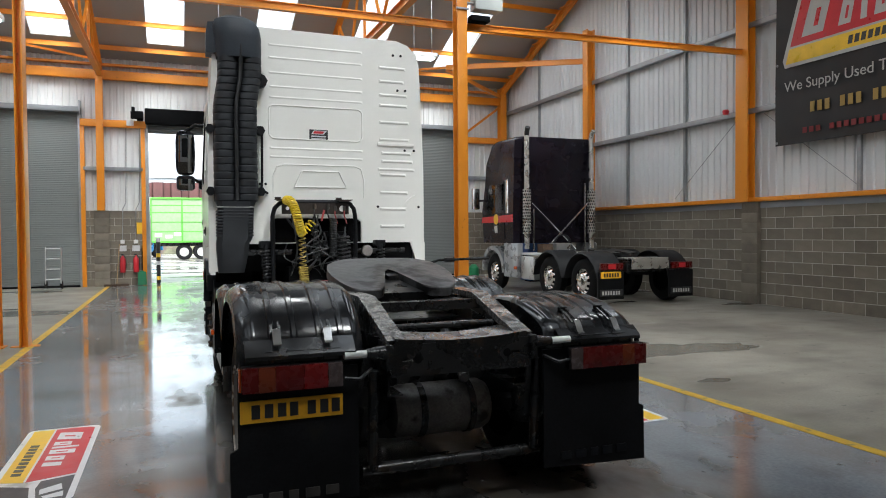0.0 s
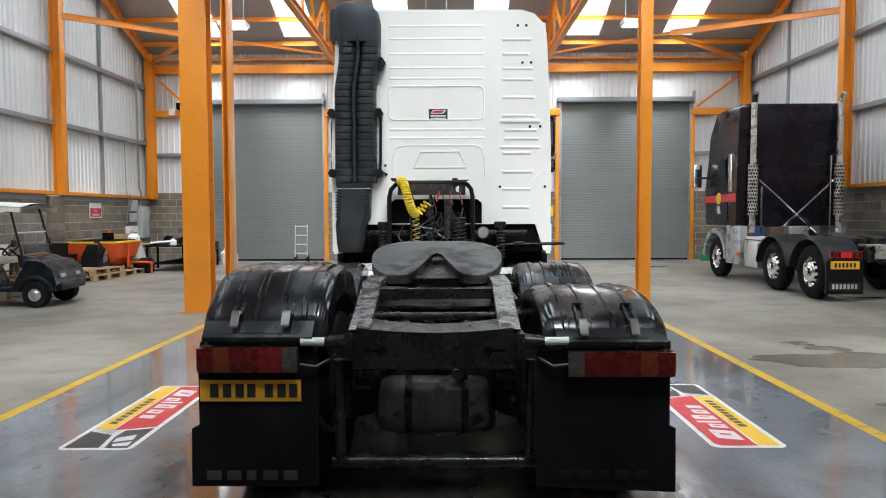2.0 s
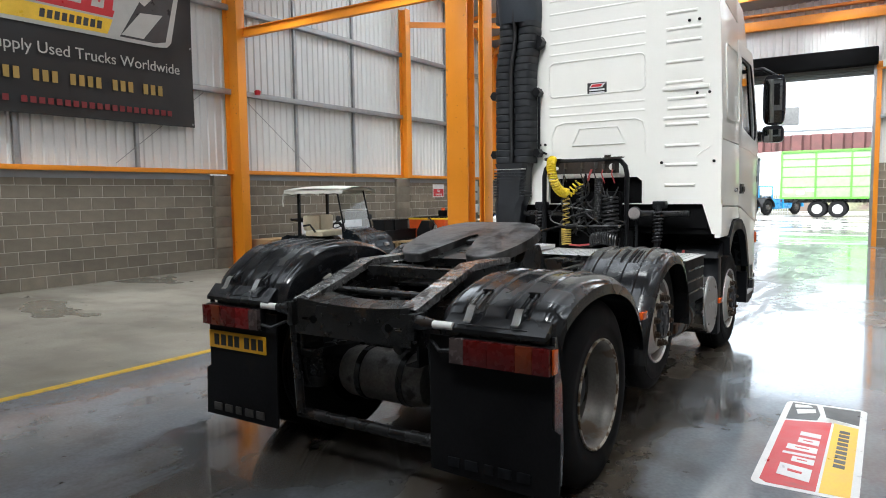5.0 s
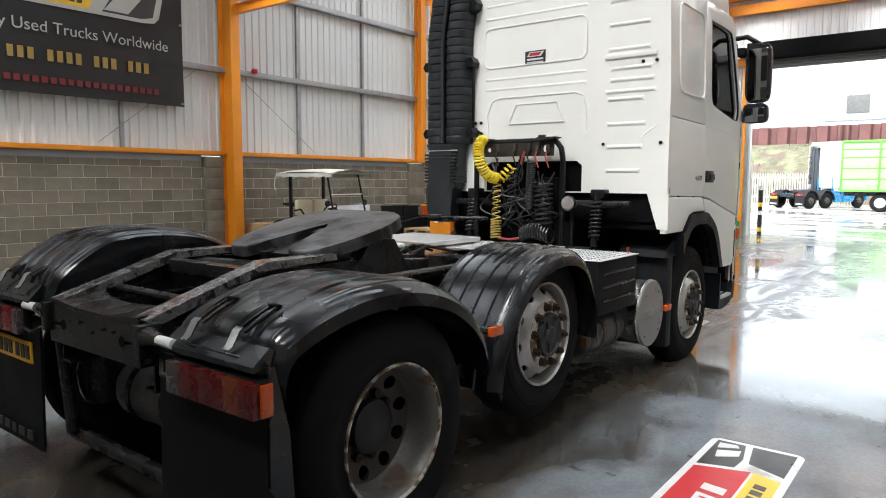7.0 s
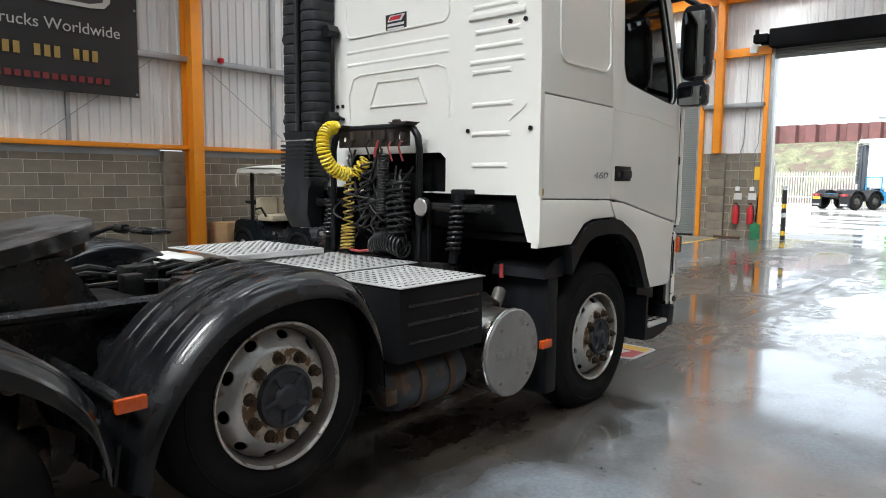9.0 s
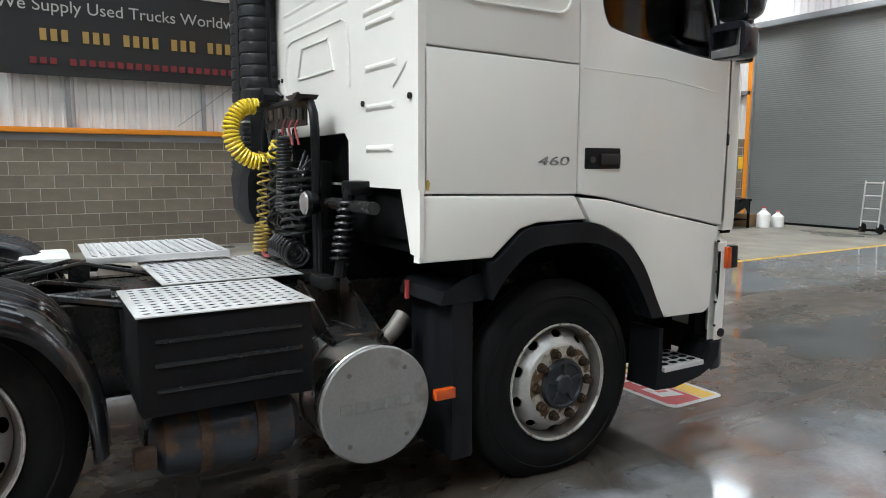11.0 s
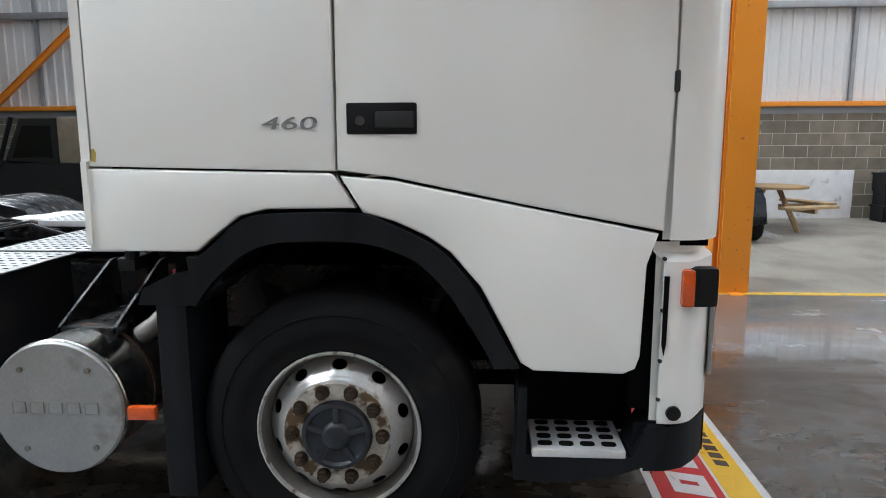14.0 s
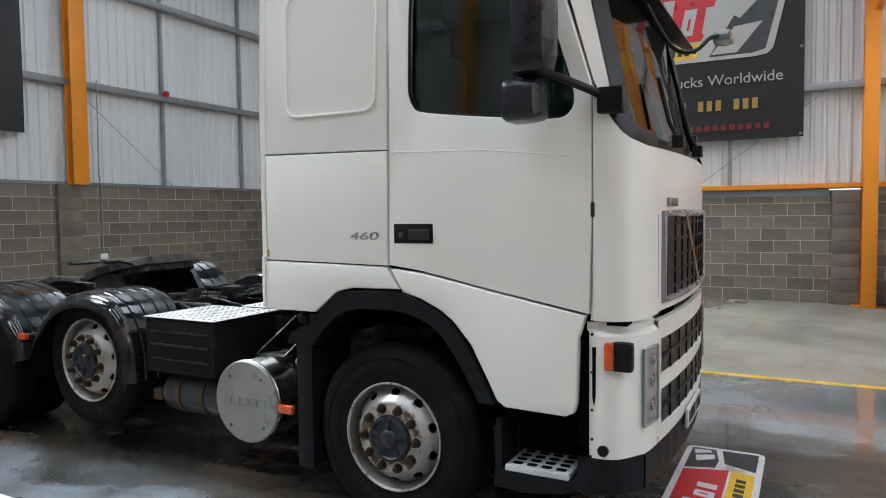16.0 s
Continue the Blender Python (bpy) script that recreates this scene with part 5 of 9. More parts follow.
def tread(x0, x1, y0, y1, z, lip=0.0):
    """Plate with rows of pressed half-moon grips, each open to the truck's side."""
    g, slots = Geo(), Geo()
    g.box(x0, x1, y0, y1, z - 0.006, z, 0.002)
    if lip:
        g.box(x1 - 0.004, x1 + 0.004, y0, y1, z - lip, z - 0.002, 0.002)
    nx, ny = round((x1 - x0 - 0.05) / 0.058), round((y1 - y0 - 0.04) / 0.047)
    half = [(0.019 * math.cos(k * math.pi / 5), 0.019 * math.sin(k * math.pi / 5)) for k in range(6)]
    for i in range(nx):
        for j in range(ny):
            px = x0 + 0.03 + (i + 0.5) * (x1 - x0 - 0.05) / nx
            py = y0 + 0.02 + (j + 0.5) * (y1 - y0 - 0.04) / ny
            base = [(px - 1.3 * b, py + a, z - 0.001) for a, b in half]
            top = [(px - 0.5 * b, py + 0.8 * a, z + 0.004 + 0.005 * (1 - abs(a) / 0.019)) for a, b in half]
            g.ring_loft([base, top])
            slots.box(px, px + 0.002, py - 0.010, py + 0.010, z, z + 0.0028)
    pl = part("tread_plate", g, M_TREAD, truck, "bright aluminium plate with pressed grips")
    part("grip_opening", slots, M_DARK, pl)["kind"] = "stuff"
    return pl


tread(tx(0.52), tx(1.135), 6.32, 6.985, 1.06)
tread(tx(-0.42), tx(0.42), 6.52, 7.19, 1.052)
tread(tx(-1.05), tx(-0.30), 6.26, 7.00, 1.105, 0.035)
part("cover", Geo().box(tx(-0.9), tx(-0.45), 5.95, 6.2, 1.05, 1.10, 0.03), M_WHITE, truck)
silencer = part("silencer", Geo().lathe([(0.0, 0.255), (-0.012, 0.262), (-0.03, 0.25), (-0.05, 0.25), (-0.60, 0.25), (-0.62, 0.2)], (tx(1.13), 7.25, 0.575), "x", 48), M_DRUM, truck, "polished steel silencer drum")
part("end_cap", Geo().lathe([(0.0, 0.001), (0.0, 0.250), (-0.006, 0.258), (-0.02, 0.258)], (tx(1.142), 7.25, 0.575), "x", 48), M_CAP, silencer, "matt aluminium end cap")
for a, b in ((0.13, 0.15), (-0.13, 0.15), (0.14, -0.15), (-0.13, -0.16)):
    part("bolt", Geo().cyl((tx(1.14), 7.25 + a, 0.575 + b), (tx(1.15), 7.25 + a, 0.575 + b), 0.011, 10), M_RIMD, silencer)
for k in range(5):
    part("raised_mark", Geo().box(tx(1.1425), tx(1.146), 7.08 + k * 0.07, 7.13 + k * 0.07, 0.555, 0.60, 0.004), M_CAP, silencer)
part("band", Geo().lathe([(-0.25, 0.252), (-0.25, 0.257), (-0.23, 0.257), (-0.23, 0.252)], (tx(1.13), 7.25, 0.575), "x", 40), M_RUST, silencer)
for y in (7.14, 7.37):
    part("silencer_bracket", Geo().plate([(tx(0.46), 1.03), (tx(0.52), 1.03), (tx(0.93), 0.83), (tx(0.93), 0.77), (tx(0.46), 0.80)], y, y + 0.012, "y"), M_FRAME, truck)
part("bracket_pad", Geo().box(tx(0.80), tx(0.93), 7.13, 7.39, 0.80, 0.828, 0.004), M_FRAME, truck)
part("exhaust_elbow", Geo().tube([(tx(0.84), 7.43, 0.77), (tx(0.83), 7.49, 0.81), (tx(0.81), 7.55, 0.87)], 0.042, 14), M_RIMD, truck)
part("red_fitting", Geo().cyl((tx(0.80), 7.58, 0.95), (tx(0.80), 7.58, 1.04), 0.014, 8), M_HOSER, truck)
at2 = part("air_tank", Geo().lathe([(-0.30, 0.001), (-0.29, 0.08), (-0.25, 0.135), (-0.2, 0.145), (0.2, 0.145), (0.25, 0.135), (0.29, 0.08), (0.30, 0.001)], (tx(0.93), 6.66, 0.52), "y", 26), M_TANK, truck, "blue-grey air tank with rusty straps")
for y in (-0.1, 0.12):
    part("tank_strap", Geo().lathe([(-0.022, 0.147), (-0.022, 0.153), (0.022, 0.153), (0.022, 0.147)], (tx(0.93), 6.66 + y, 0.52), "y", 26), M_RUST, at2)
part("tank_hanger", Geo().box(tx(0.75), tx(0.95), 6.35, 6.42, 0.5, 0.72), M_FRAME, truck)
part("drain_valve", Geo().box(tx(1.0), tx(1.06), 6.30, 6.38, 0.46, 0.54, 0.01), M_RUST, truck)

# ------------- cab -------------
def lean(x, z):
    """Half width of the cab at height z, scaled from the lower width."""
    return x * (1.0 - 0.055 * max(0.0, (z - 2.3) / 1.4) ** 1.4)


def cab_panel(name, outer, s, x0=1.115, x1=1.165, holes=(), mat=None, parent=None, label=""):
    g = Geo().plate(outer, tx(s * x0), tx(s * x1), "x", holes)
    if mat is None:
        bmesh.ops.remove_doubles(g.bm, verts=g.bm.verts, dist=1e-5)
        bmesh.ops.recalc_face_normals(g.bm, faces=g.bm.faces)
        rim = [e for e in g.bm.edges if len(e.link_faces) == 2 and all(abs(v.co.x - tx(s * x1)) < 1e-4 for v in e.verts) and sum(abs(f.normal.x) > 0.9 for f in e.link_faces) == 1]
        bmesh.ops.bevel(g.bm, geom=rim, offset=0.009, segments=3, affect="EDGES", profile=0.5)
    g.shear(lambda x, y, z: (tx(lean(x - CX, z)), y, z))
    return part(name, g, mat or M_WHITEP, parent or truck, label)


TOPZ = 3.76
LINER = 1.105
g = Geo()
# dark inner shell: floor, back and roof linings close the cab
g.box(tx(-LINER), tx(LINER), 7.50, 9.6, 1.20, 1.26)
part("cab_floor", g, M_DARK, truck)
# near-black colour paints in the shade seen through the rear-wall opening
part("bulkhead", Geo().box(tx(-1.04), tx(1.04), 7.48, 7.52, 1.26, 3.6), M_DARK, truck)
part("engine_hump", Geo().box(tx(-0.4), tx(0.4), 8.4, 9.6, 1.26, 1.55, 0.04), M_SEATG, truck)
for s in (-1, 1):
    seat = part("seat", Geo().box(tx(s * 0.72) - 0.24, tx(s * 0.72) + 0.24, 8.45, 8.95, 1.7, 1.9, 0.05).box(tx(s * 0.72) - 0.23, tx(s * 0.72) + 0.23, 8.34, 8.5, 1.88, 2.65, 0.05), M_SEATG, truck)
    part("headrest", Geo().box(tx(s * 0.72) - 0.13, tx(s * 0.72) + 0.13, 8.34, 8.44, 2.66, 2.86, 0.04), M_SEATG, seat)
part("dashboard", Geo().box(tx(-0.92), tx(0.92), 9.3, 9.60, 1.85, 2.08, 0.05), M_SEATG, truck)
part("steering_wheel", Geo().tube([(tx(0.62 + 0.22 * math.cos(a)), 9.18 + 0.12 * math.sin(a), 2.18 + 0.18 * math.sin(a)) for a in [i * math.pi / 10 for i in range(21)]], 0.017, 8), M_BLACK, truck)
part("bunk", Geo().box(tx(-1.0), tx(1.0), 7.56, 8.2, 1.75, 1.95, 0.05), M_SEATG, truck)

# rear wall: pressed sheet with raised beads and framed panels
back_out = [(-1.175, 1.49), (1.165, 1.49), (1.165, 2.3), (lean(1.165, 3.0), 3.0), (1.115, 3.50), (1.07, 3.62), (0.98, 3.71), (0.85, 3.75), (-0.85, 3.76), (-1.0, 3.73), (-1.08, 3.62), (-1.115, 3.5), (-lean(1.17, 3.0), 3.0), (-1.175, 2.3)]
rear = part("rear_wall", Geo().plate([(tx(x), z) for x, z in back_out], 7.44, 7.48, "y", [[(tx(-0.56), 1.50), (tx(0.43), 1.50), (tx(0.43), 1.72), (tx(0.38), 1.76), (tx(-0.5), 1.76), (tx(-0.56), 1.72)]]), M_WHITEP, truck, "white pressed steel rear wall of the cab")


def bead(x0, x1, z, h=0.014, d=0.007):
    """A raised bead with tapered ends."""
    g = Geo()
    g.ring_loft([[(tx(x0), 7.441, z - h), (tx(x1), 7.441, z - h), (tx(x1), 7.441, z + h), (tx(x0), 7.441, z + h)],
                 [(tx(x0 + 0.03), 7.441 - d, z - h * 0.25), (tx(x1 - 0.03), 7.441 - d, z - h * 0.25), (tx(x1 - 0.03), 7.441 - d, z + h * 0.25), (tx(x0 + 0.03), 7.441 - d, z + h * 0.25)]])
    part("bead", g, M_WHITEP, rear)


def zr(py):
    return 1.49 + (400 - py) * 0.006055


for py in (54, 76, 102, 126, 144.5):
    bead(-0.56, 0.46, zr(py))
for py in (233, 248):
    bead(-0.56, 0.46, zr(py))
for py, a, b in ((78, 0.64, 0.96), (103, 0.64, 0.94), (128, 0.64, 0.98), (147, 0.64, 0.98), (178, 0.64, 1.0), (210, 0.64, 1.0), (235, 0.66, 1.02), (250, 0.66, 1.04), (265, 0.62, 1.06), (275, 0.64, 0.96), (308, 0.64, 0.98), (338, 0.64, 0.96), (370, 0.64, 0.94)):
    bead(a, b, zr(py), 0.019, 0.012)
g = Geo()
g.box(tx(0.62), tx(1.05), 7.425, 7.445, zr(222), zr(216), 0.006)
part("bead", g, M_WHITEP, rear)


def framed(pts, w=0.012, d=0.008):
    """Raised outline of a pressed panel."""
    g = Geo()
    loop = [(tx(x), 7.438, z) for x, z in pts]
    g.tube(loop + loop[:2], d, 6)
    part("pressed_panel", g, M_WHITEP, rear)


def rounded(x0, x1, z0, z1, r):
    return [*arc(x1 - r, z1 - r, r, 0, 90, 4), *arc(x0 + r, z1 - r, r, 90, 180, 4), *arc(x0 + r, z0 + r, r, 180, 270, 4), *arc(x1 - r, z0 + r, r, 270, 360, 4)]


framed(rounded(-0.56, 0.45, zr(216), zr(158), 0.06))
framed([(-0.30, zr(300)), (-0.22, zr(272)), (0.18, zr(272)), (0.26, zr(300))])
g = Geo()
g.tube([(tx(-0.52), 7.438, zr(318)), (tx(-0.53), 7.438, zr(285)), (tx(-0.48), 7.438, zr(265)), (tx(-0.40), 7.438, zr(261)), (tx(0.36), 7.438, zr(261)), (tx(0.43), 7.438, zr(266)), (tx(0.46), 7.438, zr(285)), (tx(0.46), 7.438, zr(318))], 0.007, 6)
part("pressed_panel", g, M_WHITEP, rear)
for x, py in ((0.81, 54), (0.90, 54), (0.86, 118), (0.95, 118), (0.94, 229), (1.05, 229), (0.62, 334), (1.10, 334), (-0.66, 296), (-0.60, 296)):
    part("bung", Geo().cyl((tx(x), 7.43, zr(py)), (tx(x), 7.445, zr(py)), 0.014, 12), M_BLACK, rear)
part("pressed_wedge", Geo().ring_loft([[(tx(0.93), 7.4415, 1.93), (tx(1.06), 7.4415, 2.02), (tx(1.07), 7.4415, 2.04), (tx(0.97), 7.4415, 1.98)], [(tx(0.95), 7.432, 1.945), (tx(1.05), 7.432, 2.015), (tx(1.055), 7.432, 2.025), (tx(0.97), 7.432, 1.965)]]), M_WHITEP, rear)
st = part("sticker", Geo().box(tx(-0.135), tx(0.065), 7.434, 7.4395, 2.60, 2.715), M_INK, rear, "small black dealer sticker with red and white marks")
part("sticker_mark", Geo().plate([(tx(-0.115), 2.665), (tx(0.02), 2.665), (tx(0.055), 2.705), (tx(-0.09), 2.705)], 7.431, 7.434, "y"), M_LOGOW, st)
part("sticker_mark", Geo().plate([(tx(-0.10), 2.672), (tx(0.005), 2.672), (tx(0.03), 2.698), (tx(-0.08), 2.698)], 7.429, 7.431, "y"), M_LOGOR, st)
part("sticker_mark", Geo().box(tx(-0.115), tx(0.045), 7.431, 7.434, 2.635, 2.65), M_LOGOW, st)
part("sticker_mark", Geo().box(tx(-0.115), tx(0.045), 7.431, 7.434, 2.612, 2.622), M_LOGOW, st)

# roof cap
g = Geo()
rings = []
for y, zt, hw in ((7.46, 3.74, 1.0), (7.55, 3.78, 1.01), (8.3, 3.80, 1.01), (8.9, 3.72, 1.0), (9.25, 3.5, 0.98), (9.42, 3.2, 0.96)):
    rings.append([(tx(-hw - 0.085), y, min(zt - 0.3, 3.2)), (tx(-hw - 0.07), y, zt - 0.16), (tx(-hw), y, zt - 0.05), (tx(-hw + 0.15), y, zt), (tx(hw - 0.15), y, zt), (tx(hw), y, zt - 0.05), (tx(hw + 0.07), y, zt - 0.16), (tx(hw + 0.085), y, min(zt - 0.3, 3.2))])
g.ring_loft(rings, False)
g.ring_loft([[(x * 1.0, y, z - 0.03) for x, y, z in r] for r in rings], False)
part("roof", g, M_WHITEP, truck)
part("sun_visor", Geo().plate([(9.36, 3.05), (9.60, 2.90), (9.62, 2.86), (9.60, 2.86), (9.38, 3.0)], tx(-0.97), tx(0.97), "x"), M_BLACK, truck, "smoked sun visor")

WIN = [(8.47, 2.38), (8.50, 2.30), (8.58, 2.26), (9.0, 2.205), (9.26, 2.18), (9.34, 2.20), (9.365, 2.27), (9.33, 2.42), (9.17, 2.88), (9.12, 2.97), (9.04, 3.0), (8.55, 3.0), (8.48, 2.95)]
WIN = eased(WIN + WIN[:1], 3)[:-1]
for s in (-1, 1):
    up = cab_panel("sleeper_panel", [(7.46, 2.098), (8.328, 2.083), (8.328, 3.30), (7.46, 3.42)], s)
    g = Geo()
    loop = [(tx(s * lean(1.167, z)), y, z) for y, z in [(a, b) for a, b in rounded(7.645, 8.265, 2.30, 3.0, 0.08)]]
    g.tube(loop + loop[:2], 0.008, 6)
    part("pressed_panel", g, M_WHITEP, up)
    cab_panel("upper_side", [(7.46, 3.43), (8.325, 3.31), (8.325, 3.62), (7.46, 3.62)], s)
    cab_panel("locker_door", [(7.465, 1.473), (8.328, 1.456), (8.328, 2.076), (7.465, 2.091)], s, label="white locker door behind the cab door")
    part("rust_mark", Geo().plate([(7.478, 1.492), (7.492, 1.488), (7.496, 1.52), (7.488, 1.535), (7.478, 1.53)], *sorted((tx(s * 1.165), tx(s * 1.1665))), "x"), M_HOSED, truck)
    cab_panel("side_skirt", [(7.445, 1.175), (7.83, 1.175), (7.91, 1.24), (7.985, 1.30), (8.09, 1.325), (8.395, 1.33), (8.325, 1.44), (8.315, 1.449), (7.455, 1.466)], s)
    door = cab_panel("cab_door", [(8.337, 1.46), (8.53, 1.435), (8.99, 1.34), (9.437, 1.256), (9.453, 1.72), (9.449, 2.33), (9.21, 3.08), (9.12, 3.15), (8.337, 3.15)], s, holes=[WIN], label="white cab door")
    g = Geo().plate(WIN, tx(s * 1.125), tx(s * 1.130), "x")
    g.shear(lambda x, y, z: (tx(lean(x - CX, z)), y, z))
    pane = part("window_pane", g, M_DGLASS, door)
    g = Geo()
    loop = [(tx(s * lean(1.152, z)), y, z) for y, z in WIN]
    g.tube(loop + loop[:2], 0.010, 6)
    part("window_seal", g, M_BLACK, door)
    part("door_header", Geo().plate([(8.337, 3.155), (9.10, 3.155), (9.0, 3.45), (8.337, 3.60)], tx(s * 1.05), tx(s * 1.115), "x").shear(lambda x, y, z: (tx(lean(x - CX, z) * 0.99), y, z)), M_WHITEP, truck)
    h = part("door_handle", Geo().box(*sorted((tx(s * 1.150), tx(s * 1.172))), 8.372, 8.612, 1.578, 1.685, 0.012), M_BLACK, door, "black recessed door handle")
    part("handle_grip", Geo().box(*sorted((tx(s * 1.172), tx(s * 1.185))), 8.47, 8.60, 1.60, 1.655, 0.008), M_INK, h)
    part("lock", Geo().cyl((tx(s * 1.17), 8.42, 1.625), (tx(s * 1.177), 8.42, 1.625), 0.016, 12), M_RIMIN, h)
    part("crease", Geo().tube([(tx(s * 1.163), 8.36, 2.065), (tx(s * 1.165), 8.9, 2.05), (tx(s * 1.163), 9.36, 2.0)], 0.004, 6), M_WHITEP, door)
    wing = cab_panel("front_wing", [(8.345, 1.44), (8.53, 1.424), (8.99, 1.331), (9.42, 1.247), (9.385, 1.14), (9.375, 0.82), (9.36, 0.775), (9.32, 0.755), (9.01, 0.762), (8.965, 0.79), (8.92, 0.88), (8.825, 1.06), (8.72, 1.18), (8.64, 1.235), (8.53, 1.285), (8.42, 1.315)], s)
    outer = [(7.80, 1.16), (7.845, 1.165), (7.92, 1.225), (7.99, 1.285), (8.09, 1.31), (8.40, 1.315), (8.53, 1.272), (8.63, 1.225), (8.71, 1.17), (8.81, 1.05), (8.905, 0.875), (8.955, 0.79), (8.96, 0.775)]
    inn = [(7.82, 0.98), (7.87, 1.05), (7.94, 1.12), (8.03, 1.185), (8.16, 1.215), (8.40, 1.215), (8.54, 1.18), (8.63, 1.13), (8.71, 1.045), (8.78, 0.94), (8.84, 0.84), (8.868, 0.785), (8.872, 0.775)]
    cab_panel("wheel_arch_trim", eased(outer) + eased(inn)[::-1], s, 1.06, 1.185, mat=M_GREYPL, label="dark grey plastic wheel arch trim")
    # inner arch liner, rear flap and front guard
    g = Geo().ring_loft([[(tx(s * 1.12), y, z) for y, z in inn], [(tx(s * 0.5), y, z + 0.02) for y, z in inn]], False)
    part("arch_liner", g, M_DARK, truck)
    part("front_flap", Geo().box(*sorted((tx(s * 0.72), tx(s * 1.12))), 7.64, 7.76, 0.22, 0.98, 0.02), M_GREYPL, truck)
    part("flap_top", Geo().plate([(7.58, 0.97), (7.80, 0.97), (7.90, 1.06), (7.86, 1.12), (7.70, 1.08), (7.60, 1.03)], *sorted((tx(s * 0.72), tx(s * 1.12))), "x"), M_GREYPL, truck)
    part("marker_lamp", Geo().box(*sorted((tx(s * 1.13), tx(s * 1.165))), 7.53, 7.635, 0.545, 0.595, 0.008), M_AMBER, truck, "amber side marker lamp")
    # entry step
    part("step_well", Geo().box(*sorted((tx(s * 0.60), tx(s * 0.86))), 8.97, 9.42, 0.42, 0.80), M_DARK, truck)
    sk = part("step_skirt", Geo().plate([(8.945, 0.355), (9.1, 0.345), (9.30, 0.375), (9.42, 0.42), (9.47, 0.48), (9.48, 0.56), (9.42, 0.56), (9.36, 0.45), (8.99, 0.45), (8.99, 0.70), (8.96, 0.70), (8.955, 0.45)], *sorted((tx(s * 0.95), tx(s * 1.165))), "x"), M_GREYPL, truck)
    stp = Geo()
    stp.box(*sorted((tx(s * 0.90), tx(s * 1.17))), 9.01, 9.34, 0.445, 0.475, 0.006)
    tr = part("step_tread", stp, M_TREAD, truck, "perforated aluminium entry step")
    for i in range(4):
        for j in range(4):
            px = tx(s * (0.935 + j * 0.061))
            part("slot", Geo().plate([(px + a * 0.019, 9.06 + i * 0.076 + b) for a, b in ((-1, -0.016), (-0.6, -0.026), (0.6, -0.026), (1, -0.016), (1, 0.016), (0.6, 0.026), (-0.6, 0.026), (-1, 0.016))], 0.4755, 0.4775, "z"), M_DARK, tr)
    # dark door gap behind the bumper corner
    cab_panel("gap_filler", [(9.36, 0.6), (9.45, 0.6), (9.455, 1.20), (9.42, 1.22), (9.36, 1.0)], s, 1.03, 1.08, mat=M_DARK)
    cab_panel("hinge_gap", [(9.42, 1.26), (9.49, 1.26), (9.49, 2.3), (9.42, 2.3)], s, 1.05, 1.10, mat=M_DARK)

    # rounded corner panel
    plan = [(1.165, 9.458), (1.165, 9.505), (1.158, 9.546), (1.140, 9.583), (1.108, 9.616), (1.053, 9.645), (0.985, 9.662), (0.92, 9.669), (0.86, 9.677), (0.80, 9.683)]
    g = Geo()
    tops = [2.32, 2.22, 2.15, 2.10, 2.07, 2.055, 2.045, 2.045, 2.045, 2.045]
    g.ring_loft([[(tx(s * x * (1 if z > 1.4 else 0.993)), y, z) for x, y in plan] for z in (1.225,)] + [[(tx(s * x), y, 1.30) for x, y in plan], [(tx(s * x), y, t) for (x, y), t in zip(plan, tops)]], False)
    g.ring_loft([[(tx(s * (x - 0.03)), y - 0.02, 1.225) for x, y in plan], [(tx(s * (x - 0.03)), y - 0.02, t) for (x, y), t in zip(plan, tops)]], False)
    part("corner_panel", g, M_WHITEP, truck)
    # windscreen post
    g = Geo()
    g.ring_loft([[(tx(s * 1.155), 9.46, 2.33), (tx(s * 1.13), 9.56, 2.13), (tx(s * 1.08), 9.59, 2.12), (tx(s * 1.10), 9.48, 2.33)], [(tx(s * 1.10), 9.22, 3.12), (tx(s * 1.06), 9.34, 3.08), (tx(s * 1.0), 9.35, 3.08), (tx(s * 1.03), 9.24, 3.12)]])
    part("screen_post", g, M_WHITEP, truck)
    g = Geo()
    g.ring_loft([[(tx(s * 1.125), 9.575, 2.10), (tx(s * 1.05), 9.63, 2.075), (tx(s * 1.02), 9.62, 2.10), (tx(s * 1.09), 9.56, 2.12)], [(tx(s * 1.065), 9.35, 3.08), (tx(s * 0.97), 9.41, 3.06), (tx(s * 0.95), 9.39, 3.06), (tx(s * 1.05), 9.33, 3.08)]])
    g.ring_loft([[(tx(s * (x - 0.004)), y - 0.001, t - 0.05) for (x, y), t in zip(plan[1:], tops[1:])], [(tx(s * (x - 0.006)), y - 0.002, t + 0.022) for (x, y), t in zip(plan[1:], tops[1:])], [(tx(s * (x - 0.03)), y - 0.022, t + 0.085) for (x, y), t in zip(plan[1:], tops[1:])]], False)
    part("screen_seal", g, M_BLACK, truck)
    # bumper corner with headlamp
    plan = [(1.145, 9.445), (1.148, 9.495), (1.138, 9.53), (1.115, 9.565), (1.085, 9.59), (1.04, 9.62), (0.985, 9.655), (0.92, 9.669), (0.86, 9.677), (0.80, 9.683)]
    g = Geo()
    g.ring_loft([[(tx(s * x), y, z) for x, y in [(a - 0.03 * (z > 1.17), b - 0.03 * (z > 1.17)) for a, b in plan]] for z in (0.57, 0.75, 1.0, 1.15, 1.18, 1.215)], False)
    g.ring_loft([[(tx(s * (x - 0.03)), y - 0.02, z) for x, y in plan] for z in (0.57, 1.2)], False)
    part("bumper_corner", g, M_WHITEP, truck)
    lp = [(0.995, 9.656), (0.94, 9.669), (0.88, 9.677), (0.822, 9.683)]
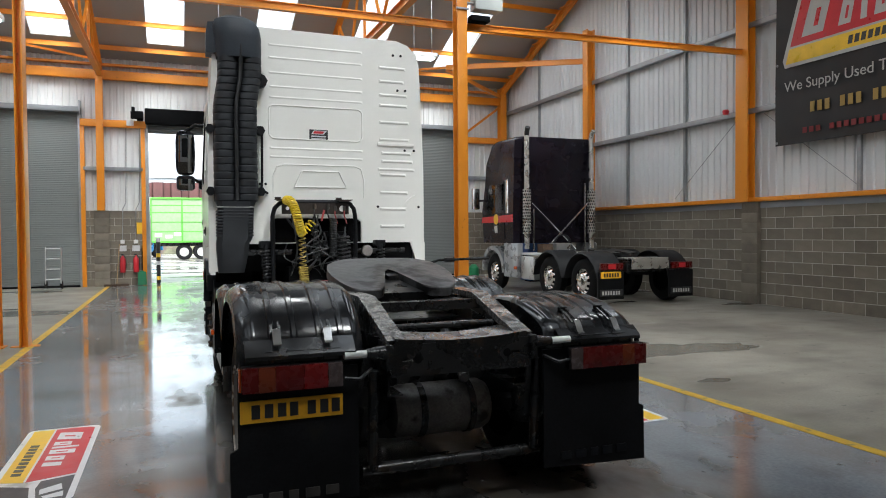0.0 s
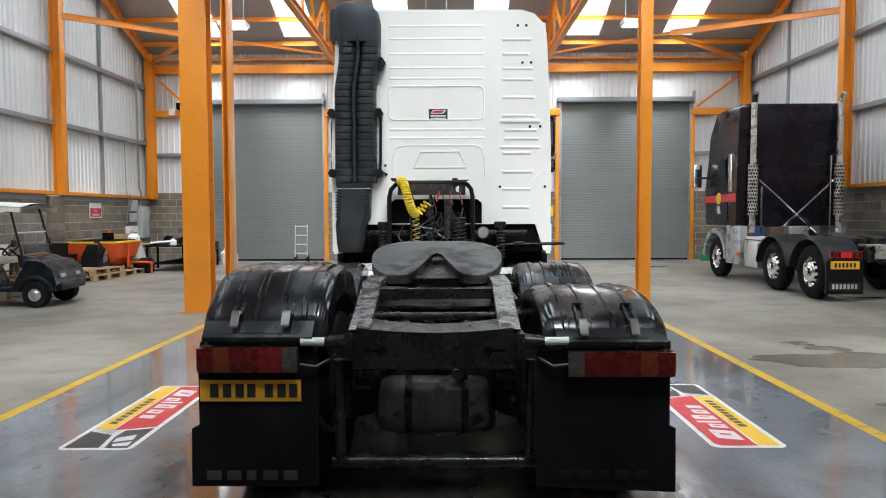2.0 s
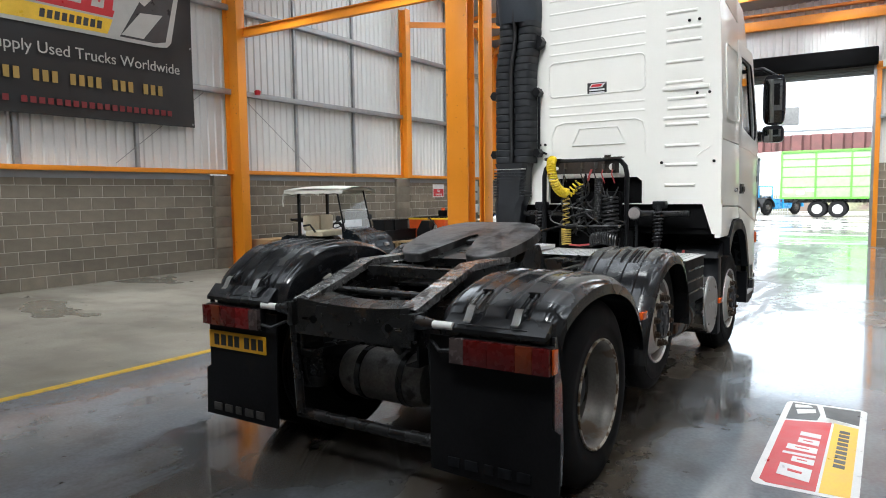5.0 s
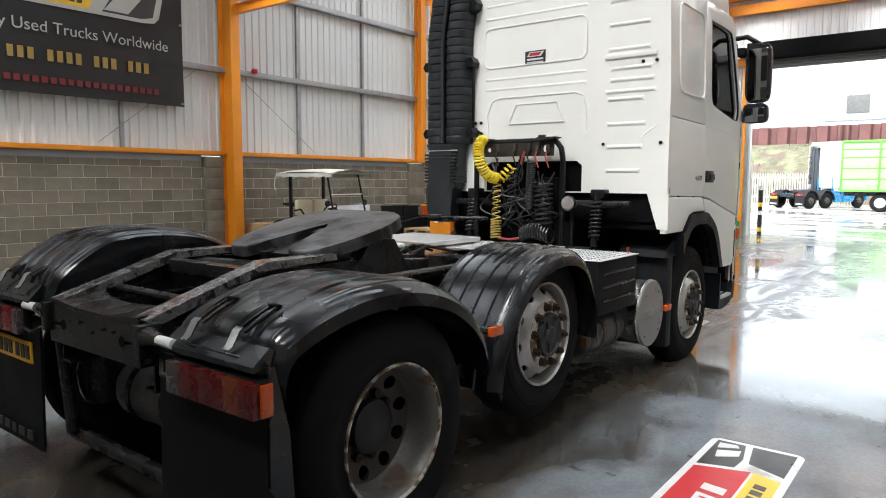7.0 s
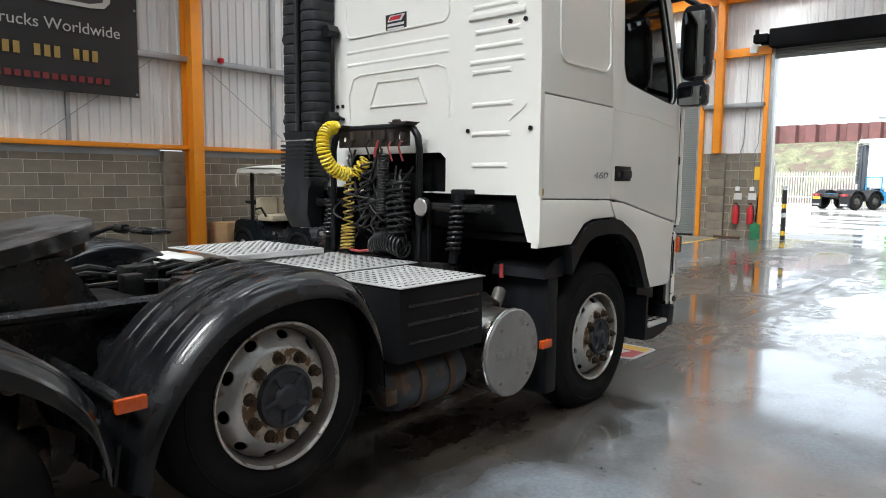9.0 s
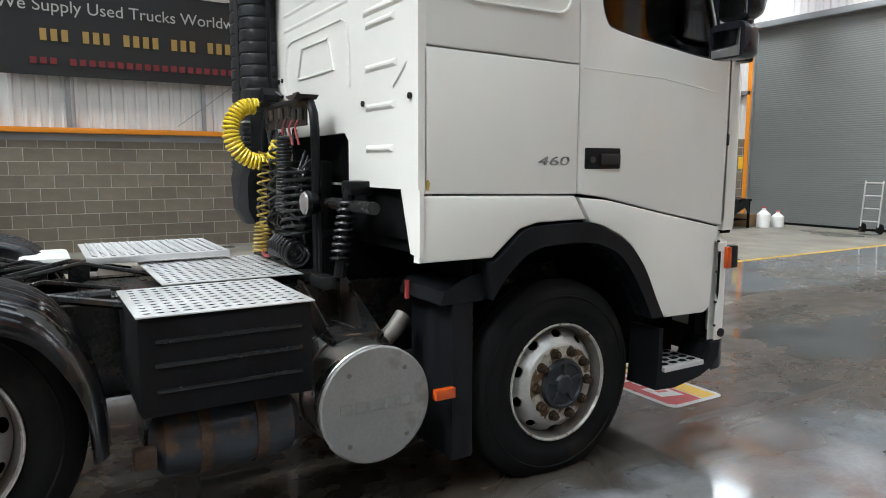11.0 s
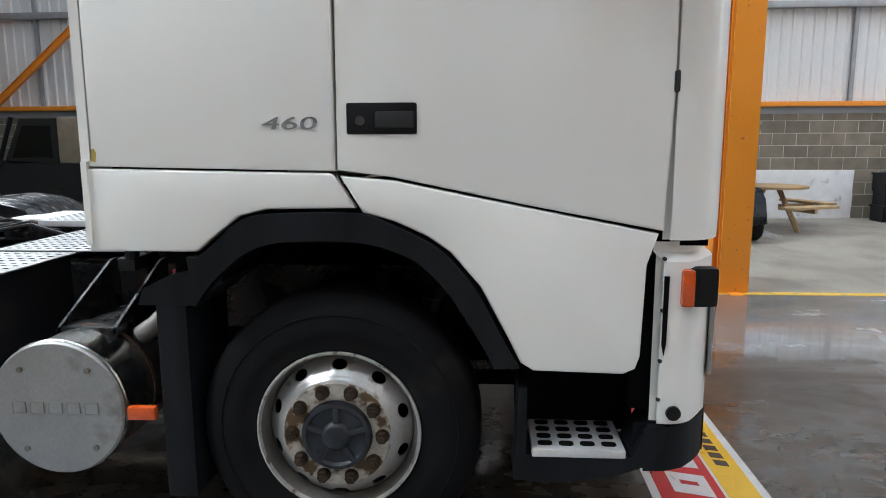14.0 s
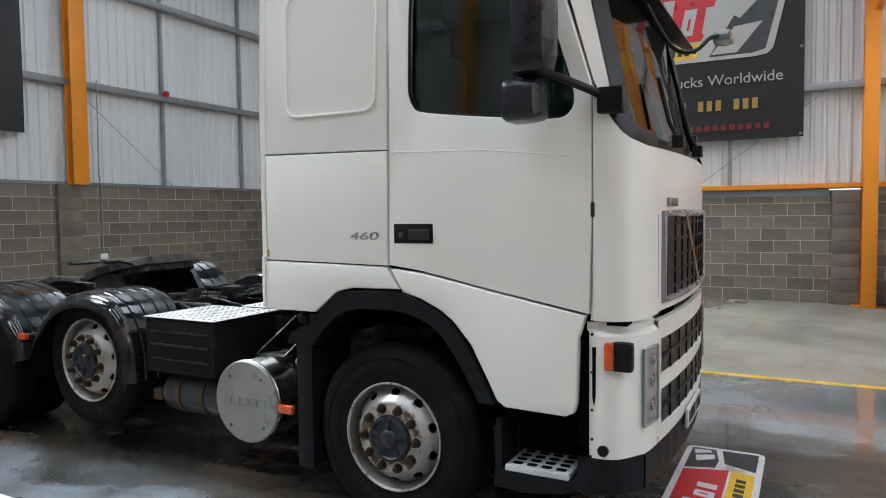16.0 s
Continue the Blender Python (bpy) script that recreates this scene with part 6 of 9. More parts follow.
    g = Geo().ring_loft([[(tx(s * (x + 0.004)), y + 0.004, z) for x, y in lp] for z in (0.71, 1.08)], False)
    hl = part("headlamp", g, M_CLEAR, truck, "clear headlamp unit")
    for z in (0.80, 0.92, 1.02):
        part("reflector", Geo().lathe([(0.0, 0.001), (0.0, 0.026), (0.016, 0.036), (0.018, 0.03), (0.006, 0.001)], (tx(s * 0.905), 9.668, z), "y", 18), M_CHROME, hl)
    g = Geo()
    ring = [(tx(s * (x + 0.006)), y + 0.006, 0.71) for x, y in lp] + [(tx(s * (x + 0.006)), y + 0.006, 1.08) for x, y in reversed(lp)]
    g.tube(ring + ring[:2], 0.009, 6)
    part("headlamp_frame", g, M_GREYT, hl)
    ind = part("indicator_body", Geo().box(*sorted((tx(s * 1.09), tx(s * 1.15))), 9.535, 9.635, 0.99, 1.13, 0.02), M_BLACK, truck)
    part("lens", Geo().box(*sorted((tx(s * 1.12), tx(s * 1.168))), 9.506, 9.55, 0.995, 1.125, 0.012), M_AMBER, ind, "orange indicator lens")
    part("tow_cap", Geo().cyl((tx(s * 1.14), 9.50, 0.612), (tx(s * 1.158), 9.50, 0.612), 0.026, 16), M_BLACK, truck)
    part("bumper_slot", Geo().plate([(9.449, 1.10), (9.466, 1.10), (9.464, 0.86), (9.457, 0.82), (9.449, 0.86)], *sorted((tx(s * 1.14), tx(s * 1.1515))), "x"), M_DARK, truck)
    for z in (0.66, 0.80, 0.98, 1.16):
        part("screw", Geo().cyl((tx(s * 1.14), 9.447, z), (tx(s * 1.1505), 9.447, z), 0.007, 8), M_INK, truck)
    part("hinge_cap", Geo().box(*sorted((tx(s * 1.15), tx(s * 1.172))), 9.445, 9.465, 1.71, 1.78, 0.008), M_INK, truck)
    # mirrors
    out = 0.20

    def shell(y0, y1, z0, z1, hw, ribs):
        """Mirror housing with rounded corners and a bowed, ribbed front."""
        g = Geo()
        n = 28
        rows = []
        for y, k in ((y0, 0.97), (y0 + 0.012, 1.0), (y0 + (y1 - y0) * 0.55, 0.97), (y0 + (y1 - y0) * 0.85, 0.82), (y1, 0.45)):
            row = []
            for i in range(n):
                a = 2 * math.pi * i / n
                c, q = math.cos(a), math.sin(a)
                u = math.copysign(abs(c) ** 0.42, c) * hw * k
                w = math.copysign(abs(q) ** 0.42, q) * (z1 - z0) / 2 * (0.5 + 0.5 * k)
                row.append((tx(s * (1.165 + out)) + u, y + (0.004 * math.cos(u * 300) if ribs and y > y0 + 0.02 else 0.0), (z0 + z1) / 2 + w))
            rows.append(row)
        return g.ring_loft(rows)

    big = part("mirror", shell(9.18, 9.34, 2.335, 2.89, 0.115, False), M_MIRSH, truck, "black door mirror housing")
    part("mirror_glass", Geo().box(tx(s * (1.165 + out)) - 0.085, tx(s * (1.165 + out)) + 0.085, 9.172, 9.18, 2.36, 2.84, 0.003), M_MIRROR, big)
    small = part("mirror", shell(9.135, 9.295, 2.14, 2.325, 0.11, True), M_MIRSH, truck, "black wide-angle mirror housing")
    part("mirror_glass", Geo().box(tx(s * (1.165 + out)) - 0.085, tx(s * (1.165 + out)) + 0.085, 9.127, 9.135, 2.15, 2.285, 0.003), M_MIRROR, small)
    part("mirror_arm", Geo().tube([(tx(s * 1.13), 9.50, 2.26), (tx(s * 1.22), 9.47, 2.28), (tx(s * 1.33), 9.36, 2.33), (tx(s * 1.40), 9.27, 2.36)], 0.02, 10), M_BLACK, truck)
    part("mirror_arm", Geo().tube([(tx(s * 1.08), 9.24, 2.96), (tx(s * 1.24), 9.25, 2.97), (tx(s * 1.40), 9.25, 2.86)], 0.024, 8), M_BLACK, truck)
    part("mirror_bracket", Geo().box(*sorted((tx(s * 1.12), tx(s * 1.20))), 9.48, 9.60, 2.18, 2.30, 0.015), M_BLACK, truck)
text("badge", "460", M_GREYT, Matrix.Translation((tx(1.167), 8.175, 1.615)) @ pose(0, 0, 0, 90, 0, 90) @ Matrix.Diagonal((2.15, 1, 1, 1)), 0.060, truck, 1.0, 0.12, 0.0)

# front
def curve_panel(name, z0, z1, off, mat, n=9, hw=0.98, label="", thick=0.03):
    g = Geo()
    xs = [-hw + 2 * hw * i / n for i in range(n + 1)]
    def yy(x):
        return 9.727 - 0.066 * (x / 0.985) ** 2 + off
    for d in (0, -thick):
        g.ring_loft([[(tx(x), yy(x) + d, z) for x in xs] for z in (z0, z1)], False)
    for z in (z0, z1):
        g.ring_loft([[(tx(x), yy(x), z) for x in xs], [(tx(x), yy(x) - thick, z) for x in xs]], False)
    return part(name, g, mat, truck, label)


curve_panel("front_panel", 1.235, 2.045, 0.0, M_WHITEP, hw=0.795, label="white front panel with a dark grille")
gr = curve_panel("grille", 1.29, 1.72, 0.003, M_INK, hw=0.72)
for i in range(5):
    curve_panel("grille_bar", 1.335 + i * 0.082, 1.353 + i * 0.082, 0.010, M_GREYPL, hw=0.70)
for k in range(9):
    x = -0.66 + k * 0.165
    part("grille_bar", Geo().box(tx(x) - 0.008, tx(x) + 0.008, 9.64, 9.738 - 0.066 * (x / 0.985) ** 2, 1.30, 1.71), M_GREYPL, truck)
part("grille_bar", Geo().cyl((tx(-0.25), 9.732, 1.30), (tx(0.25), 9.732, 1.71), 0.012, 8), M_CHROME, truck)
for k in range(5):
    part("badge_bar", Geo().box(tx(0.62 - k * 0.052), tx(0.655 - k * 0.052), 9.677, 9.717, 1.76, 1.805, 0.004), M_GREYT, truck)
g = Geo()
loop = [(tx(x), 9.73 - 0.066 * (x / 0.985) ** 2, z) for x, z in [(-0.73, 1.285), (-0.35, 1.285), (0.0, 1.285), (0.35, 1.285), (0.73, 1.285), (0.73, 1.725), (0.35, 1.725), (0.0, 1.725), (-0.35, 1.725), (-0.73, 1.725)]]
g.tube(loop + loop[:2], 0.022, 6)
part("grille_frame", g, M_GREYT, truck)
curve_panel("bumper", 0.57, 1.19, 0.0, M_WHITEP, hw=0.795)
for z0, z1 in ((0.66, 0.83), (0.92, 1.09)):
    curve_panel("bumper_grille", z0, z1, 0.003, M_BLACK, hw=0.74)
    for k in range(7):
        x = -0.62 + k * 0.2
        part("grille_bar", Geo().box(tx(x) - 0.012, tx(x) + 0.012, 9.617, 9.736 - 0.066 * (x / 0.985) ** 2, z0, z1), M_GREYPL, truck)
    curve_panel("grille_bar", (z0 + z1) / 2 - 0.01, (z0 + z1) / 2 + 0.01, 0.009, M_GREYPL, hw=0.72)
curve_panel("valance", 0.40, 0.57, 0.0, M_GREYPL)
for s in (-1, 1):
    plan = [(1.165, 9.40), (1.16, 9.48), (1.13, 9.545), (1.08, 9.592), (1.03, 9.63), (0.985, 9.655)]
    g = Geo().ring_loft([[(tx(s * x), y, z) for x, y in plan] for z in (0.40, 0.47, 0.565)], False)
    g.ring_loft([[(tx(s * (x - 0.04)), y - 0.03, z) for x, y in plan] for z in (0.40, 0.565)], False)
    part("valance_corner", g, M_GREYPL, truck)
fp = part("number_plate", Geo().box(tx(-0.26), tx(0.26), 9.737, 9.752, 0.50, 0.61, 0.004), M_LOGOW, truck, "white front number plate")
for k, u in enumerate((0.05, 0.115, 0.18, 0.24, 0.33, 0.395, 0.455)):
    part("bar", Geo().box(tx(0.26 - u - 0.042), tx(0.26 - u), 9.752, 9.755, 0.52, 0.59), M_INK, fp)
g = Geo()
xs = [-1.08 + 2.16 * i / 10 for i in range(11)]
g.ring_loft([[(tx(x), 9.687 - 0.11 * (x / 1.08) ** 2, 2.08) for x in xs], [(tx(x * 0.95), 9.537 - 0.10 * (x / 1.08) ** 2, 2.58) for x in xs], [(tx(x * 0.9), 9.48 - 0.09 * (x / 1.08) ** 2, 3.06) for x in xs]], False)
part("windscreen", g, M_GLASS, truck)
curve_panel("scuttle", 2.04, 2.10, -0.03, M_BLACK, hw=1.0)
for x in (0.55, -0.15):
    part("wiper", Geo().tube([(tx(x), 9.747, 2.09), (tx(x - 0.03), 9.687, 2.2), (tx(x - 0.1), 9.617, 2.45)], 0.012, 6).box(tx(x) - 0.03, tx(x) + 0.03, 9.707, 9.767, 2.06, 2.13, 0.008), M_BLACK, truck)
km = part("kerb_mirror", Geo().tube(eased([(2.90, 9.60, 2.78), (2.90, 9.72, 2.56), (2.86, 9.82, 2.53), (2.80, 9.89, 2.60), (2.74, 9.93, 2.62)]), 0.011, 8), M_BLACK, truck, "kerb mirror on a bent black arm")
part("mirror_head", Geo().box(2.60, 2.76, 9.89, 9.99, 2.59, 2.65, 0.028), M_GREYT, km, "pale grey mirror head")

# ------------- behind the cab -------------
# ribbed air intake stack: two corrugated ducts side by side under a hood
stack = part("air_intake", Geo().ring_loft([[(tx(a), 7.43 - d, z), (tx(a + 0.05), 7.43 - d - 0.04, z), (tx(b - 0.05), 7.43 - d - 0.04, z), (tx(b), 7.43 - d, z), (tx(b), 7.40, z), (tx(a), 7.40, z)] for z, a, b, d in
              [(1.20, -1.09, -0.84, 0.12), (1.30, -1.10, -0.82, 0.17), (1.50, -1.11, -0.79, 0.18), (1.55, -1.10, -0.76, 0.17), (1.86, -1.09, -0.74, 0.16), (1.93, -1.11, -0.72, 0.17)]]), M_STACK, truck, "black corrugated air intake stack")
for i in range(9):
    z = 1.57 + i * 0.031
    part("bellows_rib", Geo().box(tx(-1.108), tx(-0.748), 7.225, 7.42, z, z + 0.02, 0.009), M_STACK, stack)
part("clamp_band", Geo().box(tx(-1.106), tx(-0.742), 7.228, 7.42, 1.862, 1.874, 0.004), M_RIML, stack, "bright clamp band")


def duct_x(z):
    """Middle of the pair of ducts, which bends inwards near the top."""
    u = max(0.0, min(1.0, (z - 2.85) / 0.42))
    return -0.905 + 0.05 * u * u * (3 - 2 * u)


for side in (-1, 1):
    rings = []
    for i in range(20):
        z0 = 1.93 + i * 0.0735
        for dz, k in ((0.0, 0.955), (0.008, 1.0), (0.034, 1.008), (0.064, 1.0)):
            z = z0 + dz
            half = 0.106 * k * (1.06 if 2.0 < z < 2.08 else 1.0)
            xc = duct_x(z) + side * 0.109
            rings.append([(tx(xc + half * math.cos(radians(a))), 7.43 - (0.20 * k) * math.sin(radians(a)) ** 0.42, z) for a in range(0, 181, 15)])
    part("corrugated_duct", Geo().ring_loft(rings), M_STACK, stack, smooth=30)
for z in (2.03, 2.66):
    for x in (-1.155, -0.655):
        part("stack_lug", Geo().plate([(tx(x - 0.045), z), (tx(x - 0.02), z - 0.04), (tx(x + 0.02), z - 0.04), (tx(x + 0.045), z), (tx(x + 0.02), z + 0.045), (tx(x - 0.02), z + 0.045)], 7.32, 7.42, "y"), M_BLACK, stack)
part("stack_lug", Geo().plate([(tx(-0.66), 3.10), (tx(-0.60), 3.13), (tx(-0.58), 3.18), (tx(-0.61), 3.23), (tx(-0.66), 3.25)], 7.32, 7.42, "y"), M_BLACK, stack)
hood = [(3.38, -1.08, -0.64, 0.195), (3.42, -1.085, -0.635, 0.205), (3.60, -1.10, -0.635, 0.225), (3.70, -1.12, -0.655, 0.225), (3.76, -1.10, -0.70, 0.20), (3.80, -1.02, -0.78, 0.13)]
hg = Geo()
hg.ring_loft([[(tx((a + b) / 2 + (b - a) / 2 * math.cos(radians(q))), 7.43 - (d + 0.03) * math.sin(radians(q)) ** 0.6, z) for q in range(0, 181, 12)] for z, a, b, d in hood])
part("stack_hood", hg, M_HOOD, stack, "dark blue-grey plastic hood")
part("hood_wrap", Geo().ring_loft([[(tx(-1.175), 7.42, z), (tx(-1.08), 7.36, z), (tx(-1.08), 7.62, z), (tx(-1.175), 7.62, z)] for z in (3.44, 3.48, 3.66)] + [[(tx(-1.16), 7.40, 3.75), (tx(-1.06), 7.36, 3.75), (tx(-1.06), 7.60, 3.75), (tx(-1.16), 7.60, 3.75)]]), M_HOOD, stack)
part("stack_seam", Geo().tube(eased([(tx(duct_x(z)), 7.245, z) for z in (1.94, 2.4, 2.85, 3.0, 3.15, 3.3)] + [(tx(-0.855), 7.21, 3.42), (tx(-0.855), 7.205, 3.56), (tx(-0.89), 7.215, 3.66)]), 0.019, 8), M_INK, stack)
part("grab_rail", Geo().tube([(tx(-0.69), 7.43, 2.71), (tx(-0.655), 7.38, 2.705), (tx(-0.64), 7.37, 2.66), (tx(-0.645), 7.37, 2.15), (tx(-0.65), 7.38, 2.06), (tx(-0.68), 7.43, 2.02)], 0.014, 8).tube([(tx(-0.65), 7.39, 2.06), (tx(-0.58), 7.43, 2.02)], 0.012, 6), M_BLACK, truck)

# hoop frame for the air lines
hoop = [(-0.55, 1.02), (-0.55, 1.78), (-0.53, 1.86), (-0.48, 1.91), (-0.40, 1.93), (0.20, 1.93), (0.27, 1.91), (0.31, 1.86), (0.325, 1.78), (0.325, 1.02)]
part("hose_frame", Geo().tube([(tx(x), 7.3, z) for x, z in hoop], 0.024, 10), M_BLACK, truck, "bent black tube frame holding the air lines")
g = Geo().plate([(tx(-0.46), 1.80), (tx(0.25), 1.80), (tx(0.25), 1.915), (tx(-0.46), 1.915)], 7.28, 7.29, "y", [[(tx(-0.40 + 0.02 * math.cos(a)), 1.86 + 0.02 * math.sin(a)) for a in [k * math.pi / 4 for k in range(8)]], [(tx(0.18 + 0.035 * math.cos(a)), 1.86 + 0.035 * math.sin(a)) for a in [k * math.pi / 4 for k in range(8)]]])
part("frame_plate", g, M_DRUST, truck)
for x in (-0.44, 0.20):
    part("frame_bracket", Geo().plate([(tx(x - 0.09), 1.955), (tx(x + 0.09), 1.955), (tx(x + 0.05), 1.935), (tx(x - 0.05), 1.935)], 7.22, 7.34, "y").cyl((tx(x - 0.09), 7.27, 1.965), (tx(x - 0.03), 7.27, 1.965), 0.012, 8), M_DRUST, truck)
# dark sheet standing in for the shade inside the rear-wall opening
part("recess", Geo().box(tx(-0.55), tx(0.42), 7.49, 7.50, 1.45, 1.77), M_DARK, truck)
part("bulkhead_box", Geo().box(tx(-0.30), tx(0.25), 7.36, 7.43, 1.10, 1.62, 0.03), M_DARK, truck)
part("frame_foot", Geo().box(tx(-0.6), tx(0.6), 7.22, 7.3, 0.99, 1.05, 0.01), M_FRAME, truck)


def coil(p, q, r, turns, wire, mat, name, sag=(0, 0, 0), grow=0.0):
    p, q = Vector(p), Vector(q)
    d = (q - p).normalized()
    u = d.orthogonal().normalized()
    w = d.cross(u)
    pts = []
    n = turns * 10
    for i in range(n + 1):
        t = i / n
        a = 2 * math.pi * turns * t
        c = p.lerp(q, t) + Vector(sag) * (4 * t * (1 - t))
        rr = r + grow * math.sin(t * math.pi)
        pts.append(c + (u * math.cos(a) + w * math.sin(a)) * rr)
    return part(name, Geo().tube(pts, wire, 6), mat, truck)


def coil_path(path, r, turns, wire, mat, name):
    """Helix round a bent centre line."""
    path = [Vector(p) for p in path]
    pts, n = [], turns * 10
    for i in range(n + 1):
        t = i / n * (len(path) - 1)
        k = min(int(t), len(path) - 2)
        c = path[k].lerp(path[k + 1], t - k)
        d = (path[k + 1] - path[k]).normalized()
        u = Vector((1, 0, 0))
        w = d.cross(u).normalized()
        a = 2 * math.pi * i / 10
        pts.append(c + (u * math.cos(a) + w * math.sin(a)) * r)
    return part(name, Geo().tube(pts, wire, 6), mat, truck)


ARCP = [(tx(-0.42 + 0.16 * k / 17), 7.19 + 0.15 * math.cos(radians(a)), 1.775 + 0.165 * math.sin(radians(a))) for k, a in enumerate(range(80, 284, 12))]
coil_path(ARCP, 0.042, 24, 0.0095, M_HOSEY, "yellow_air_line")
coil((tx(-0.26), 7.25, 1.60), (tx(-0.14), 7.26, 1.72), 0.04, 4, 0.0085, M_HOSEY, "yellow_air_line")
coil((tx(-0.27), 7.21, 1.67), (tx(-0.26), 7.19, 1.25), 0.034, 9, 0.006, M_HOSED, "dirty_air_line")
coil((tx(-0.26), 7.19, 1.25), (tx(-0.25), 7.17, 1.09), 0.046, 7, 0.0065, M_HOSED, "dirty_air_line")
coil((tx(0.07), 7.22, 1.75), (tx(0.06), 7.21, 1.35), 0.033, 22, 0.009, M_HOSEB, "black_air_line")
coil((tx(-0.13), 7.24, 1.72), (tx(-0.12), 7.22, 1.30), 0.036, 7, 0.008, M_HOSEB, "black_air_line")
coil((tx(0.0), 7.2, 1.13), (tx(0.27), 7.22, 1.12), 0.062, 12, 0.010, M_HOSEB, "black_air_line", (0, -0.03, 0.04))
coil((tx(0.17), 7.26, 1.58), (tx(0.19), 7.24, 1.22), 0.075, 9, 0.010, M_HOSEB, "black_air_line")
part("red_air_line", Geo().tube([(tx(-0.22), 7.17, 1.09), (tx(-0.1), 7.15, 1.085), (tx(0.0), 7.17, 1.10), (tx(0.02), 7.19, 1.14)], 0.01, 6), M_HOSER, truck)
for x, z0 in ((-0.30, 1.88), (-0.12, 1.88), (0.02, 1.88), (0.10, 1.86), (0.20, 1.86)):
    part("hose_drop", Geo().tube([(tx(x), 7.27, z0), (tx(x - 0.01), 7.24, z0 - 0.07), (tx(x + 0.02), 7.25, z0 - 0.16)], 0.0065, 6), M_HOSER if x > 0.05 else M_HOSEB, truck)
    part("connector", Geo().cyl((tx(x), 7.27, z0 - 0.03), (tx(x), 7.27, z0 + 0.03), 0.018, 8), M_RIMIN, truck)
for i, (a, b) in enumerate((((-0.4, 1.75), (-0.2, 1.3)), ((0.12, 1.6), (0.24, 1.15)), ((-0.05, 1.5), (-0.3, 1.12)))):
    part("cable", Geo().tube([(tx(a[0]), 7.32, a[1]), (tx((a[0] + b[0]) / 2 + 0.06), 7.24, (a[1] + b[1]) / 2), (tx(b[0]), 7.27, b[1])], 0.011, 6), M_HOSEB, truck)
random.seed(11)
for i in range(16):
    a, b = random.uniform(-0.42, 0.25), random.uniform(-0.4, 0.25)
    z0, z1 = random.uniform(1.45, 1.8), random.uniform(1.08, 1.3)
    part("cable", Geo().tube(eased([(tx(a), 7.34, z0), (tx(a + random.uniform(-0.08, 0.08)), random.uniform(7.2, 7.3), z0 * 0.6 + z1 * 0.4), (tx(b + random.uniform(-0.08, 0.08)), random.uniform(7.19, 7.3), z0 * 0.3 + z1 * 0.7), (tx(b), 7.32, z1)], 6), random.choice((0.007, 0.009, 0.012)), 6), M_HOSEB, truck)
for i in range(7):
    part("hose_loop", Geo().tube([(tx(0.02 + 0.035 * i), 7.28 - 0.1 * math.sin(math.pi * k / 8), 1.10 + 0.13 * math.sin(math.pi * k / 8) * math.cos(k * 0.25) + 0.02 * k) for k in range(9)], 0.012, 6), M_HOSEB, truck)
for i in range(6):
    part("valve", Geo().box(tx(-0.12 + 0.05 * (i % 3)), tx(-0.08 + 0.05 * (i % 3)), 7.3, 7.37, 1.35 + 0.1 * (i // 3), 1.42 + 0.1 * (i // 3), 0.006), M_GREASE, truck)
part("clear_hose", Geo().tube([(tx(-0.02), 7.26, 1.84), (tx(-0.04), 7.25, 1.78), (tx(-0.05), 7.25, 1.73)], 0.011, 6), M_HOSER, truck)
work = part("work_lamp", Geo().lathe([(0.0, 0.001), (0.0, 0.06), (0.02, 0.066), (0.06, 0.05), (0.08, 0.02)], (tx(0.43), 7.20, 1.405), "y", 20), M_BLACK, truck, "round work lamp")
part("work_lamp_lens", Geo().lathe([(0.0, 0.001), (0.0, 0.058), (-0.008, 0.05), (-0.012, 0.001)], (tx(0.43), 7.198, 1.405), "y", 20), M_CLEAR, work)
part("work_lamp_stem", Geo().cyl((tx(0.43), 7.28, 1.36), (tx(0.43), 7.28, 1.0), 0.016, 8), M_BLACK, truck)
for s in (-1, 1):
    part("cab_damper", Geo().cyl((tx(s * 0.62), 7.3, 1.05), (tx(s * 0.62), 7.36, 1.48), 0.03, 10), M_BLACK, truck)
    coil((tx(s * 0.62), 7.3, 1.12), (tx(s * 0.62), 7.35, 1.42), 0.042, 9, 0.009, M_HOSEB, "cab_spring")
    part("cab_lock", Geo().box(tx(s * 0.62 + 0.0) - 0.06, tx(s * 0.62) + 0.06, 7.34, 7.46, 1.45, 1.52, 0.012), M_BLACK, truck)
    part("cab_cross_tube", Geo().cyl((tx(s * 0.35), 7.36, 1.40), (tx(s * 0.9), 7.36, 1.40), 0.03, 10), M_FRAME, truck)
    part("rear_wing_wall", Geo().box(*sorted((tx(s * 0.72), tx(s * 1.1))), 7.72, 7.76, 0.95, 1.25), M_DARK, truck)
    part("lower_corner", Geo().plate([(tx(s * 1.09), 1.21), (tx(s * 1.175), 1.20), (tx(s * 1.175), 1.49), (tx(s * 1.0), 1.49)], 7.442, 7.462, "y"), M_WHITEP, truck)


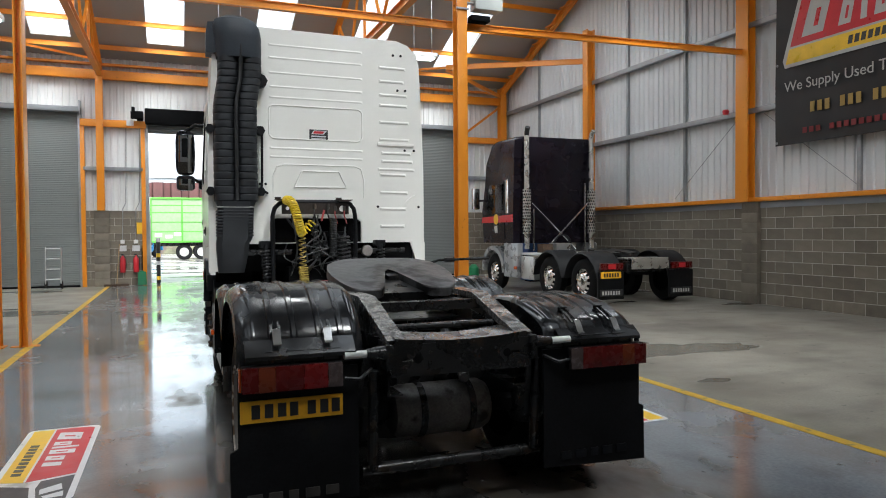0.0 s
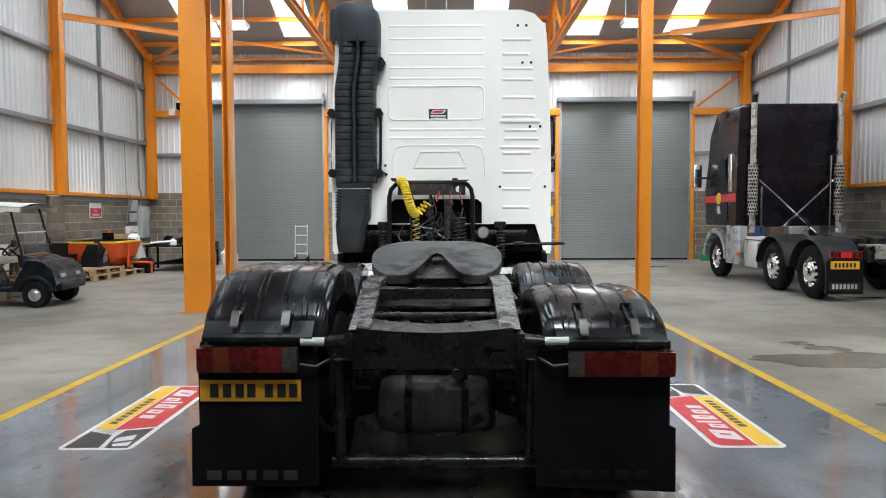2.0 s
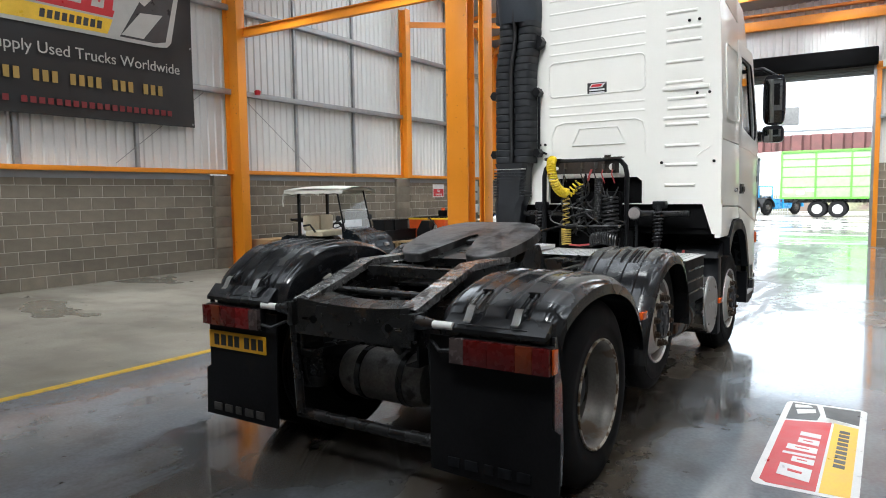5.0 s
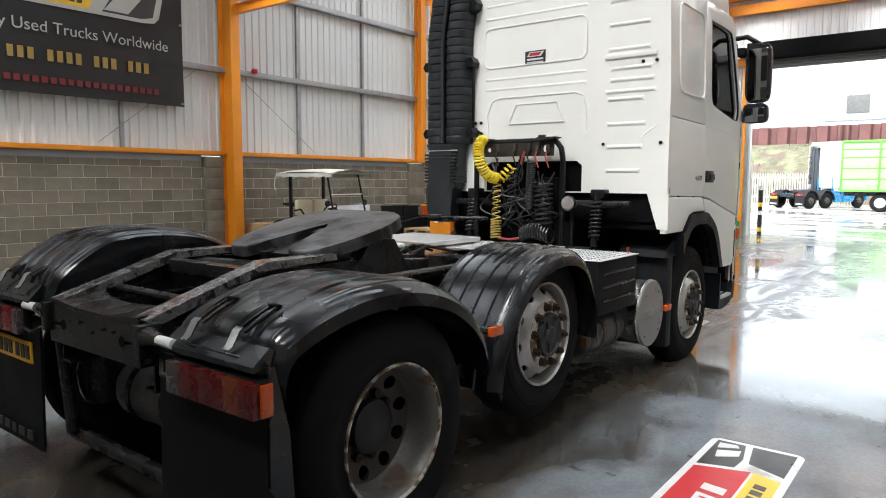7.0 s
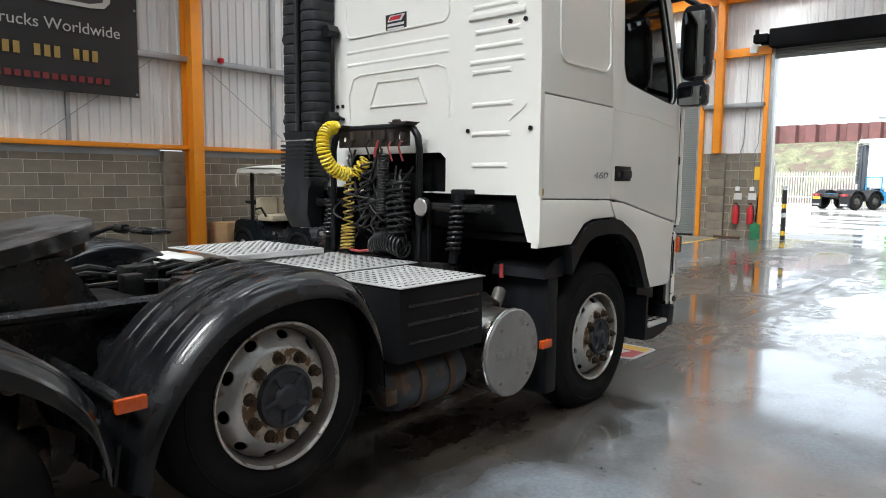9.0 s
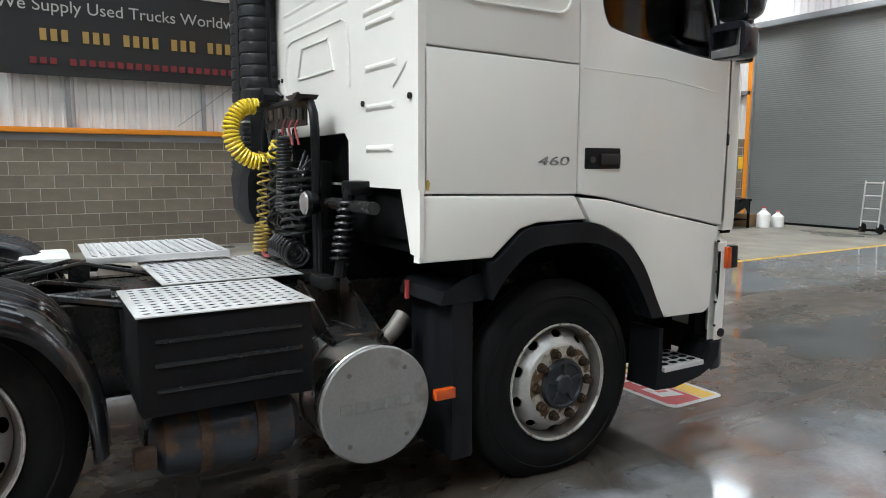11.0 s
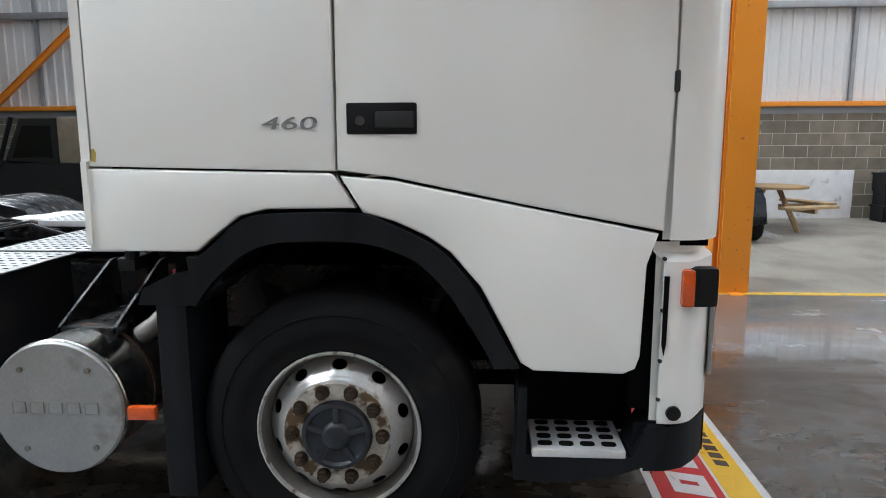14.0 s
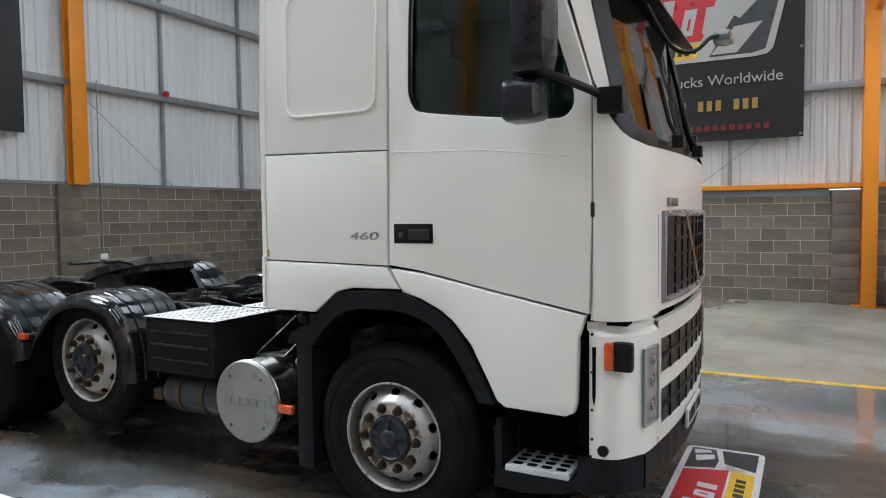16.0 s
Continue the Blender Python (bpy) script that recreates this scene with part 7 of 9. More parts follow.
# ---------------- floor logos and banners ----------------
def floor_logo(m, label="worn red, yellow, black and white vinyl logo stuck on the floor"):
    """Sticker 1.75 long (along its x) and 0.5 wide; the black end with white stripes lies at +x."""
    th = thing("floor_sticker", (0, 0, 0), label, "floor sticker", "floor stickers")

    def flat(name, pts, z, mat, t=0.0012):
        part(name, Geo().plate(pts, z, z + t, "z"), mat, th)

    r = 0.06
    flat("border", [*arc(0.87 - r, 0.26 - r, r, 0, 90, 4), *arc(-0.87 + r, 0.26 - r, r, 90, 180, 4), *arc(-0.87 + r, -0.26 + r, r, 180, 270, 4), *arc(0.87 - r, -0.26 + r, r, 270, 360, 4)], 0.0, M_LOGOW)
    flat("red_field", [(-0.83, -0.06), (0.45, -0.06), (0.36, 0.22), (-0.79, 0.22), (-0.83, 0.18)], 0.0013, M_LOGOR)
    flat("yellow_field", [(-0.83, -0.22), (0.40, -0.22), (0.45, -0.075), (-0.83, -0.075)], 0.0013, M_LOGOY)
    flat("black_field", [(0.47, -0.22), (0.83, -0.22), (0.83, 0.02), (0.56, -0.02)], 0.0013, M_LOGOK)
    flat("black_field", [(0.40, 0.22), (0.83, 0.22), (0.83, 0.06), (0.60, 0.02), (0.46, 0.03)], 0.0013, M_LOGOK)
    flat("white_stripe", [(0.55, 0.16), (0.66, 0.18), (0.72, 0.06), (0.63, 0.05)], 0.0026, M_LOGOW)
    flat("white_stripe", [(0.70, 0.19), (0.79, 0.20), (0.80, 0.10), (0.76, 0.08)], 0.0026, M_LOGOW)
    for k, (x, w, h) in enumerate(((-0.72, 0.24, 0.17), (-0.45, 0.11, 0.12), (-0.32, 0.05, 0.18), (-0.24, 0.12, 0.17), (-0.09, 0.12, 0.12), (0.06, 0.10, 0.12))):
        flat("white_shape", [(x, -0.02), (x + w * 0.82, -0.02), (x + w, -0.02 + h), (x + w * 0.2, -0.02 + h)], 0.0026, M_LOGOW)
        if w > 0.1:
            flat("red_notch", [(x + w * 0.42, 0.0 + h * 0.15), (x + w * 0.55, h * 0.15), (x + w * 0.65, h * 0.6), (x + w * 0.5, h * 0.6)], 0.0039, M_LOGOR)
    for k in range(9):
        x = -0.42 + k * 0.082
        flat("dark_bar", [(x, -0.175), (x + 0.055, -0.175), (x + 0.068, -0.115), (x + 0.013, -0.115)], 0.0026, M_LOGOK)
    th.matrix_basis = m
    return th


lg = floor_logo(pose(-0.135, 5.53, 0.0045, 0, 0, -90))
copy_thing(lg, pose(4.35, 5.57, 0.0045, 0, 0, 90))
copy_thing(lg, pose(2.12, 9.84, 0.0045, 0, 0, 180))


def banner(at, rz, label):
    """Vinyl banner 4.8 wide and 3.3 high, hung flat on the wall; origin at its lower middle."""
    th = thing("banner", (0, 0, 0), label, "banner", "wall banners")
    g = Geo()
    n = 24
    w, h = 4.80, 3.3
    for off in (0.0, 0.004):
        g.ring_loft([[(-w / 2 + w * i / n, -off - 0.012 * math.sin(i * 1.7 + j * 0.6), h * j / 8) for i in range(n + 1)] for j in range(9)], False)
    part("sheet", g, M_BANNER, th)

    def flat(name, pts, d, mat):
        part(name, Geo().plate(pts, -0.03 - d - 0.003, -0.03 - d, "y"), mat, th)

    r = 0.25
    flat("border", [(-2.15, 1.55), (1.55, 1.55), (1.78, 1.58), (1.88, 1.68), (2.15, 2.9), (2.1, 3.05), (1.95, 3.12), (-1.55, 3.12), (-1.80, 2.98), (-2.2, 1.7)], 0.0, M_TXTW)
    flat("black_field", [(0.75, 1.62), (1.52, 1.62), (1.75, 1.68), (2.05, 2.9), (1.98, 3.03), (1.6, 3.05), (1.1, 2.2)], 0.004, M_LOGOK)
    flat("white_stripe", [(1.05, 2.45), (1.55, 2.75), (1.75, 2.75), (1.3, 2.3)], 0.008, M_TXTW)
    flat("white_stripe", [(0.78, 1.66), (1.25, 1.66), (1.7, 2.2), (1.2, 2.15)], 0.008, M_TXTW)
    flat("red_field", [(-2.02, 1.95), (0.62, 1.95), (1.0, 3.05), (-1.5, 3.05), (-1.72, 2.93)], 0.004, M_LOGOR)
    flat("yellow_field", [(-2.13, 1.62), (0.50, 1.62), (0.62, 1.91), (-2.04, 1.91)], 0.004, M_LOGOY)
    for x, ww, hh in ((-1.75, 0.8, 0.72), (-0.95, 0.42, 0.5), (-0.5, 0.2, 0.75), (-0.24, 0.42, 0.72), (0.2, 0.4, 0.5), (0.62, 0.3, 0.5)):
        flat("white_shape", [(x, 2.08), (x + ww * 0.6, 2.08), (x + ww * 0.85, 2.08 + hh), (x + ww * 0.28, 2.08 + hh)], 0.008, M_TXTW)
        if ww > 0.35:
            flat("red_notch", [(x + ww * 0.34, 2.08 + hh * 0.2), (x + ww * 0.46, 2.08 + hh * 0.2), (x + ww * 0.56, 2.08 + hh * 0.65), (x + ww * 0.44, 2.08 + hh * 0.65)], 0.012, M_LOGOR)
    for k in range(9):
        x = -0.75 + k * 0.13
        flat("dark_bar", [(x, 1.69), (x + 0.09, 1.69), (x + 0.115, 1.84), (x + 0.025, 1.84)], 0.008, M_LOGOK)
    text("slogan", "We Supply Used Trucks Worldwide", M_TXTW, Matrix.Translation((-0.05, -0.04, 1.155)) @ pose(0, 0, 0, 90), 0.285, th)
    # number and address lines stand as bars
    x = -1.55
    for k, c in enumerate((1, 1, 1, 0, 1, 1, 1, 0, 1, 1, 1, 1, 0, 1, 1, 1, 0, 1, 1, 1)):
        if c:
            flat("gold_bar", [(x, 0.58), (x + 0.10, 0.58), (x + 0.10, 0.78), (x, 0.78)], 0.0, M_TXTY)
        x += 0.162
    for k in range(24):
        x = -1.72 + k * 0.15
        if k not in (3,):
            flat("red_bar", [(x, 0.19), (x + 0.10, 0.19), (x + 0.10, 0.30), (x, 0.30)], 0.0, M_TXTR)
    for x in (-2.35, 2.35):
        for z in (0.06, 1.65, 3.24):
            part("eyelet", Geo().lathe([(-0.004, 0.012), (-0.004, 0.025), (0.004, 0.025), (0.004, 0.012)], (x, -0.02, z), "y", 10), M_RAIL, th)
    th.matrix_basis = pose(*at, 0, 0, rz)
    return th


BAN = "large black vinyl banner with red logo and white slogan"
banner((XL + 0.13, 7.87, 3.10), 90, BAN)
banner((XR - 0.13, 8.40, 3.33), -90, BAN)
g = Geo()
for off in (0.0, 0.004):
    g.ring_loft([[(-0.48 + 4.8 * i / 24, YS + 0.125 + off + 0.012 * math.sin(i * 1.7 + j * 0.6), 3.19 + 3.3 * j / 8) for i in range(25)] for j in range(9)], False)
solid("banner", g, M_BANNER, "plain dark vinyl banner hung on the cladding", "banner", "wall banners")

# ---------------- tractors seen far off ----------------
def far_wheel(r, parent, mat):
    t = part("wheel", Geo().lathe([(-0.28, 0.28), (-0.28, 0.30), (-0.25, r - 0.04), (-0.2, r), (-0.06, r), (-0.02, r - 0.04), (0.0, 0.38), (-0.01, 0.29), (-0.03, 0.28)], (0, 0, 0), "x", 32), M_RUBBER, parent)
    d = Geo()
    n = 40
    prof = [(-0.02, 0.285), (-0.10, 0.26), (-0.07, 0.235), (-0.02, 0.19), (-0.0, 0.16), (0.0, 0.09), (0.06, 0.085), (0.07, 0.001)]
    rings = [[d.bm.verts.new((a, q * math.cos(2 * math.pi * k / n), q * math.sin(2 * math.pi * k / n))) for k in range(n)] for a, q in prof]
    for i in range(len(prof) - 1):
        for k in range(n):
            if i == 2 and k % 4 in (0, 1):
                continue
            d.bm.faces.new((rings[i][k], rings[i][(k + 1) % n], rings[i + 1][(k + 1) % n], rings[i + 1][k]))
    part("rim", d, mat, t)
    part("wheel_well", Geo().lathe([(-0.2, 0.001), (-0.2, 0.27)], (0, 0, 0), "x", 20), M_DARK, t)
    return t


M_MATT = material("matt_black_plastic", (0.012, 0.012, 0.013), 0.6, var=0.2, scale=4, bump=0.1, spec=0.25)
M_STACKC = material("brushed_stack_steel", (0.62, 0.6, 0.56), 0.3, 0.8, var=0.1, scale=6, bump=0.05)


def other_tractor(name, m, label, cab_mat, rim_mat, skirt_mat, detail):
    """A parked three-axle tractor: origin under the tail, +y ahead."""
    th = thing(name, (0, 0, 0), label, "truck", "parked trucks")
    axles = ((0.70, 0.5), (2.15, 0.5), (5.15, 0.5))
    first = far_wheel(0.5, th, rim_mat)
    k = 0
    for y, z in axles:
        for s in (-1, 1):
            mm = Matrix.Translation((s * 1.2, y, z)) @ (Matrix.Rotation(math.pi, 4, "Z") if s < 0 else Matrix())
            if k == 0:
                first.matrix_basis = mm
            else:
                c = again(first, th, mm)
                for ch in first.children:
                    again(ch, c, Matrix())
            k += 1
    for s in (-1, 1):
        part("frame_rail", Geo().box(s * 0.42 - 0.03, s * 0.42 + 0.03, 0.1, 5.6, 0.7, 0.98), M_FRAME, th)
        for yc in (0.70, 2.15):
            pr = arc(yc, 0.5, 0.66, 8, 172, 14)[::-1]
            g = Geo().ring_loft([[(s * 0.58, y, z) for y, z in pr], [(s * 1.2, y, z) for y, z in pr], [(s * 1.25, y, z - 0.05) for y, z in pr], [(s * 1.22, y, z - 0.06) for y, z in pr], [(s * 0.58, y, z - 0.02) for y, z in pr]], False)
            part("mudguard", g, M_MATT, th)
        part("mud_flap", Geo().box(s * 0.92 - 0.33, s * 0.92 + 0.33, 0.02, 0.05, 0.15, 0.75), M_BLACK, th)
        tl = part("tail_lamp", Geo().box(s * 0.92 - 0.28, s * 0.92 + 0.28, -0.03, 0.04, 0.78, 0.92, 0.01), M_RED, th)
        part("lens", Geo().box(s * 0.92 - 0.1, s * 0.92 + 0.08, -0.036, -0.03, 0.80, 0.90), M_LOGOR, tl)
        fl = part("flap_badge", Geo().box(s * 0.92 - 0.28, s * 0.92 + 0.28, 0.0, 0.018, 0.22, 0.36, 0.003), M_INK, th)
        for q in range(7):
            part("pale_bar", Geo().box(s * 0.92 - 0.23 + q * 0.067, s * 0.92 - 0.19 + q * 0.067, -0.004, 0.0, 0.25, 0.33), M_TXTW, fl)
    pl = part("number_plate", Geo().box(-1.18, -0.68, -0.01, 0.02, 0.60, 0.74, 0.004), M_PLATEY, th)
    for q in range(6):
        part("bar", Geo().box(-1.12 + q * 0.067, -1.08 + q * 0.067, -0.014, -0.01, 0.63, 0.71), M_INK, pl)
    part("coupling", Geo().plate([(-0.4, 0.9), (-0.45, 1.3), (-0.35, 1.75), (0.35, 1.75), (0.45, 1.3), (0.4, 0.9), (0.1, 0.75), (0.04, 1.2), (-0.04, 1.2), (-0.1, 0.75)], 1.08, 1.14, "z").shear(lambda x, y, z: (x, y, z + 0.08 * (y - 1.2))), M_GREASE, th)
    part("catwalk", Geo().box(-1.1, 1.1, 2.85, 3.7, 1.0, 1.06, 0.01), M_TREAD if detail else skirt_mat, th)
    part("rear_beam", Geo().box(-0.5, 0.5, 0.05, 0.2, 0.72, 0.95, 0.02), M_FRAME, th)
    part("floor_plate", Geo().box(-0.42, 0.55, 0.0, 0.5, 0.99, 1.02, 0.01) if detail else Geo().box(-0.3, 0.3, 0.0, 0.3, 0.93, 0.95), M_STACKC if detail else skirt_mat, th)
    if detail:
        part("drop_plate", Geo().box(-0.42, 0.55, -0.03, 0.0, 0.78, 1.02, 0.01), M_STACKC, th)
    # cab: lofted shell
    g = Geo()
    sec = []
    for z, hw, y0, y1 in ((1.30, 1.2, 3.85, 6.05), (2.2, 1.22, 3.8, 6.1), (2.9, 1.2, 3.8, 5.95), (3.5, 1.2, 3.78, 5.85), (4.02, 1.18, 3.76, 5.5), (4.10, 1.12, 3.80, 5.3)):
        c = 0.14
        sec.append([(-hw, y0 + c, z), (-hw + c, y0, z), (hw - c, y0, z), (hw, y0 + c, z), (hw, y1 - c * 1.6, z), (hw - c * 1.8, y1, z), (-hw + c * 1.8, y1, z), (-hw, y1 - c * 1.6, z)])
    g.ring_loft(sec)
    cab = part("cab", g, cab_mat, th)
    for s in (-1, 1):
        part("window_pane", Geo().plate([(4.55, 2.15), (5.55, 2.05), (5.45, 2.9), (4.55, 2.9)], s * 1.205, s * 1.228, "x"), M_DGLASS, cab)
        part("door_line", Geo().box(s * 1.215 - 0.01, s * 1.215 + 0.01, 4.45, 4.465, 1.4, 2.95), M_DARK, cab)
        part("arch", Geo().ring_loft([[(s * 0.9, y, z) for y, z in arc(5.15, 0.5, 0.6, 0, 180, 12)], [(s * 1.25, y, z) for y, z in arc(5.15, 0.5, 0.6, 0, 180, 12)], [(s * 1.25, y, z) for y, z in arc(5.15, 0.5, 0.72, 0, 180, 12)], [(s * 0.9, y, z) for y, z in arc(5.15, 0.5, 0.72, 0, 180, 12)]], False), skirt_mat, th)
        part("side_skirt", Geo().box(*sorted((s * 1.05, s * 1.22)), 3.7, 4.5, 0.4, 1.3, 0.03), skirt_mat, th)
        part("side_tank", Geo().box(*sorted((s * 0.6, s * 1.18)), 2.9, 3.6, 0.38, 0.98, 0.06), M_ALU if detail else skirt_mat, th)
        mr = part("mirror", Geo().box(s * 1.45 - 0.1, s * 1.45 + 0.1, 5.75, 5.9, 2.25, 2.85, 0.03), M_CHROME if detail else M_BLACK, th)
        part("mirror_arm", Geo().cyl((s * 1.15, 5.75, 2.5), (s * 1.42, 5.8, 2.5), 0.03, 8), M_BLACK, mr)
        if detail:
            part("marker", Geo().box(s * 1.25 - 0.01, s * 1.25 + 0.02, 3.72, 3.84, 0.62, 0.7, 0.006), M_AMBER, th)
            part("side_stripe", Geo().plate([(3.95, 1.86), (5.9, 1.86), (5.85, 2.02), (3.95, 2.06)], s * 1.218, s * 1.232, "x"), M_LOGOR, cab, "red painted side stripe")
            part("side_disc", Geo().lathe([(0.0, 0.001), (0.0, 0.14), (0.016 * s, 0.14), (0.016 * s, 0.001)], (s * 1.22, 4.95, 1.95), "x", 20), M_LOGOY, cab)
            part("side_mark", Geo().plate([(4.85, 1.58), (5.02, 1.58), (5.08, 1.75), (4.9, 1.78)], s * 1.218, s * 1.23, "x"), M_TXTW, cab)
            part("chrome_trim", Geo().box(s * 1.21 - 0.015, s * 1.21 + 0.02, 4.22, 4.42, 2.1, 3.0, 0.01), M_CHROME, cab)
            pipe = part("exhaust_stack", Geo().cyl((s * 0.98, 3.62, 1.15), (s * 0.98, 3.62, 4.12), 0.065, 16), M_STACKC, th, "tall chrome exhaust stack")
            part("stack_elbow", Geo().tube([(s * 0.98, 3.62, 4.1), (s * 0.98, 3.60, 4.2), (s * 1.0, 3.52, 4.3)], 0.066, 12), M_STACKC if s > 0 else M_INK, pipe)
            part("heat_shield", Geo().lathe([(0, 0.10), (0, 0.107), (1.15, 0.107), (1.15, 0.10)], (s * 0.98, 3.62, 1.55), "z", 20), M_STACKC, pipe)
            holes = Geo()
            for q in range(14):
                for w in range(12):
                    a = 2 * math.pi * (w + 0.5 * (q % 2)) / 12
                    c, e = math.cos(a), math.sin(a)
                    z = 1.61 + q * 0.08
                    holes.plate([(-0.016, z - 0.022), (0.016, z - 0.022), (0.016, z + 0.022), (-0.016, z + 0.022)], 0.106, 0.1085, "x")
                    for v in list(holes.bm.verts)[-8:]:
                        x, y = v.co.x, v.co.y
                        v.co.x, v.co.y = s * 0.98 + x * c - y * e, 3.62 + x * e + y * c
            part("perforation", holes, M_DARK, pipe)["kind"] = "stuff"
            part("brace_bar", Geo().cyl((s * 0.85, 3.6, 2.35), (-s * 0.45, 3.55, 1.15), 0.02, 8), M_CHROME, th)
            part("upright_bar", Geo().cyl((s * 0.78, 3.62, 1.1), (s * 0.78, 3.62, 2.9 if s > 0 else 2.2), 0.022, 8), M_CHROME, th)
    if detail:
        for z in (1.7, 2.2, 2.7):
            part("rear_bead", Geo().box(-0.8, 0.8, 3.775, 3.795, z, z + 0.03, 0.004), cab_mat, cab)
        coilp = [(0.0 + 0.24 * math.cos(a), 3.45 + 0.03 * a / 6.28, 1.28 + 0.24 * math.sin(a)) for a in [i * 0.5 for i in range(40)]]
        part("air_line", Geo().tube(coilp, 0.02, 6), M_HOSEB, th)
        part("hose_box", Geo().box(-0.35, 0.1, 3.2, 3.6, 1.05, 1.3, 0.02), M_ALU, th)
        part("oil_box", Geo().box(-0.75, -0.45, 3.2, 3.5, 1.05, 1.28, 0.02), M_RUST, th)
    else:
        for z in (1.75, 2.35, 2.95, 3.45):
            part("rear_bead", Geo().box(-0.6, 0.95, 3.765, 3.795, z, z + 0.03, 0.004), cab_mat, cab)
        for x in (-0.98, -0.76):
            part("intake_duct", Geo().box(x - 0.09, x + 0.09, 3.5, 3.74, 1.1, 3.85, 0.03), M_HOOD, th)
        part("roof_fairing", Geo().plate([(3.4, 3.98), (5.1, 4.02), (4.9, 4.28), (3.5, 4.2)], -1.1, 1.1, "x"), cab_mat, th)
        for s in (-1, 1):
            part("air_deflector", Geo().box(s * 1.17 - 0.02, s * 1.17 + 0.02, 3.35, 3.85, 1.5, 4.0, 0.01), M_STACKC, th)
        part("hose_frame", Geo().tube([(-0.5, 3.5, 1.1), (-0.5, 3.5, 1.9), (0.5, 3.5, 1.9), (0.5, 3.5, 1.1)], 0.05, 8), skirt_mat, th)
    th.matrix_basis = m
    return th


M_BPAINT = material("black_truck_paint", (0.008, 0.006, 0.011), 0.25, var=0.2, scale=2, bump=0.0, coat=0.08, spec=0.25)
M_SILV = material("silver_paint", (0.34, 0.35, 0.36), 0.3, 0.4, var=0.06, bump=0.0)
M_BLUEP = material("blue_paint", (0.02, 0.17, 0.36), 0.3, var=0.1, bump=0.0)
M_GREENP = material("green_paint", (0.2, 0.37, 0.15), 0.6, var=0.12, bump=0.0)
M_GREEND = material("green_frame_paint", (0.08, 0.30, 0.03), 0.5, var=0.08, bump=0.0)
other_tractor("truck", pose(10.22, 12.2, 0), "black tractor unit with red stripe and twin chrome exhaust stacks", M_BPAINT, M_CHROME, M_SILV, True)
other_tractor("truck", pose(-4.0, 49.0, -0.02, 0, 0, -28), "blue and white tractor unit parked in the wet yard", M_WHITEP, M_RIMIN, M_BLUEP, False)

# ---------------- yard ----------------
M_YARD = floor_material("wet_yard_concrete", (0.50, 0.49, 0.46), (0.36, 0.35, 0.33), 0.5, 0.35, 0.08, (0.4, 1.2, 1), 0.75)
g = Geo()
g.box(-400, 400, YN + 0.3, 800, -0.3, -0.02)
g.box(-400, XL - 0.3, -400, YN + 0.3, -0.3, -0.02).box(XR + 0.3, 400, -400, YN + 0.3, -0.3, -0.02).box(XL - 0.3, XR + 0.3, -400, YS - 0.3, -0.3, -0.02)
solid("ground", g, M_YARD, "pale wet concrete yard with puddles", "ground", kind="structure")
M_BANK = material("rough_grass", (0.115, 0.115, 0.07), 0.95, var=0.5, scale=0.9, fine=6, bump=0.6, second=(0.10, 0.075, 0.06), amount=0.5, sscale=0.7)
M_PILE = material("rusty_piling", (0.10, 0.042, 0.04), 0.85, var=0.25, scale=1.2, bump=0.3)
g = Geo()
rows = []
for j, (y, z) in enumerate(((60, -0.05), (62, 1.2), (65, 2.9), (68, 4.5), (70.5, 5.0))):
    rows.append([(-70 + i * 2.5, y + 0.4 * math.sin(i * 1.3 + j), z + (0.25 * math.sin(i * 0.9 + 2 * j) if 0 < j < 4 else 0)) for i in range(61)])
g.ring_loft(rows, False)
solid("grass_bank", g, M_BANK, "rough grass and scrub bank behind the yard", "bank", kind="structure")
random.seed(5)
g = Geo()
for i in range(900):
    x, u = random.uniform(-30, 25), random.random()
    y = 60.5 + u * 9
    z = 0.2 + 4.6 * u
    h = random.uniform(0.25, 0.8)
    a = random.uniform(0, 6.28)
    w = random.uniform(0.1, 0.35)
    v = [g.bm.verts.new(p) for p in ((x - w * math.cos(a), y - w * math.sin(a), z - 0.1), (x + w * math.cos(a), y + w * math.sin(a), z - 0.1), (x + random.uniform(-0.2, 0.2), y, z + h))]
    g.bm.faces.new(v)
tuft = solid("scrub", g, M_BANK, "tufts of dry grass and scrub on the bank", "scrub", kind="stuff")
g = Geo()
for i in range(70):
    x = -60 + i * 1.6
    g.plate([(x, 70.2), (x + 0.4, 70.2), (x + 0.55, 70.75), (x + 1.05, 70.75), (x + 1.2, 70.2), (x + 1.6, 70.2), (x + 1.6, 70.9), (x, 70.9)], 4.4, 6.55, "z")
solid("wall_piling", g, M_PILE, "rusty red-brown steel sheet piling on top of the bank", "wall", kind="structure")
fence = thing("fence", (-15, 57.5, 0), "grey steel palisade fence along the yard", "fence")
pale = part("slat", Geo().plate([(-0.035, -0.03), (0.035, -0.03), (0.035, 2.2), (0.0, 2.3), (-0.035, 2.2)], -0.012, 0.012, "y"), M_RAIL, fence)
pale.matrix_basis = Matrix.Translation((-32.0, 57.5, 0))
for i in range(1, 180):
    again(pale, fence, Matrix.Translation((-32.0 + i * 0.17, 57.5, 0)))
for z in (0.5, 1.95):
    part("fence_rail", Geo().box(-32, -1.4, 57.53, 57.58, z - 0.04, z + 0.04), M_RAIL, fence)
M_BOXW = material("cabin_paint", (0.42, 0.45, 0.48), 0.5, var=0.08, bump=0.02)
cont = thing("container", (-1.5, 84, 0), "pale portable cabin with a dark window above the piling", "cabin")
part("body", Geo().box(-7.5, 4.5, 82, 88, 7.84, 10.8, 0.05), M_BOXW, cont)
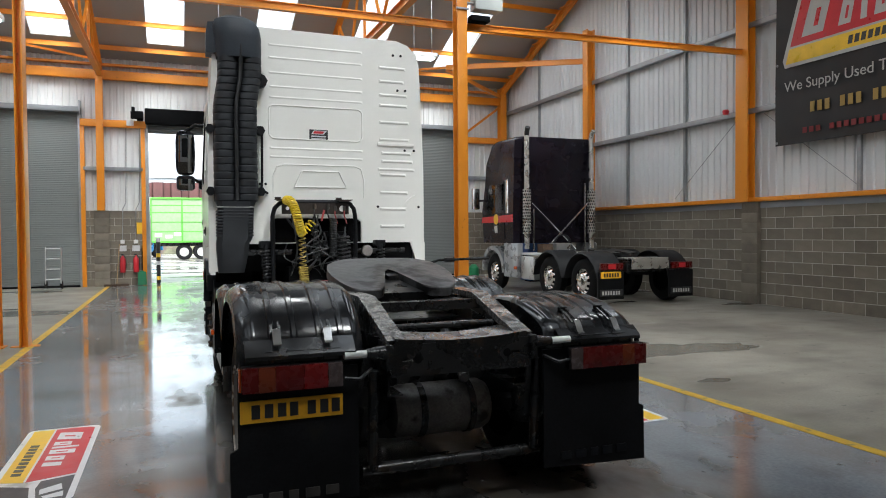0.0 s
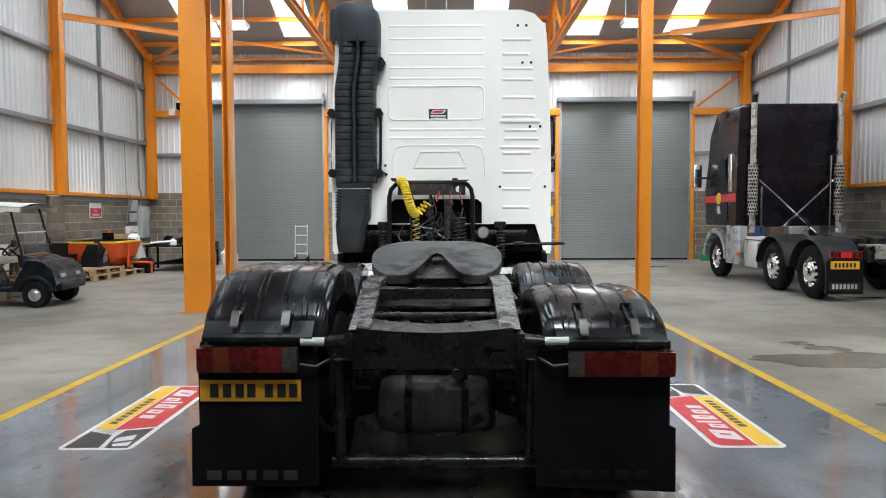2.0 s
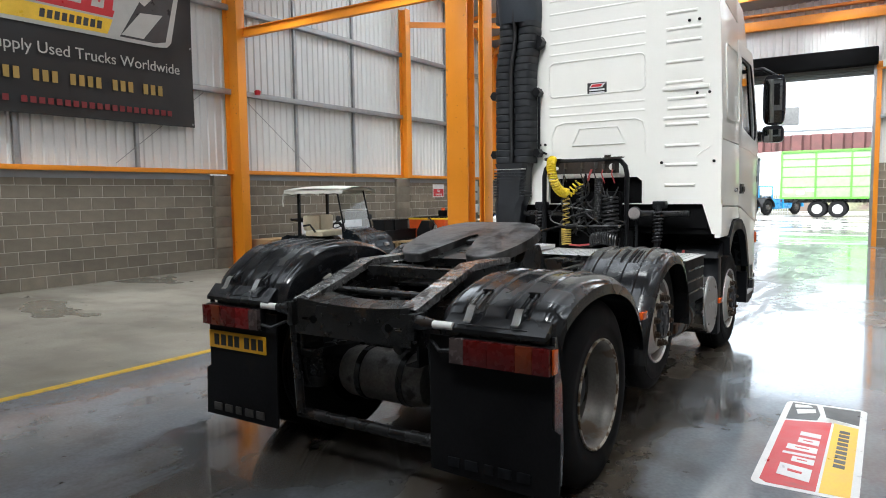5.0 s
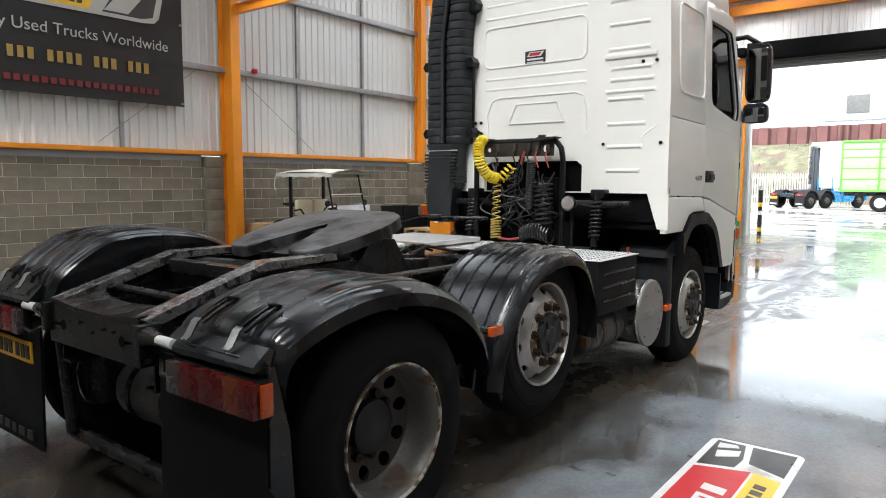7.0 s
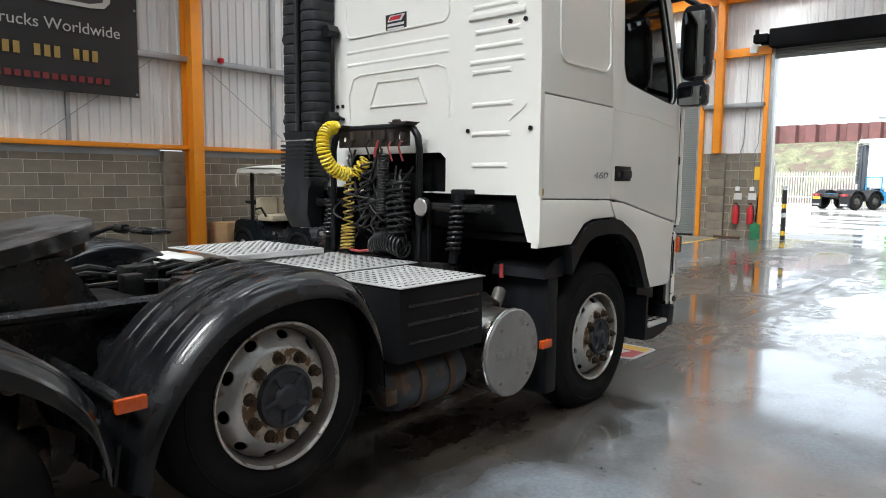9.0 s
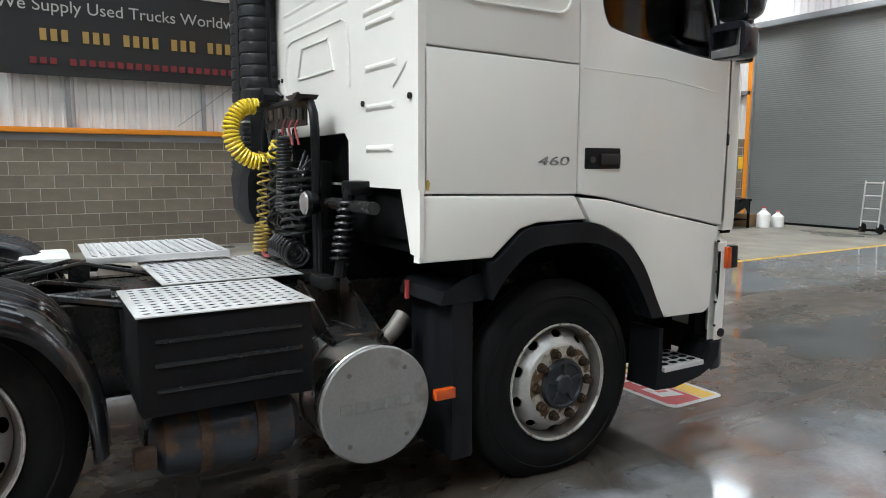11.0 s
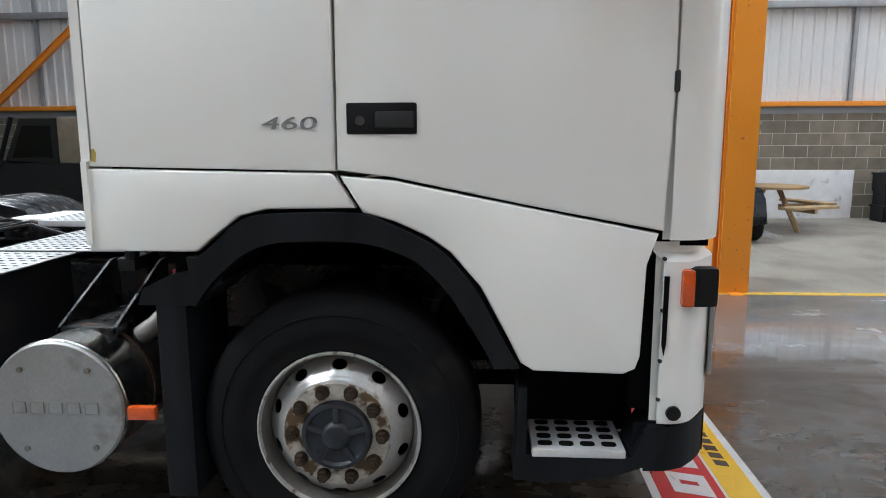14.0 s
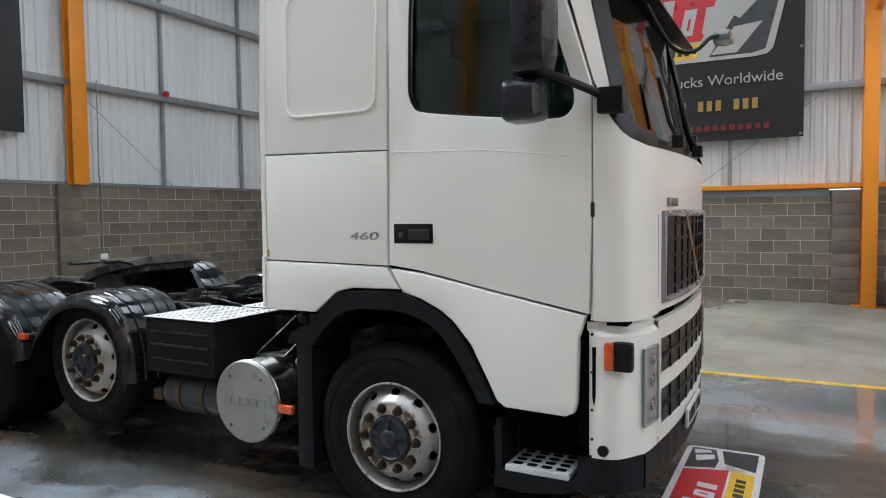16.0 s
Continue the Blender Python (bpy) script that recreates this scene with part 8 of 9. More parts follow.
part("window_pane", Geo().box(-5.45, -3.45, 81.9, 82.02, 8.5, 10.3, 0.02), M_SEATG, cont)
part("base", Geo().box(-7.3, 4.3, 82.2, 87.8, -0.1, 7.84), M_BOXW, cont)
trailer = thing("trailer", (2, 47.4, 0), "green box trailer with pale panels parked in the yard", "trailer")
part("body", Geo().box(-0.72, 4.66, 46.24, 48.7, 1.15, 3.85, 0.03), M_GREENP, trailer)
for x in (-0.76, 1.05, 2.86, 4.60):
    part("side_post", Geo().box(x, x + 0.10, 46.16, 46.26, 1.1, 3.90, 0.01), M_GREEND, trailer)
for z in (1.08, 3.80):
    part("side_rail", Geo().box(-0.66, 4.60, 46.17, 46.25, z, z + 0.12, 0.01), M_GREEND, trailer)
for z in (1.75, 2.35, 2.95, 3.4):
    part("side_rib", Geo().box(-0.66, 4.60, 46.215, 46.25, z, z + 0.05, 0.01), M_GREEND, trailer)
    part("rear_rib", Geo().box(-0.77, -0.71, 46.35, 48.55, z, z + 0.06, 0.01), M_GREEND, trailer)
for x, z in ((-0.5, 1.45), (0.1, 1.35), (0.62, 1.5)):
    part("pale_panel", Geo().box(x, x + 0.42, 46.228, 46.24, z, z + 0.22, 0.002), M_TXTW, trailer)
part("chassis", Geo().box(-0.6, 4.6, 46.8, 48.1, 0.85, 1.15), M_FRAME, trailer)
for x in (1.2, 2.25):
    for y, s in ((46.5, -1), (48.4, 1)):
        w = part("wheel", Geo().lathe([(-0.15, 0.28), (-0.15, 0.45), (-0.1, 0.5), (0.1, 0.5), (0.15, 0.45), (0.15, 0.28)], (x, y, 0.48), "y", 24), M_RUBBER, trailer)
        part("rim", Geo().lathe([(0.14, 0.28), (0.08, 0.25), (0.05, 0.15), (0.1, 0.12), (0.1, 0.001)], (x, y, 0.48), "y", 20, s), M_RIM, w)
for y in (46.5, 48.2):
    part("tail_lamp", Geo().box(-0.76, -0.70, y, y + 0.3, 0.92, 1.05, 0.01), M_RED, trailer)
boll = thing("bollard", (0.18, 24.35, 0), "black, orange and white striped bollard beside the doorway", "bollard")
for i in range(12):
    part("band", Geo().cyl((0.18, 24.35, i * 0.125 - 0.02), (0.18, 24.35, i * 0.125 + 0.105), 0.065, 16), (M_INK, M_LOGOY, M_LOGOW)[i % 3] if i % 2 else M_INK, boll)
M_BRICK2 = material("outside_render", (0.6, 0.58, 0.53), 0.8, var=0.1, bump=0.2)
solid("wall_return", Geo().box(-0.13, -0.02, YN + 0.36, YN + 0.5, -0.02, 2.2, 0.01), M_BRICK2, "pale rendered return outside the doorway", "wall", kind="structure")


# ---------------- golf cart ----------------
M_CREAM = material("cream_vinyl", (0.55, 0.49, 0.36), 0.6, var=0.1, bump=0.1)
M_CANOPY = material("dirty_white_canopy", (0.62, 0.61, 0.56), 0.6, var=0.1, bump=0.1)
M_GREEN = material("dark_green_body", (0.005, 0.008, 0.011), 0.25, var=0.15, bump=0.0, spec=0.22)
M_WOOD = material("pallet_wood", (0.33, 0.23, 0.12), 0.8, var=0.25, scale=6, bump=0.3, rand=0.2, stretch=(1, 5, 5))
M_CARD = material("cardboard", (0.34, 0.22, 0.11), 0.9, var=0.12, bump=0.1)
M_HOPPER = material("orange_hopper_paint", (0.62, 0.085, 0.015), 0.45, var=0.12, bump=0.1)
M_HOPY = material("yellow_edge_paint", (0.75, 0.47, 0.02), 0.45, var=0.1, bump=0.05)
M_BOXG = material("grey_enclosure", (0.42, 0.44, 0.43), 0.5, var=0.06, bump=0.03)
M_SIGNR = material("sign_red", (0.50, 0.02, 0.03), 0.4, var=0.05, bump=0.0)
M_BLUEB = material("blue_bin", (0.02, 0.07, 0.22), 0.5, var=0.15, bump=0.05)
M_CANVAS = material("khaki_canvas", (0.24, 0.20, 0.14), 0.9, var=0.15, bump=0.2)
M_OLIVE = material("dark_vehicle_paint", (0.012, 0.013, 0.014), 0.35, var=0.2, bump=0.0)


def golf_cart(m):
    """Two-seat cart: origin on the floor at its middle, +x ahead."""
    th = thing("golf_cart", (0, 0, 0), "dark green golf cart with cream seats and dirty white canopy", "golf cart")
    w = 0.56
    part("body", Geo().plate([(-1.18, 0.42), (-1.12, 0.68), (-0.95, 0.74), (-0.45, 0.72), (-0.30, 0.62), (-0.20, 0.36), (0.45, 0.34), (0.58, 0.60), (0.72, 0.82), (0.95, 0.80), (1.12, 0.66), (1.20, 0.40), (1.15, 0.28), (-1.15, 0.28)], -w, w, "y"), M_GREEN, th)
    part("cowl", Geo().ring_loft([[(0.55, -0.5, 0.7), (0.55, 0.5, 0.7), (0.5, 0.45, 0.92), (0.5, -0.45, 0.92)], [(0.8, -0.52, 0.7), (0.8, 0.52, 0.7), (0.76, 0.45, 0.86), (0.76, -0.45, 0.86)], [(1.18, -0.42, 0.5), (1.18, 0.42, 0.5), (1.14, 0.36, 0.62), (1.14, -0.36, 0.62)]]), M_GREEN, th)
    part("front_bumper", Geo().box(1.14, 1.24, -0.45, 0.45, 0.28, 0.42, 0.04), M_BLACK, th)
    wh = part("wheel", Geo().lathe([(-0.2, 0.10), (-0.2, 0.20), (-0.16, 0.225), (-0.04, 0.225), (0.0, 0.2), (0.0, 0.11)], (0, 0, 0), "y", 24), M_RUBBER, th)
    rm = part("rim", Geo().lathe([(-0.02, 0.115), (-0.03, 0.09), (0.0, 0.05), (0.005, 0.001)], (0, 0, 0), "y", 20), M_ALU, wh)
    k = 0
    for x in (-0.84, 0.84):
        for s in (-1, 1):
            mm = Matrix.Translation((x, s * 0.6, 0.225)) @ (Matrix.Rotation(math.pi, 4, "Z") if s < 0 else Matrix())
            if k == 0:
                wh.matrix_basis = mm
            else:
                again(rm, again(wh, th, mm), Matrix())
            part("wheel_arch", Geo().tube([(x + 0.29 * math.cos(a), s * 0.57, 0.24 + 0.29 * math.sin(a)) for a in [radians(q) for q in range(10, 171, 16)]], 0.035, 8), M_BLACK, th)
            k += 1
    part("seat", Geo().box(-0.48, 0.02, -0.5, 0.5, 0.72, 0.84, 0.04), M_CREAM, th)
    for s in (-1, 1):
        part("backrest", Geo().box(-0.56, -0.44, s * 0.25 - 0.23, s * 0.25 + 0.23, 0.84, 1.18, 0.05), M_CREAM, th)
        part("rear_post", Geo().box(-0.66, -0.60, s * 0.5 - 0.025, s * 0.5 + 0.025, 0.7, 1.72), M_BLACK, th)
        part("front_post", Geo().tube([(0.62, s * 0.5, 0.85), (0.42, s * 0.48, 1.72)], 0.02, 8), M_BLACK, th)
        part("armrest", Geo().tube([(-0.5, s * 0.52, 0.95), (-0.3, s * 0.54, 0.98), (-0.15, s * 0.54, 0.82)], 0.022, 8), M_BLACK, th)
    part("bag_rack", Geo().tube([(-0.62, -0.4, 1.05), (-0.95, -0.4, 1.08), (-0.95, 0.4, 1.08), (-0.62, 0.4, 1.05)], 0.03, 8), M_BLACK, th)
    part("steering_wheel", Geo().tube([(0.28 + 0.1 * math.cos(a), -0.25 + 0.17 * math.sin(a), 1.0 + 0.1 * math.cos(a)) for a in [i * math.pi / 8 for i in range(17)]], 0.014, 6).cyl((0.28, -0.25, 1.0), (0.55, -0.25, 0.75), 0.018, 8), M_BLACK, th)
    n = 14
    g = Geo()
    for off in (0.0, -0.035):
        g.ring_loft([[(-0.95 + 1.62 * i / n, -0.62 + 1.24 * j / 8, 1.74 + off + 0.07 * math.sin(math.pi * j / 8) + 0.03 * math.sin(math.pi * i / n)) for i in range(n + 1)] for j in range(9)], False)
    for j, y in ((0, -0.62), (8, 0.62)):
        g.ring_loft([[(-0.95 + 1.62 * i / n, y, 1.74) for i in range(n + 1)], [(-0.95 + 1.62 * i / n, y, 1.66 + 0.015 * math.sin(i * 2.2)) for i in range(n + 1)]], False)
    g.ring_loft([[(-0.95, -0.62 + 1.24 * j / 8, 1.74 + 0.07 * math.sin(math.pi * j / 8)) for j in range(9)], [(-0.98, -0.62 + 1.24 * j / 8, 1.62 + 0.03 * math.sin(j * 2.0)) for j in range(9)]], False)
    part("canopy", g, M_CANOPY, th)
    part("strap", Geo().tube([(-0.97, -0.62, 1.66), (-0.99, -0.63, 1.5), (-0.98, -0.62, 1.38)], 0.015, 6), M_CANOPY, th)
    part("windscreen", Geo().plate([(-0.46, 0), (0.46, 0), (0.46, 0.88), (-0.46, 0.88)], -0.004, 0.004, "y").shear(lambda x, y, z: (0.63 - 0.21 * z / 0.88, x, 0.86 + z)), M_CLEARG, th)
    part("screen_bar", Geo().cyl((0.525, -0.47, 1.30), (0.525, 0.47, 1.30), 0.012, 8), M_CANOPY, th)
    for s in (-1, 1):
        part("mirror", Geo().lathe([(-0.015, 0.001), (-0.015, 0.07), (0.02, 0.06), (0.02, 0.001)], (0.52, s * 0.58, 1.12), "x", 14), M_BLACK, th)
    part("badge", Geo().cyl((0.1, -w - 0.006, 0.5), (0.1, -w, 0.5), 0.035, 12), M_ALU, th)
    part("headlamp", Geo().box(1.16, 1.2, 0.2, 0.36, 0.5, 0.58, 0.02), M_CLEAR, th)
    part("headlamp", Geo().box(1.16, 1.2, -0.36, -0.2, 0.5, 0.58, 0.02), M_CLEAR, th)
    th.matrix_basis = m
    return th


golf_cart(pose(-5.74, 12.32, 0, 0, 0, 4))
for x, y, rz in ((-7.55, 12.3, 0), (-7.5, 11.9, 8)):
    g = Geo().box(-0.3, 0.3, -0.22, 0.22, 0, 0.62, 0.008)
    ob = solid("cardboard_box", g, M_CARD, "brown cardboard box on the floor by the wall", "box", "cardboard boxes")
    ob.matrix_basis = pose(x, y, 0, 0, 0, rz)


def pallet(m, label="plain wooden pallet lying on the floor"):
    th = thing("pallet", (0, 0, 0), label, "pallet", "wooden pallets")
    for i in range(7):
        part("board", Geo().box(-0.6, 0.6, -0.5 + i * 0.147, -0.39 + i * 0.147, 0.122, 0.144, 0.002), M_WOOD, th)
    for y in (-0.5, -0.05, 0.4):
        part("bottom_board", Geo().box(-0.6, 0.6, y, y + 0.1, 0.0, 0.022), M_WOOD, th)
        for x in (-0.6, -0.07, 0.46):
            part("wood_block", Geo().box(x, x + 0.14, y, y + 0.1, 0.022, 0.10), M_WOOD, th)
    for x in (-0.6, -0.07, 0.46):
        part("bearer", Geo().box(x, x + 0.14, -0.5, 0.5, 0.10, 0.122), M_WOOD, th)
    th.matrix_basis = m
    return th


p0 = pallet(pose(-6.62, 16.98, 0, 0, 0, 84))
copy_thing(p0, pose(-6.64, 17.0, 0.146, 0, 0, 82))
copy_thing(p0, pose(-6.6, 18.3, 0, 0, 0, 86))

# black crates stacked on the floor
crate = thing("crate", (0, 0, 0), "black plastic stacking crate against the wall", "crate", "plastic crates")
part("tray", Geo().box(-0.3, 0.3, -0.2, 0.2, 0, 0.02).box(-0.3, 0.3, -0.2, -0.18, 0.02, 0.3).box(-0.3, 0.3, 0.18, 0.2, 0.02, 0.3).box(-0.3, -0.28, -0.18, 0.18, 0.02, 0.3).box(0.28, 0.3, -0.18, 0.18, 0.02, 0.3), M_BLACK, crate)
for q in (-0.22, 0.20):
    part("rim", Geo().box(-0.32, 0.32, q, q + 0.02, 0.26, 0.3), M_BLACK, crate)
crate.matrix_basis = pose(-7.5, 16.4, 0, 0, 0, 92)
for i, (x, y, z) in enumerate(((-7.5, 16.42, 0.3), (-7.52, 16.4, 0.6), (-7.5, 16.86, 0), (-7.5, 16.86, 0.3), (-7.48, 16.88, 0.6), (-7.5, 17.32, 0.0), (-7.5, 17.32, 0.3))):
    copy_thing(crate, pose(x, y, z, 0, 0, 90 + 3 * math.sin(i)))
# bag with a pale panel on the pallet
bag = thing("rucksack", (-6.7, 17.5, 0.29), "black tool bag with pale panel slumped on the pallet", "bag")
part("bag_body", Geo().ring_loft([[(-6.95, 17.2, 0.29), (-6.5, 17.2, 0.29), (-6.5, 17.75, 0.29), (-6.95, 17.75, 0.29)], [(-6.98, 17.22, 0.55), (-6.5, 17.22, 0.55), (-6.52, 17.7, 0.55), (-6.95, 17.7, 0.55)], [(-6.85, 17.3, 0.85), (-6.6, 17.3, 0.85), (-6.62, 17.6, 0.85), (-6.85, 17.6, 0.85)]]), M_BLACK, bag)
part("bag_panel", Geo().plate([(17.36, 0.40), (17.56, 0.40), (17.58, 0.70), (17.42, 0.76)], -6.50, -6.485, "x"), M_GREYT, bag)
part("bag_strap", Geo().tube([(-6.5, 17.3, 0.5), (-6.4, 17.3, 0.75), (-6.6, 17.35, 0.92), (-6.75, 17.5, 0.9)], 0.025, 6), M_BLACK, bag)

# salt spreader hopper
hop = thing("spreader_hopper", (-6.9, 18.317, 0), "orange steel spreader hopper with yellow rim on the floor", "hopper")
part("hopper_body", Geo().ring_loft([[(-7.35, 17.933, 0.18), (-6.75, 17.933, 0.18), (-6.75, 18.829, 0.18), (-7.35, 18.829, 0.18)], [(-7.6, 17.741, 0.48), (-6.35, 17.741, 0.48), (-6.35, 19.021, 0.48), (-7.6, 19.021, 0.48)], [(-7.6, 17.709, 0.86), (-6.3, 17.709, 0.86), (-6.3, 19.053, 0.86), (-7.6, 19.053, 0.86)]]), M_HOPPER, hop)
part("rim", Geo().box(-7.62, -6.27, 17.690, 19.072, 0.86, 0.91, 0.01), M_HOPY, hop)
part("cover", Geo().box(-7.5, -6.4, 17.773, 18.989, 0.912, 0.93), M_DARK, hop)
for y in (18.349,):
    part("stay", Geo().box(-6.34, -6.28, y - 0.04, y + 0.04, 0.2, 0.86, 0.006), M_HOPPER, hop)
part("drawbar", Geo().tube([(-6.5, 18.701, 0.30), (-6.0, 18.637, 0.32), (-5.75, 18.605, 0.30)], 0.03, 8), M_HOPPER, hop)
part("jockey_leg", Geo().cyl((-5.8, 18.605, 0.0), (-5.8, 18.605, 0.34), 0.025, 8), M_HOPPER, hop)
for x in (-7.5, -6.6):
    for y in (17.869, 18.893):
        part("foot", Geo().box(x - 0.05, x + 0.05, y - 0.05, y + 0.05, 0, 0.35), M_DARK, hop)
part("wheel", Geo().lathe([(-0.07, 0.001), (-0.07, 0.2), (0.07, 0.2), (0.07, 0.001)], (-6.25, 18.989, 0.2), "y", 18), M_RUBBER, hop)
box_a = thing("engine_unit", (-7.0, 18.701, 0.93), "small dark engine unit with red cap on the hopper", "engine")
part("block", Geo().box(-7.15, -6.9, 18.637, 18.797, 0.93, 1.12, 0.02), M_DARK, box_a)
part("cap", Geo().cyl((-7.0, 18.701, 1.12), (-7.0, 18.701, 1.2), 0.06, 12), M_HOPPER, box_a)


def table(name, x0, x1, y0, y1, h, label, mat):
    th = thing(name, ((x0 + x1) / 2, (y0 + y1) / 2, 0), label, "table", "work tables")
    part("tabletop", Geo().box(x0, x1, y0, y1, h - 0.04, h, 0.005), mat, th)
    for x in (x0 + 0.05, x1 - 0.05):
        for y in (y0 + 0.05, y1 - 0.05):
            part("leg", Geo().box(x - 0.025, x + 0.025, y - 0.025, y + 0.025, 0, h - 0.04), M_DARK, th)
    part("shelf", Geo().box(x0 + 0.08, x1 - 0.08, y0 + 0.08, y1 - 0.08, 0.2, 0.23), mat, th)
    return th


table("work_table", -7.5, -6.45, 19.2, 20.7, 0.76, "cluttered wooden work table with dark metal legs", M_CARD)
table("work_table", -6.25, -5.05, 19.2, 21.9, 0.74, "black metal work table beside the shutter", M_DARK)
g = Geo()
rows = []
for j in range(9):
    w = j / 8
    rows.append([(-6.27 + 1.24 * w, 19.55 + 0.2 * i, 0.75 + 0.03 * math.sin(i * 1.9 + j) + 0.02 * math.sin(j * 2.3)) for i in range(12)])
rows.append([(-5.0, 19.55 + 0.2 * i, 0.45 + 0.10 * math.sin(i * 2.1)) for i in range(12)])
for off in (0.0, -0.008):
    g.ring_loft([[(x, y, z + off) for x, y, z in r] for r in rows], False)
solid("cloth_cover", g, M_BLACK, "crumpled black cloth thrown over the work table", "cloth")


def jug(x, y, z, h, r, label, mat=None):
    th = thing("plastic_can", (x, y, z), label, "can", "plastic cans")
    part("can_body", Geo().lathe([(0, 0.001), (0, r * 0.95), (0.01, r), (h * 0.68, r), (h * 0.85, r * 0.5), (h * 0.9, r * 0.3), (h, r * 0.3), (h, 0.001)], (x, y, z), "z", 16), mat or M_WHITE, th)
    part("can_cap", Geo().cyl((x, y, z + h), (x, y, z + h + 0.03), r * 0.32, 10), M_SIGNR if h > 0.3 else M_BLUEB, th)
    return th


for x, y, z, h, r in ((-6.7, 19.45, 0.76, 0.34, 0.13), (-6.75, 19.75, 0.76, 0.32, 0.12), (-5.5, 19.35, 0.74, 0.2, 0.09)):
    jug(x, y, z, h, r, "white plastic can standing on the work table")
for x, y, h, r in ((-5.0, 22.35, 0.5, 0.17), (-4.9, 22.8, 0.4, 0.16)):
    jug(x, y, 0, h, r, "white plastic drum standing on the floor")
for x, y, z, s in ((-7.1, 19.5, 0.76, 0.36), (-7.2, 20.1, 0.76, 0.34), (-7.0, 19.6, 0.23, 0.3), (-6.9, 20.2, 0.23, 0.26), (-5.5, 22.3, 0.0, 0.4)):
    ob = solid("cardboard_box", Geo().box(-s / 2, s / 2, -s / 2, s / 2, 0, s * 0.8, 0.006), M_CARD, "brown cardboard box among the workshop clutter", "box", "cardboard boxes")
    ob.matrix_basis = pose(x, y, z, 0, 0, 20 * s)
random.seed(9)
for i in range(12):
    x, y = random.uniform(-6.1, -5.25), random.uniform(19.8, 21.75)
    s = random.uniform(0.10, 0.2)
    g = Geo().ring_loft([[(-s, -s * 0.7, 0), (s, -s * 0.8, 0), (s * 0.9, s * 0.8, 0), (-s * 0.9, s * 0.7, 0)], [(-s * 0.9, -s * 0.6, s), (s * 0.8, -s * 0.6, s * 0.8), (s * 0.8, s * 0.6, s * 0.9), (-s * 0.8, s * 0.6, s)], [(-s * 0.5, -s * 0.3, s * 1.3), (s * 0.4, -s * 0.3, s * 1.2), (s * 0.5, s * 0.3, s * 1.2), (-s * 0.4, s * 0.3, s * 1.3)]])
    ob = solid("machine_part", g, M_DARK if i % 3 else M_GREYPL, "dark machine part heaped on the work table", "machine part", "machine parts")
    ob.matrix_basis = pose(x, y, 0.76, 0, 0, 40 * i)
solid("paper_roll", Geo().cyl((-6.2, 19.5, 0.80), (-5.7, 20.1, 0.84), 0.03, 10), M_WHITE, "white paper roll lying on the cluttered table", "paper roll")
pail = thing("bucket", (-5.6, 21.2, 0.74), "white plastic bucket with red lid on the table", "bucket")
part("pail", Geo().lathe([(0.04, 0.001), (0.04, 0.10), (0.26, 0.12), (0.26, 0.001)], (-5.6, 21.2, 0.74), "z", 18), M_WHITE, pail)
part("lid", Geo().cyl((-5.6, 21.2, 1.0), (-5.6, 21.2, 1.03), 0.12, 18), M_SIGNR, pail)
sack = solid("sack", Geo().ring_loft([[(-6.46, 18.95, 0.26), (-6.26, 18.95, 0.26), (-6.26, 19.15, 0.26), (-6.46, 19.15, 0.26)], [(-6.5, 18.88, 0.4), (-6.2, 18.88, 0.4), (-6.2, 19.2, 0.4), (-6.5, 19.2, 0.4)], [(-6.44, 18.95, 0.66), (-6.26, 18.95, 0.66), (-6.26, 19.16, 0.66), (-6.44, 19.16, 0.66)], [(-6.40, 19.1, 0.76), (-6.32, 19.1, 0.76), (-6.32, 19.2, 0.76), (-6.40, 19.2, 0.76)]]), M_BOXG, "pale printed sack hanging from the table corner", "sack")
toolbox = solid("tool_bag", Geo().ring_loft([[(-6.25, 18.75, 0), (-5.95, 18.75, 0), (-5.95, 19.1, 0), (-6.25, 19.1, 0)], [(-6.27, 18.73, 0.3), (-5.93, 18.73, 0.3), (-5.93, 19.12, 0.3), (-6.27, 19.12, 0.3)], [(-6.2, 18.8, 0.42), (-6.0, 18.8, 0.42), (-6.0, 19.05, 0.42), (-6.2, 19.05, 0.42)]]), M_BLACK, "black tool bag standing on the floor", "bag")

# electrical boxes, conduit and sign on the west wall
pan = thing("electrical_panel", (XL, 22.6, 0.8), "grey electrical cabinet with small switch boxes on the wall", "electrical panel")
part("cabinet", Geo().box(XL - 0.005, XL + 0.2, 22.55, 23.05, 0.85, 1.88, 0.012), M_BOXG, pan)
for y, z, w, h in ((22.02, 1.72, 0.34, 0.36), (22.05, 1.38, 0.30, 0.28), (22.15, 0.95, 0.22, 0.30), (21.75, 1.0, 0.2, 0.24), (21.55, 0.85, 0.14, 0.14), (23.1, 1.45, 0.14, 0.3)):
    part("switch_box", Geo().box(XL - 0.005, XL + 0.14, y, y + w, z, z + h, 0.01), M_BOXG if z > 1.2 else M_WHITE, pan)
for pts in ([(22.7, 1.9), (22.7, 2.3), (22.55, 2.5), (22.5, 7.0)], [(21.8, 1.3), (21.8, 2.15), (21.65, 2.28), (21.6, 4.0)], [(22.0, 1.7), (22.0, 2.1), (21.9, 2.25)]):
    part("conduit", Geo().tube([(XL + 0.11 if z > 2.09 else XL + 0.03, y, z) for y, z in pts], 0.03 if pts[0][0] == 22.7 else 0.016, 8), M_RAIL, pan)
sg = thing("wall_sign", (XL, 19.95, 1.72), "white and red no smoking sign on the block wall", "sign")
part("board", Geo().box(XL - 0.004, XL + 0.012, 19.60, 20.27, 1.52, 1.95, 0.002), M_LOGOW, sg)
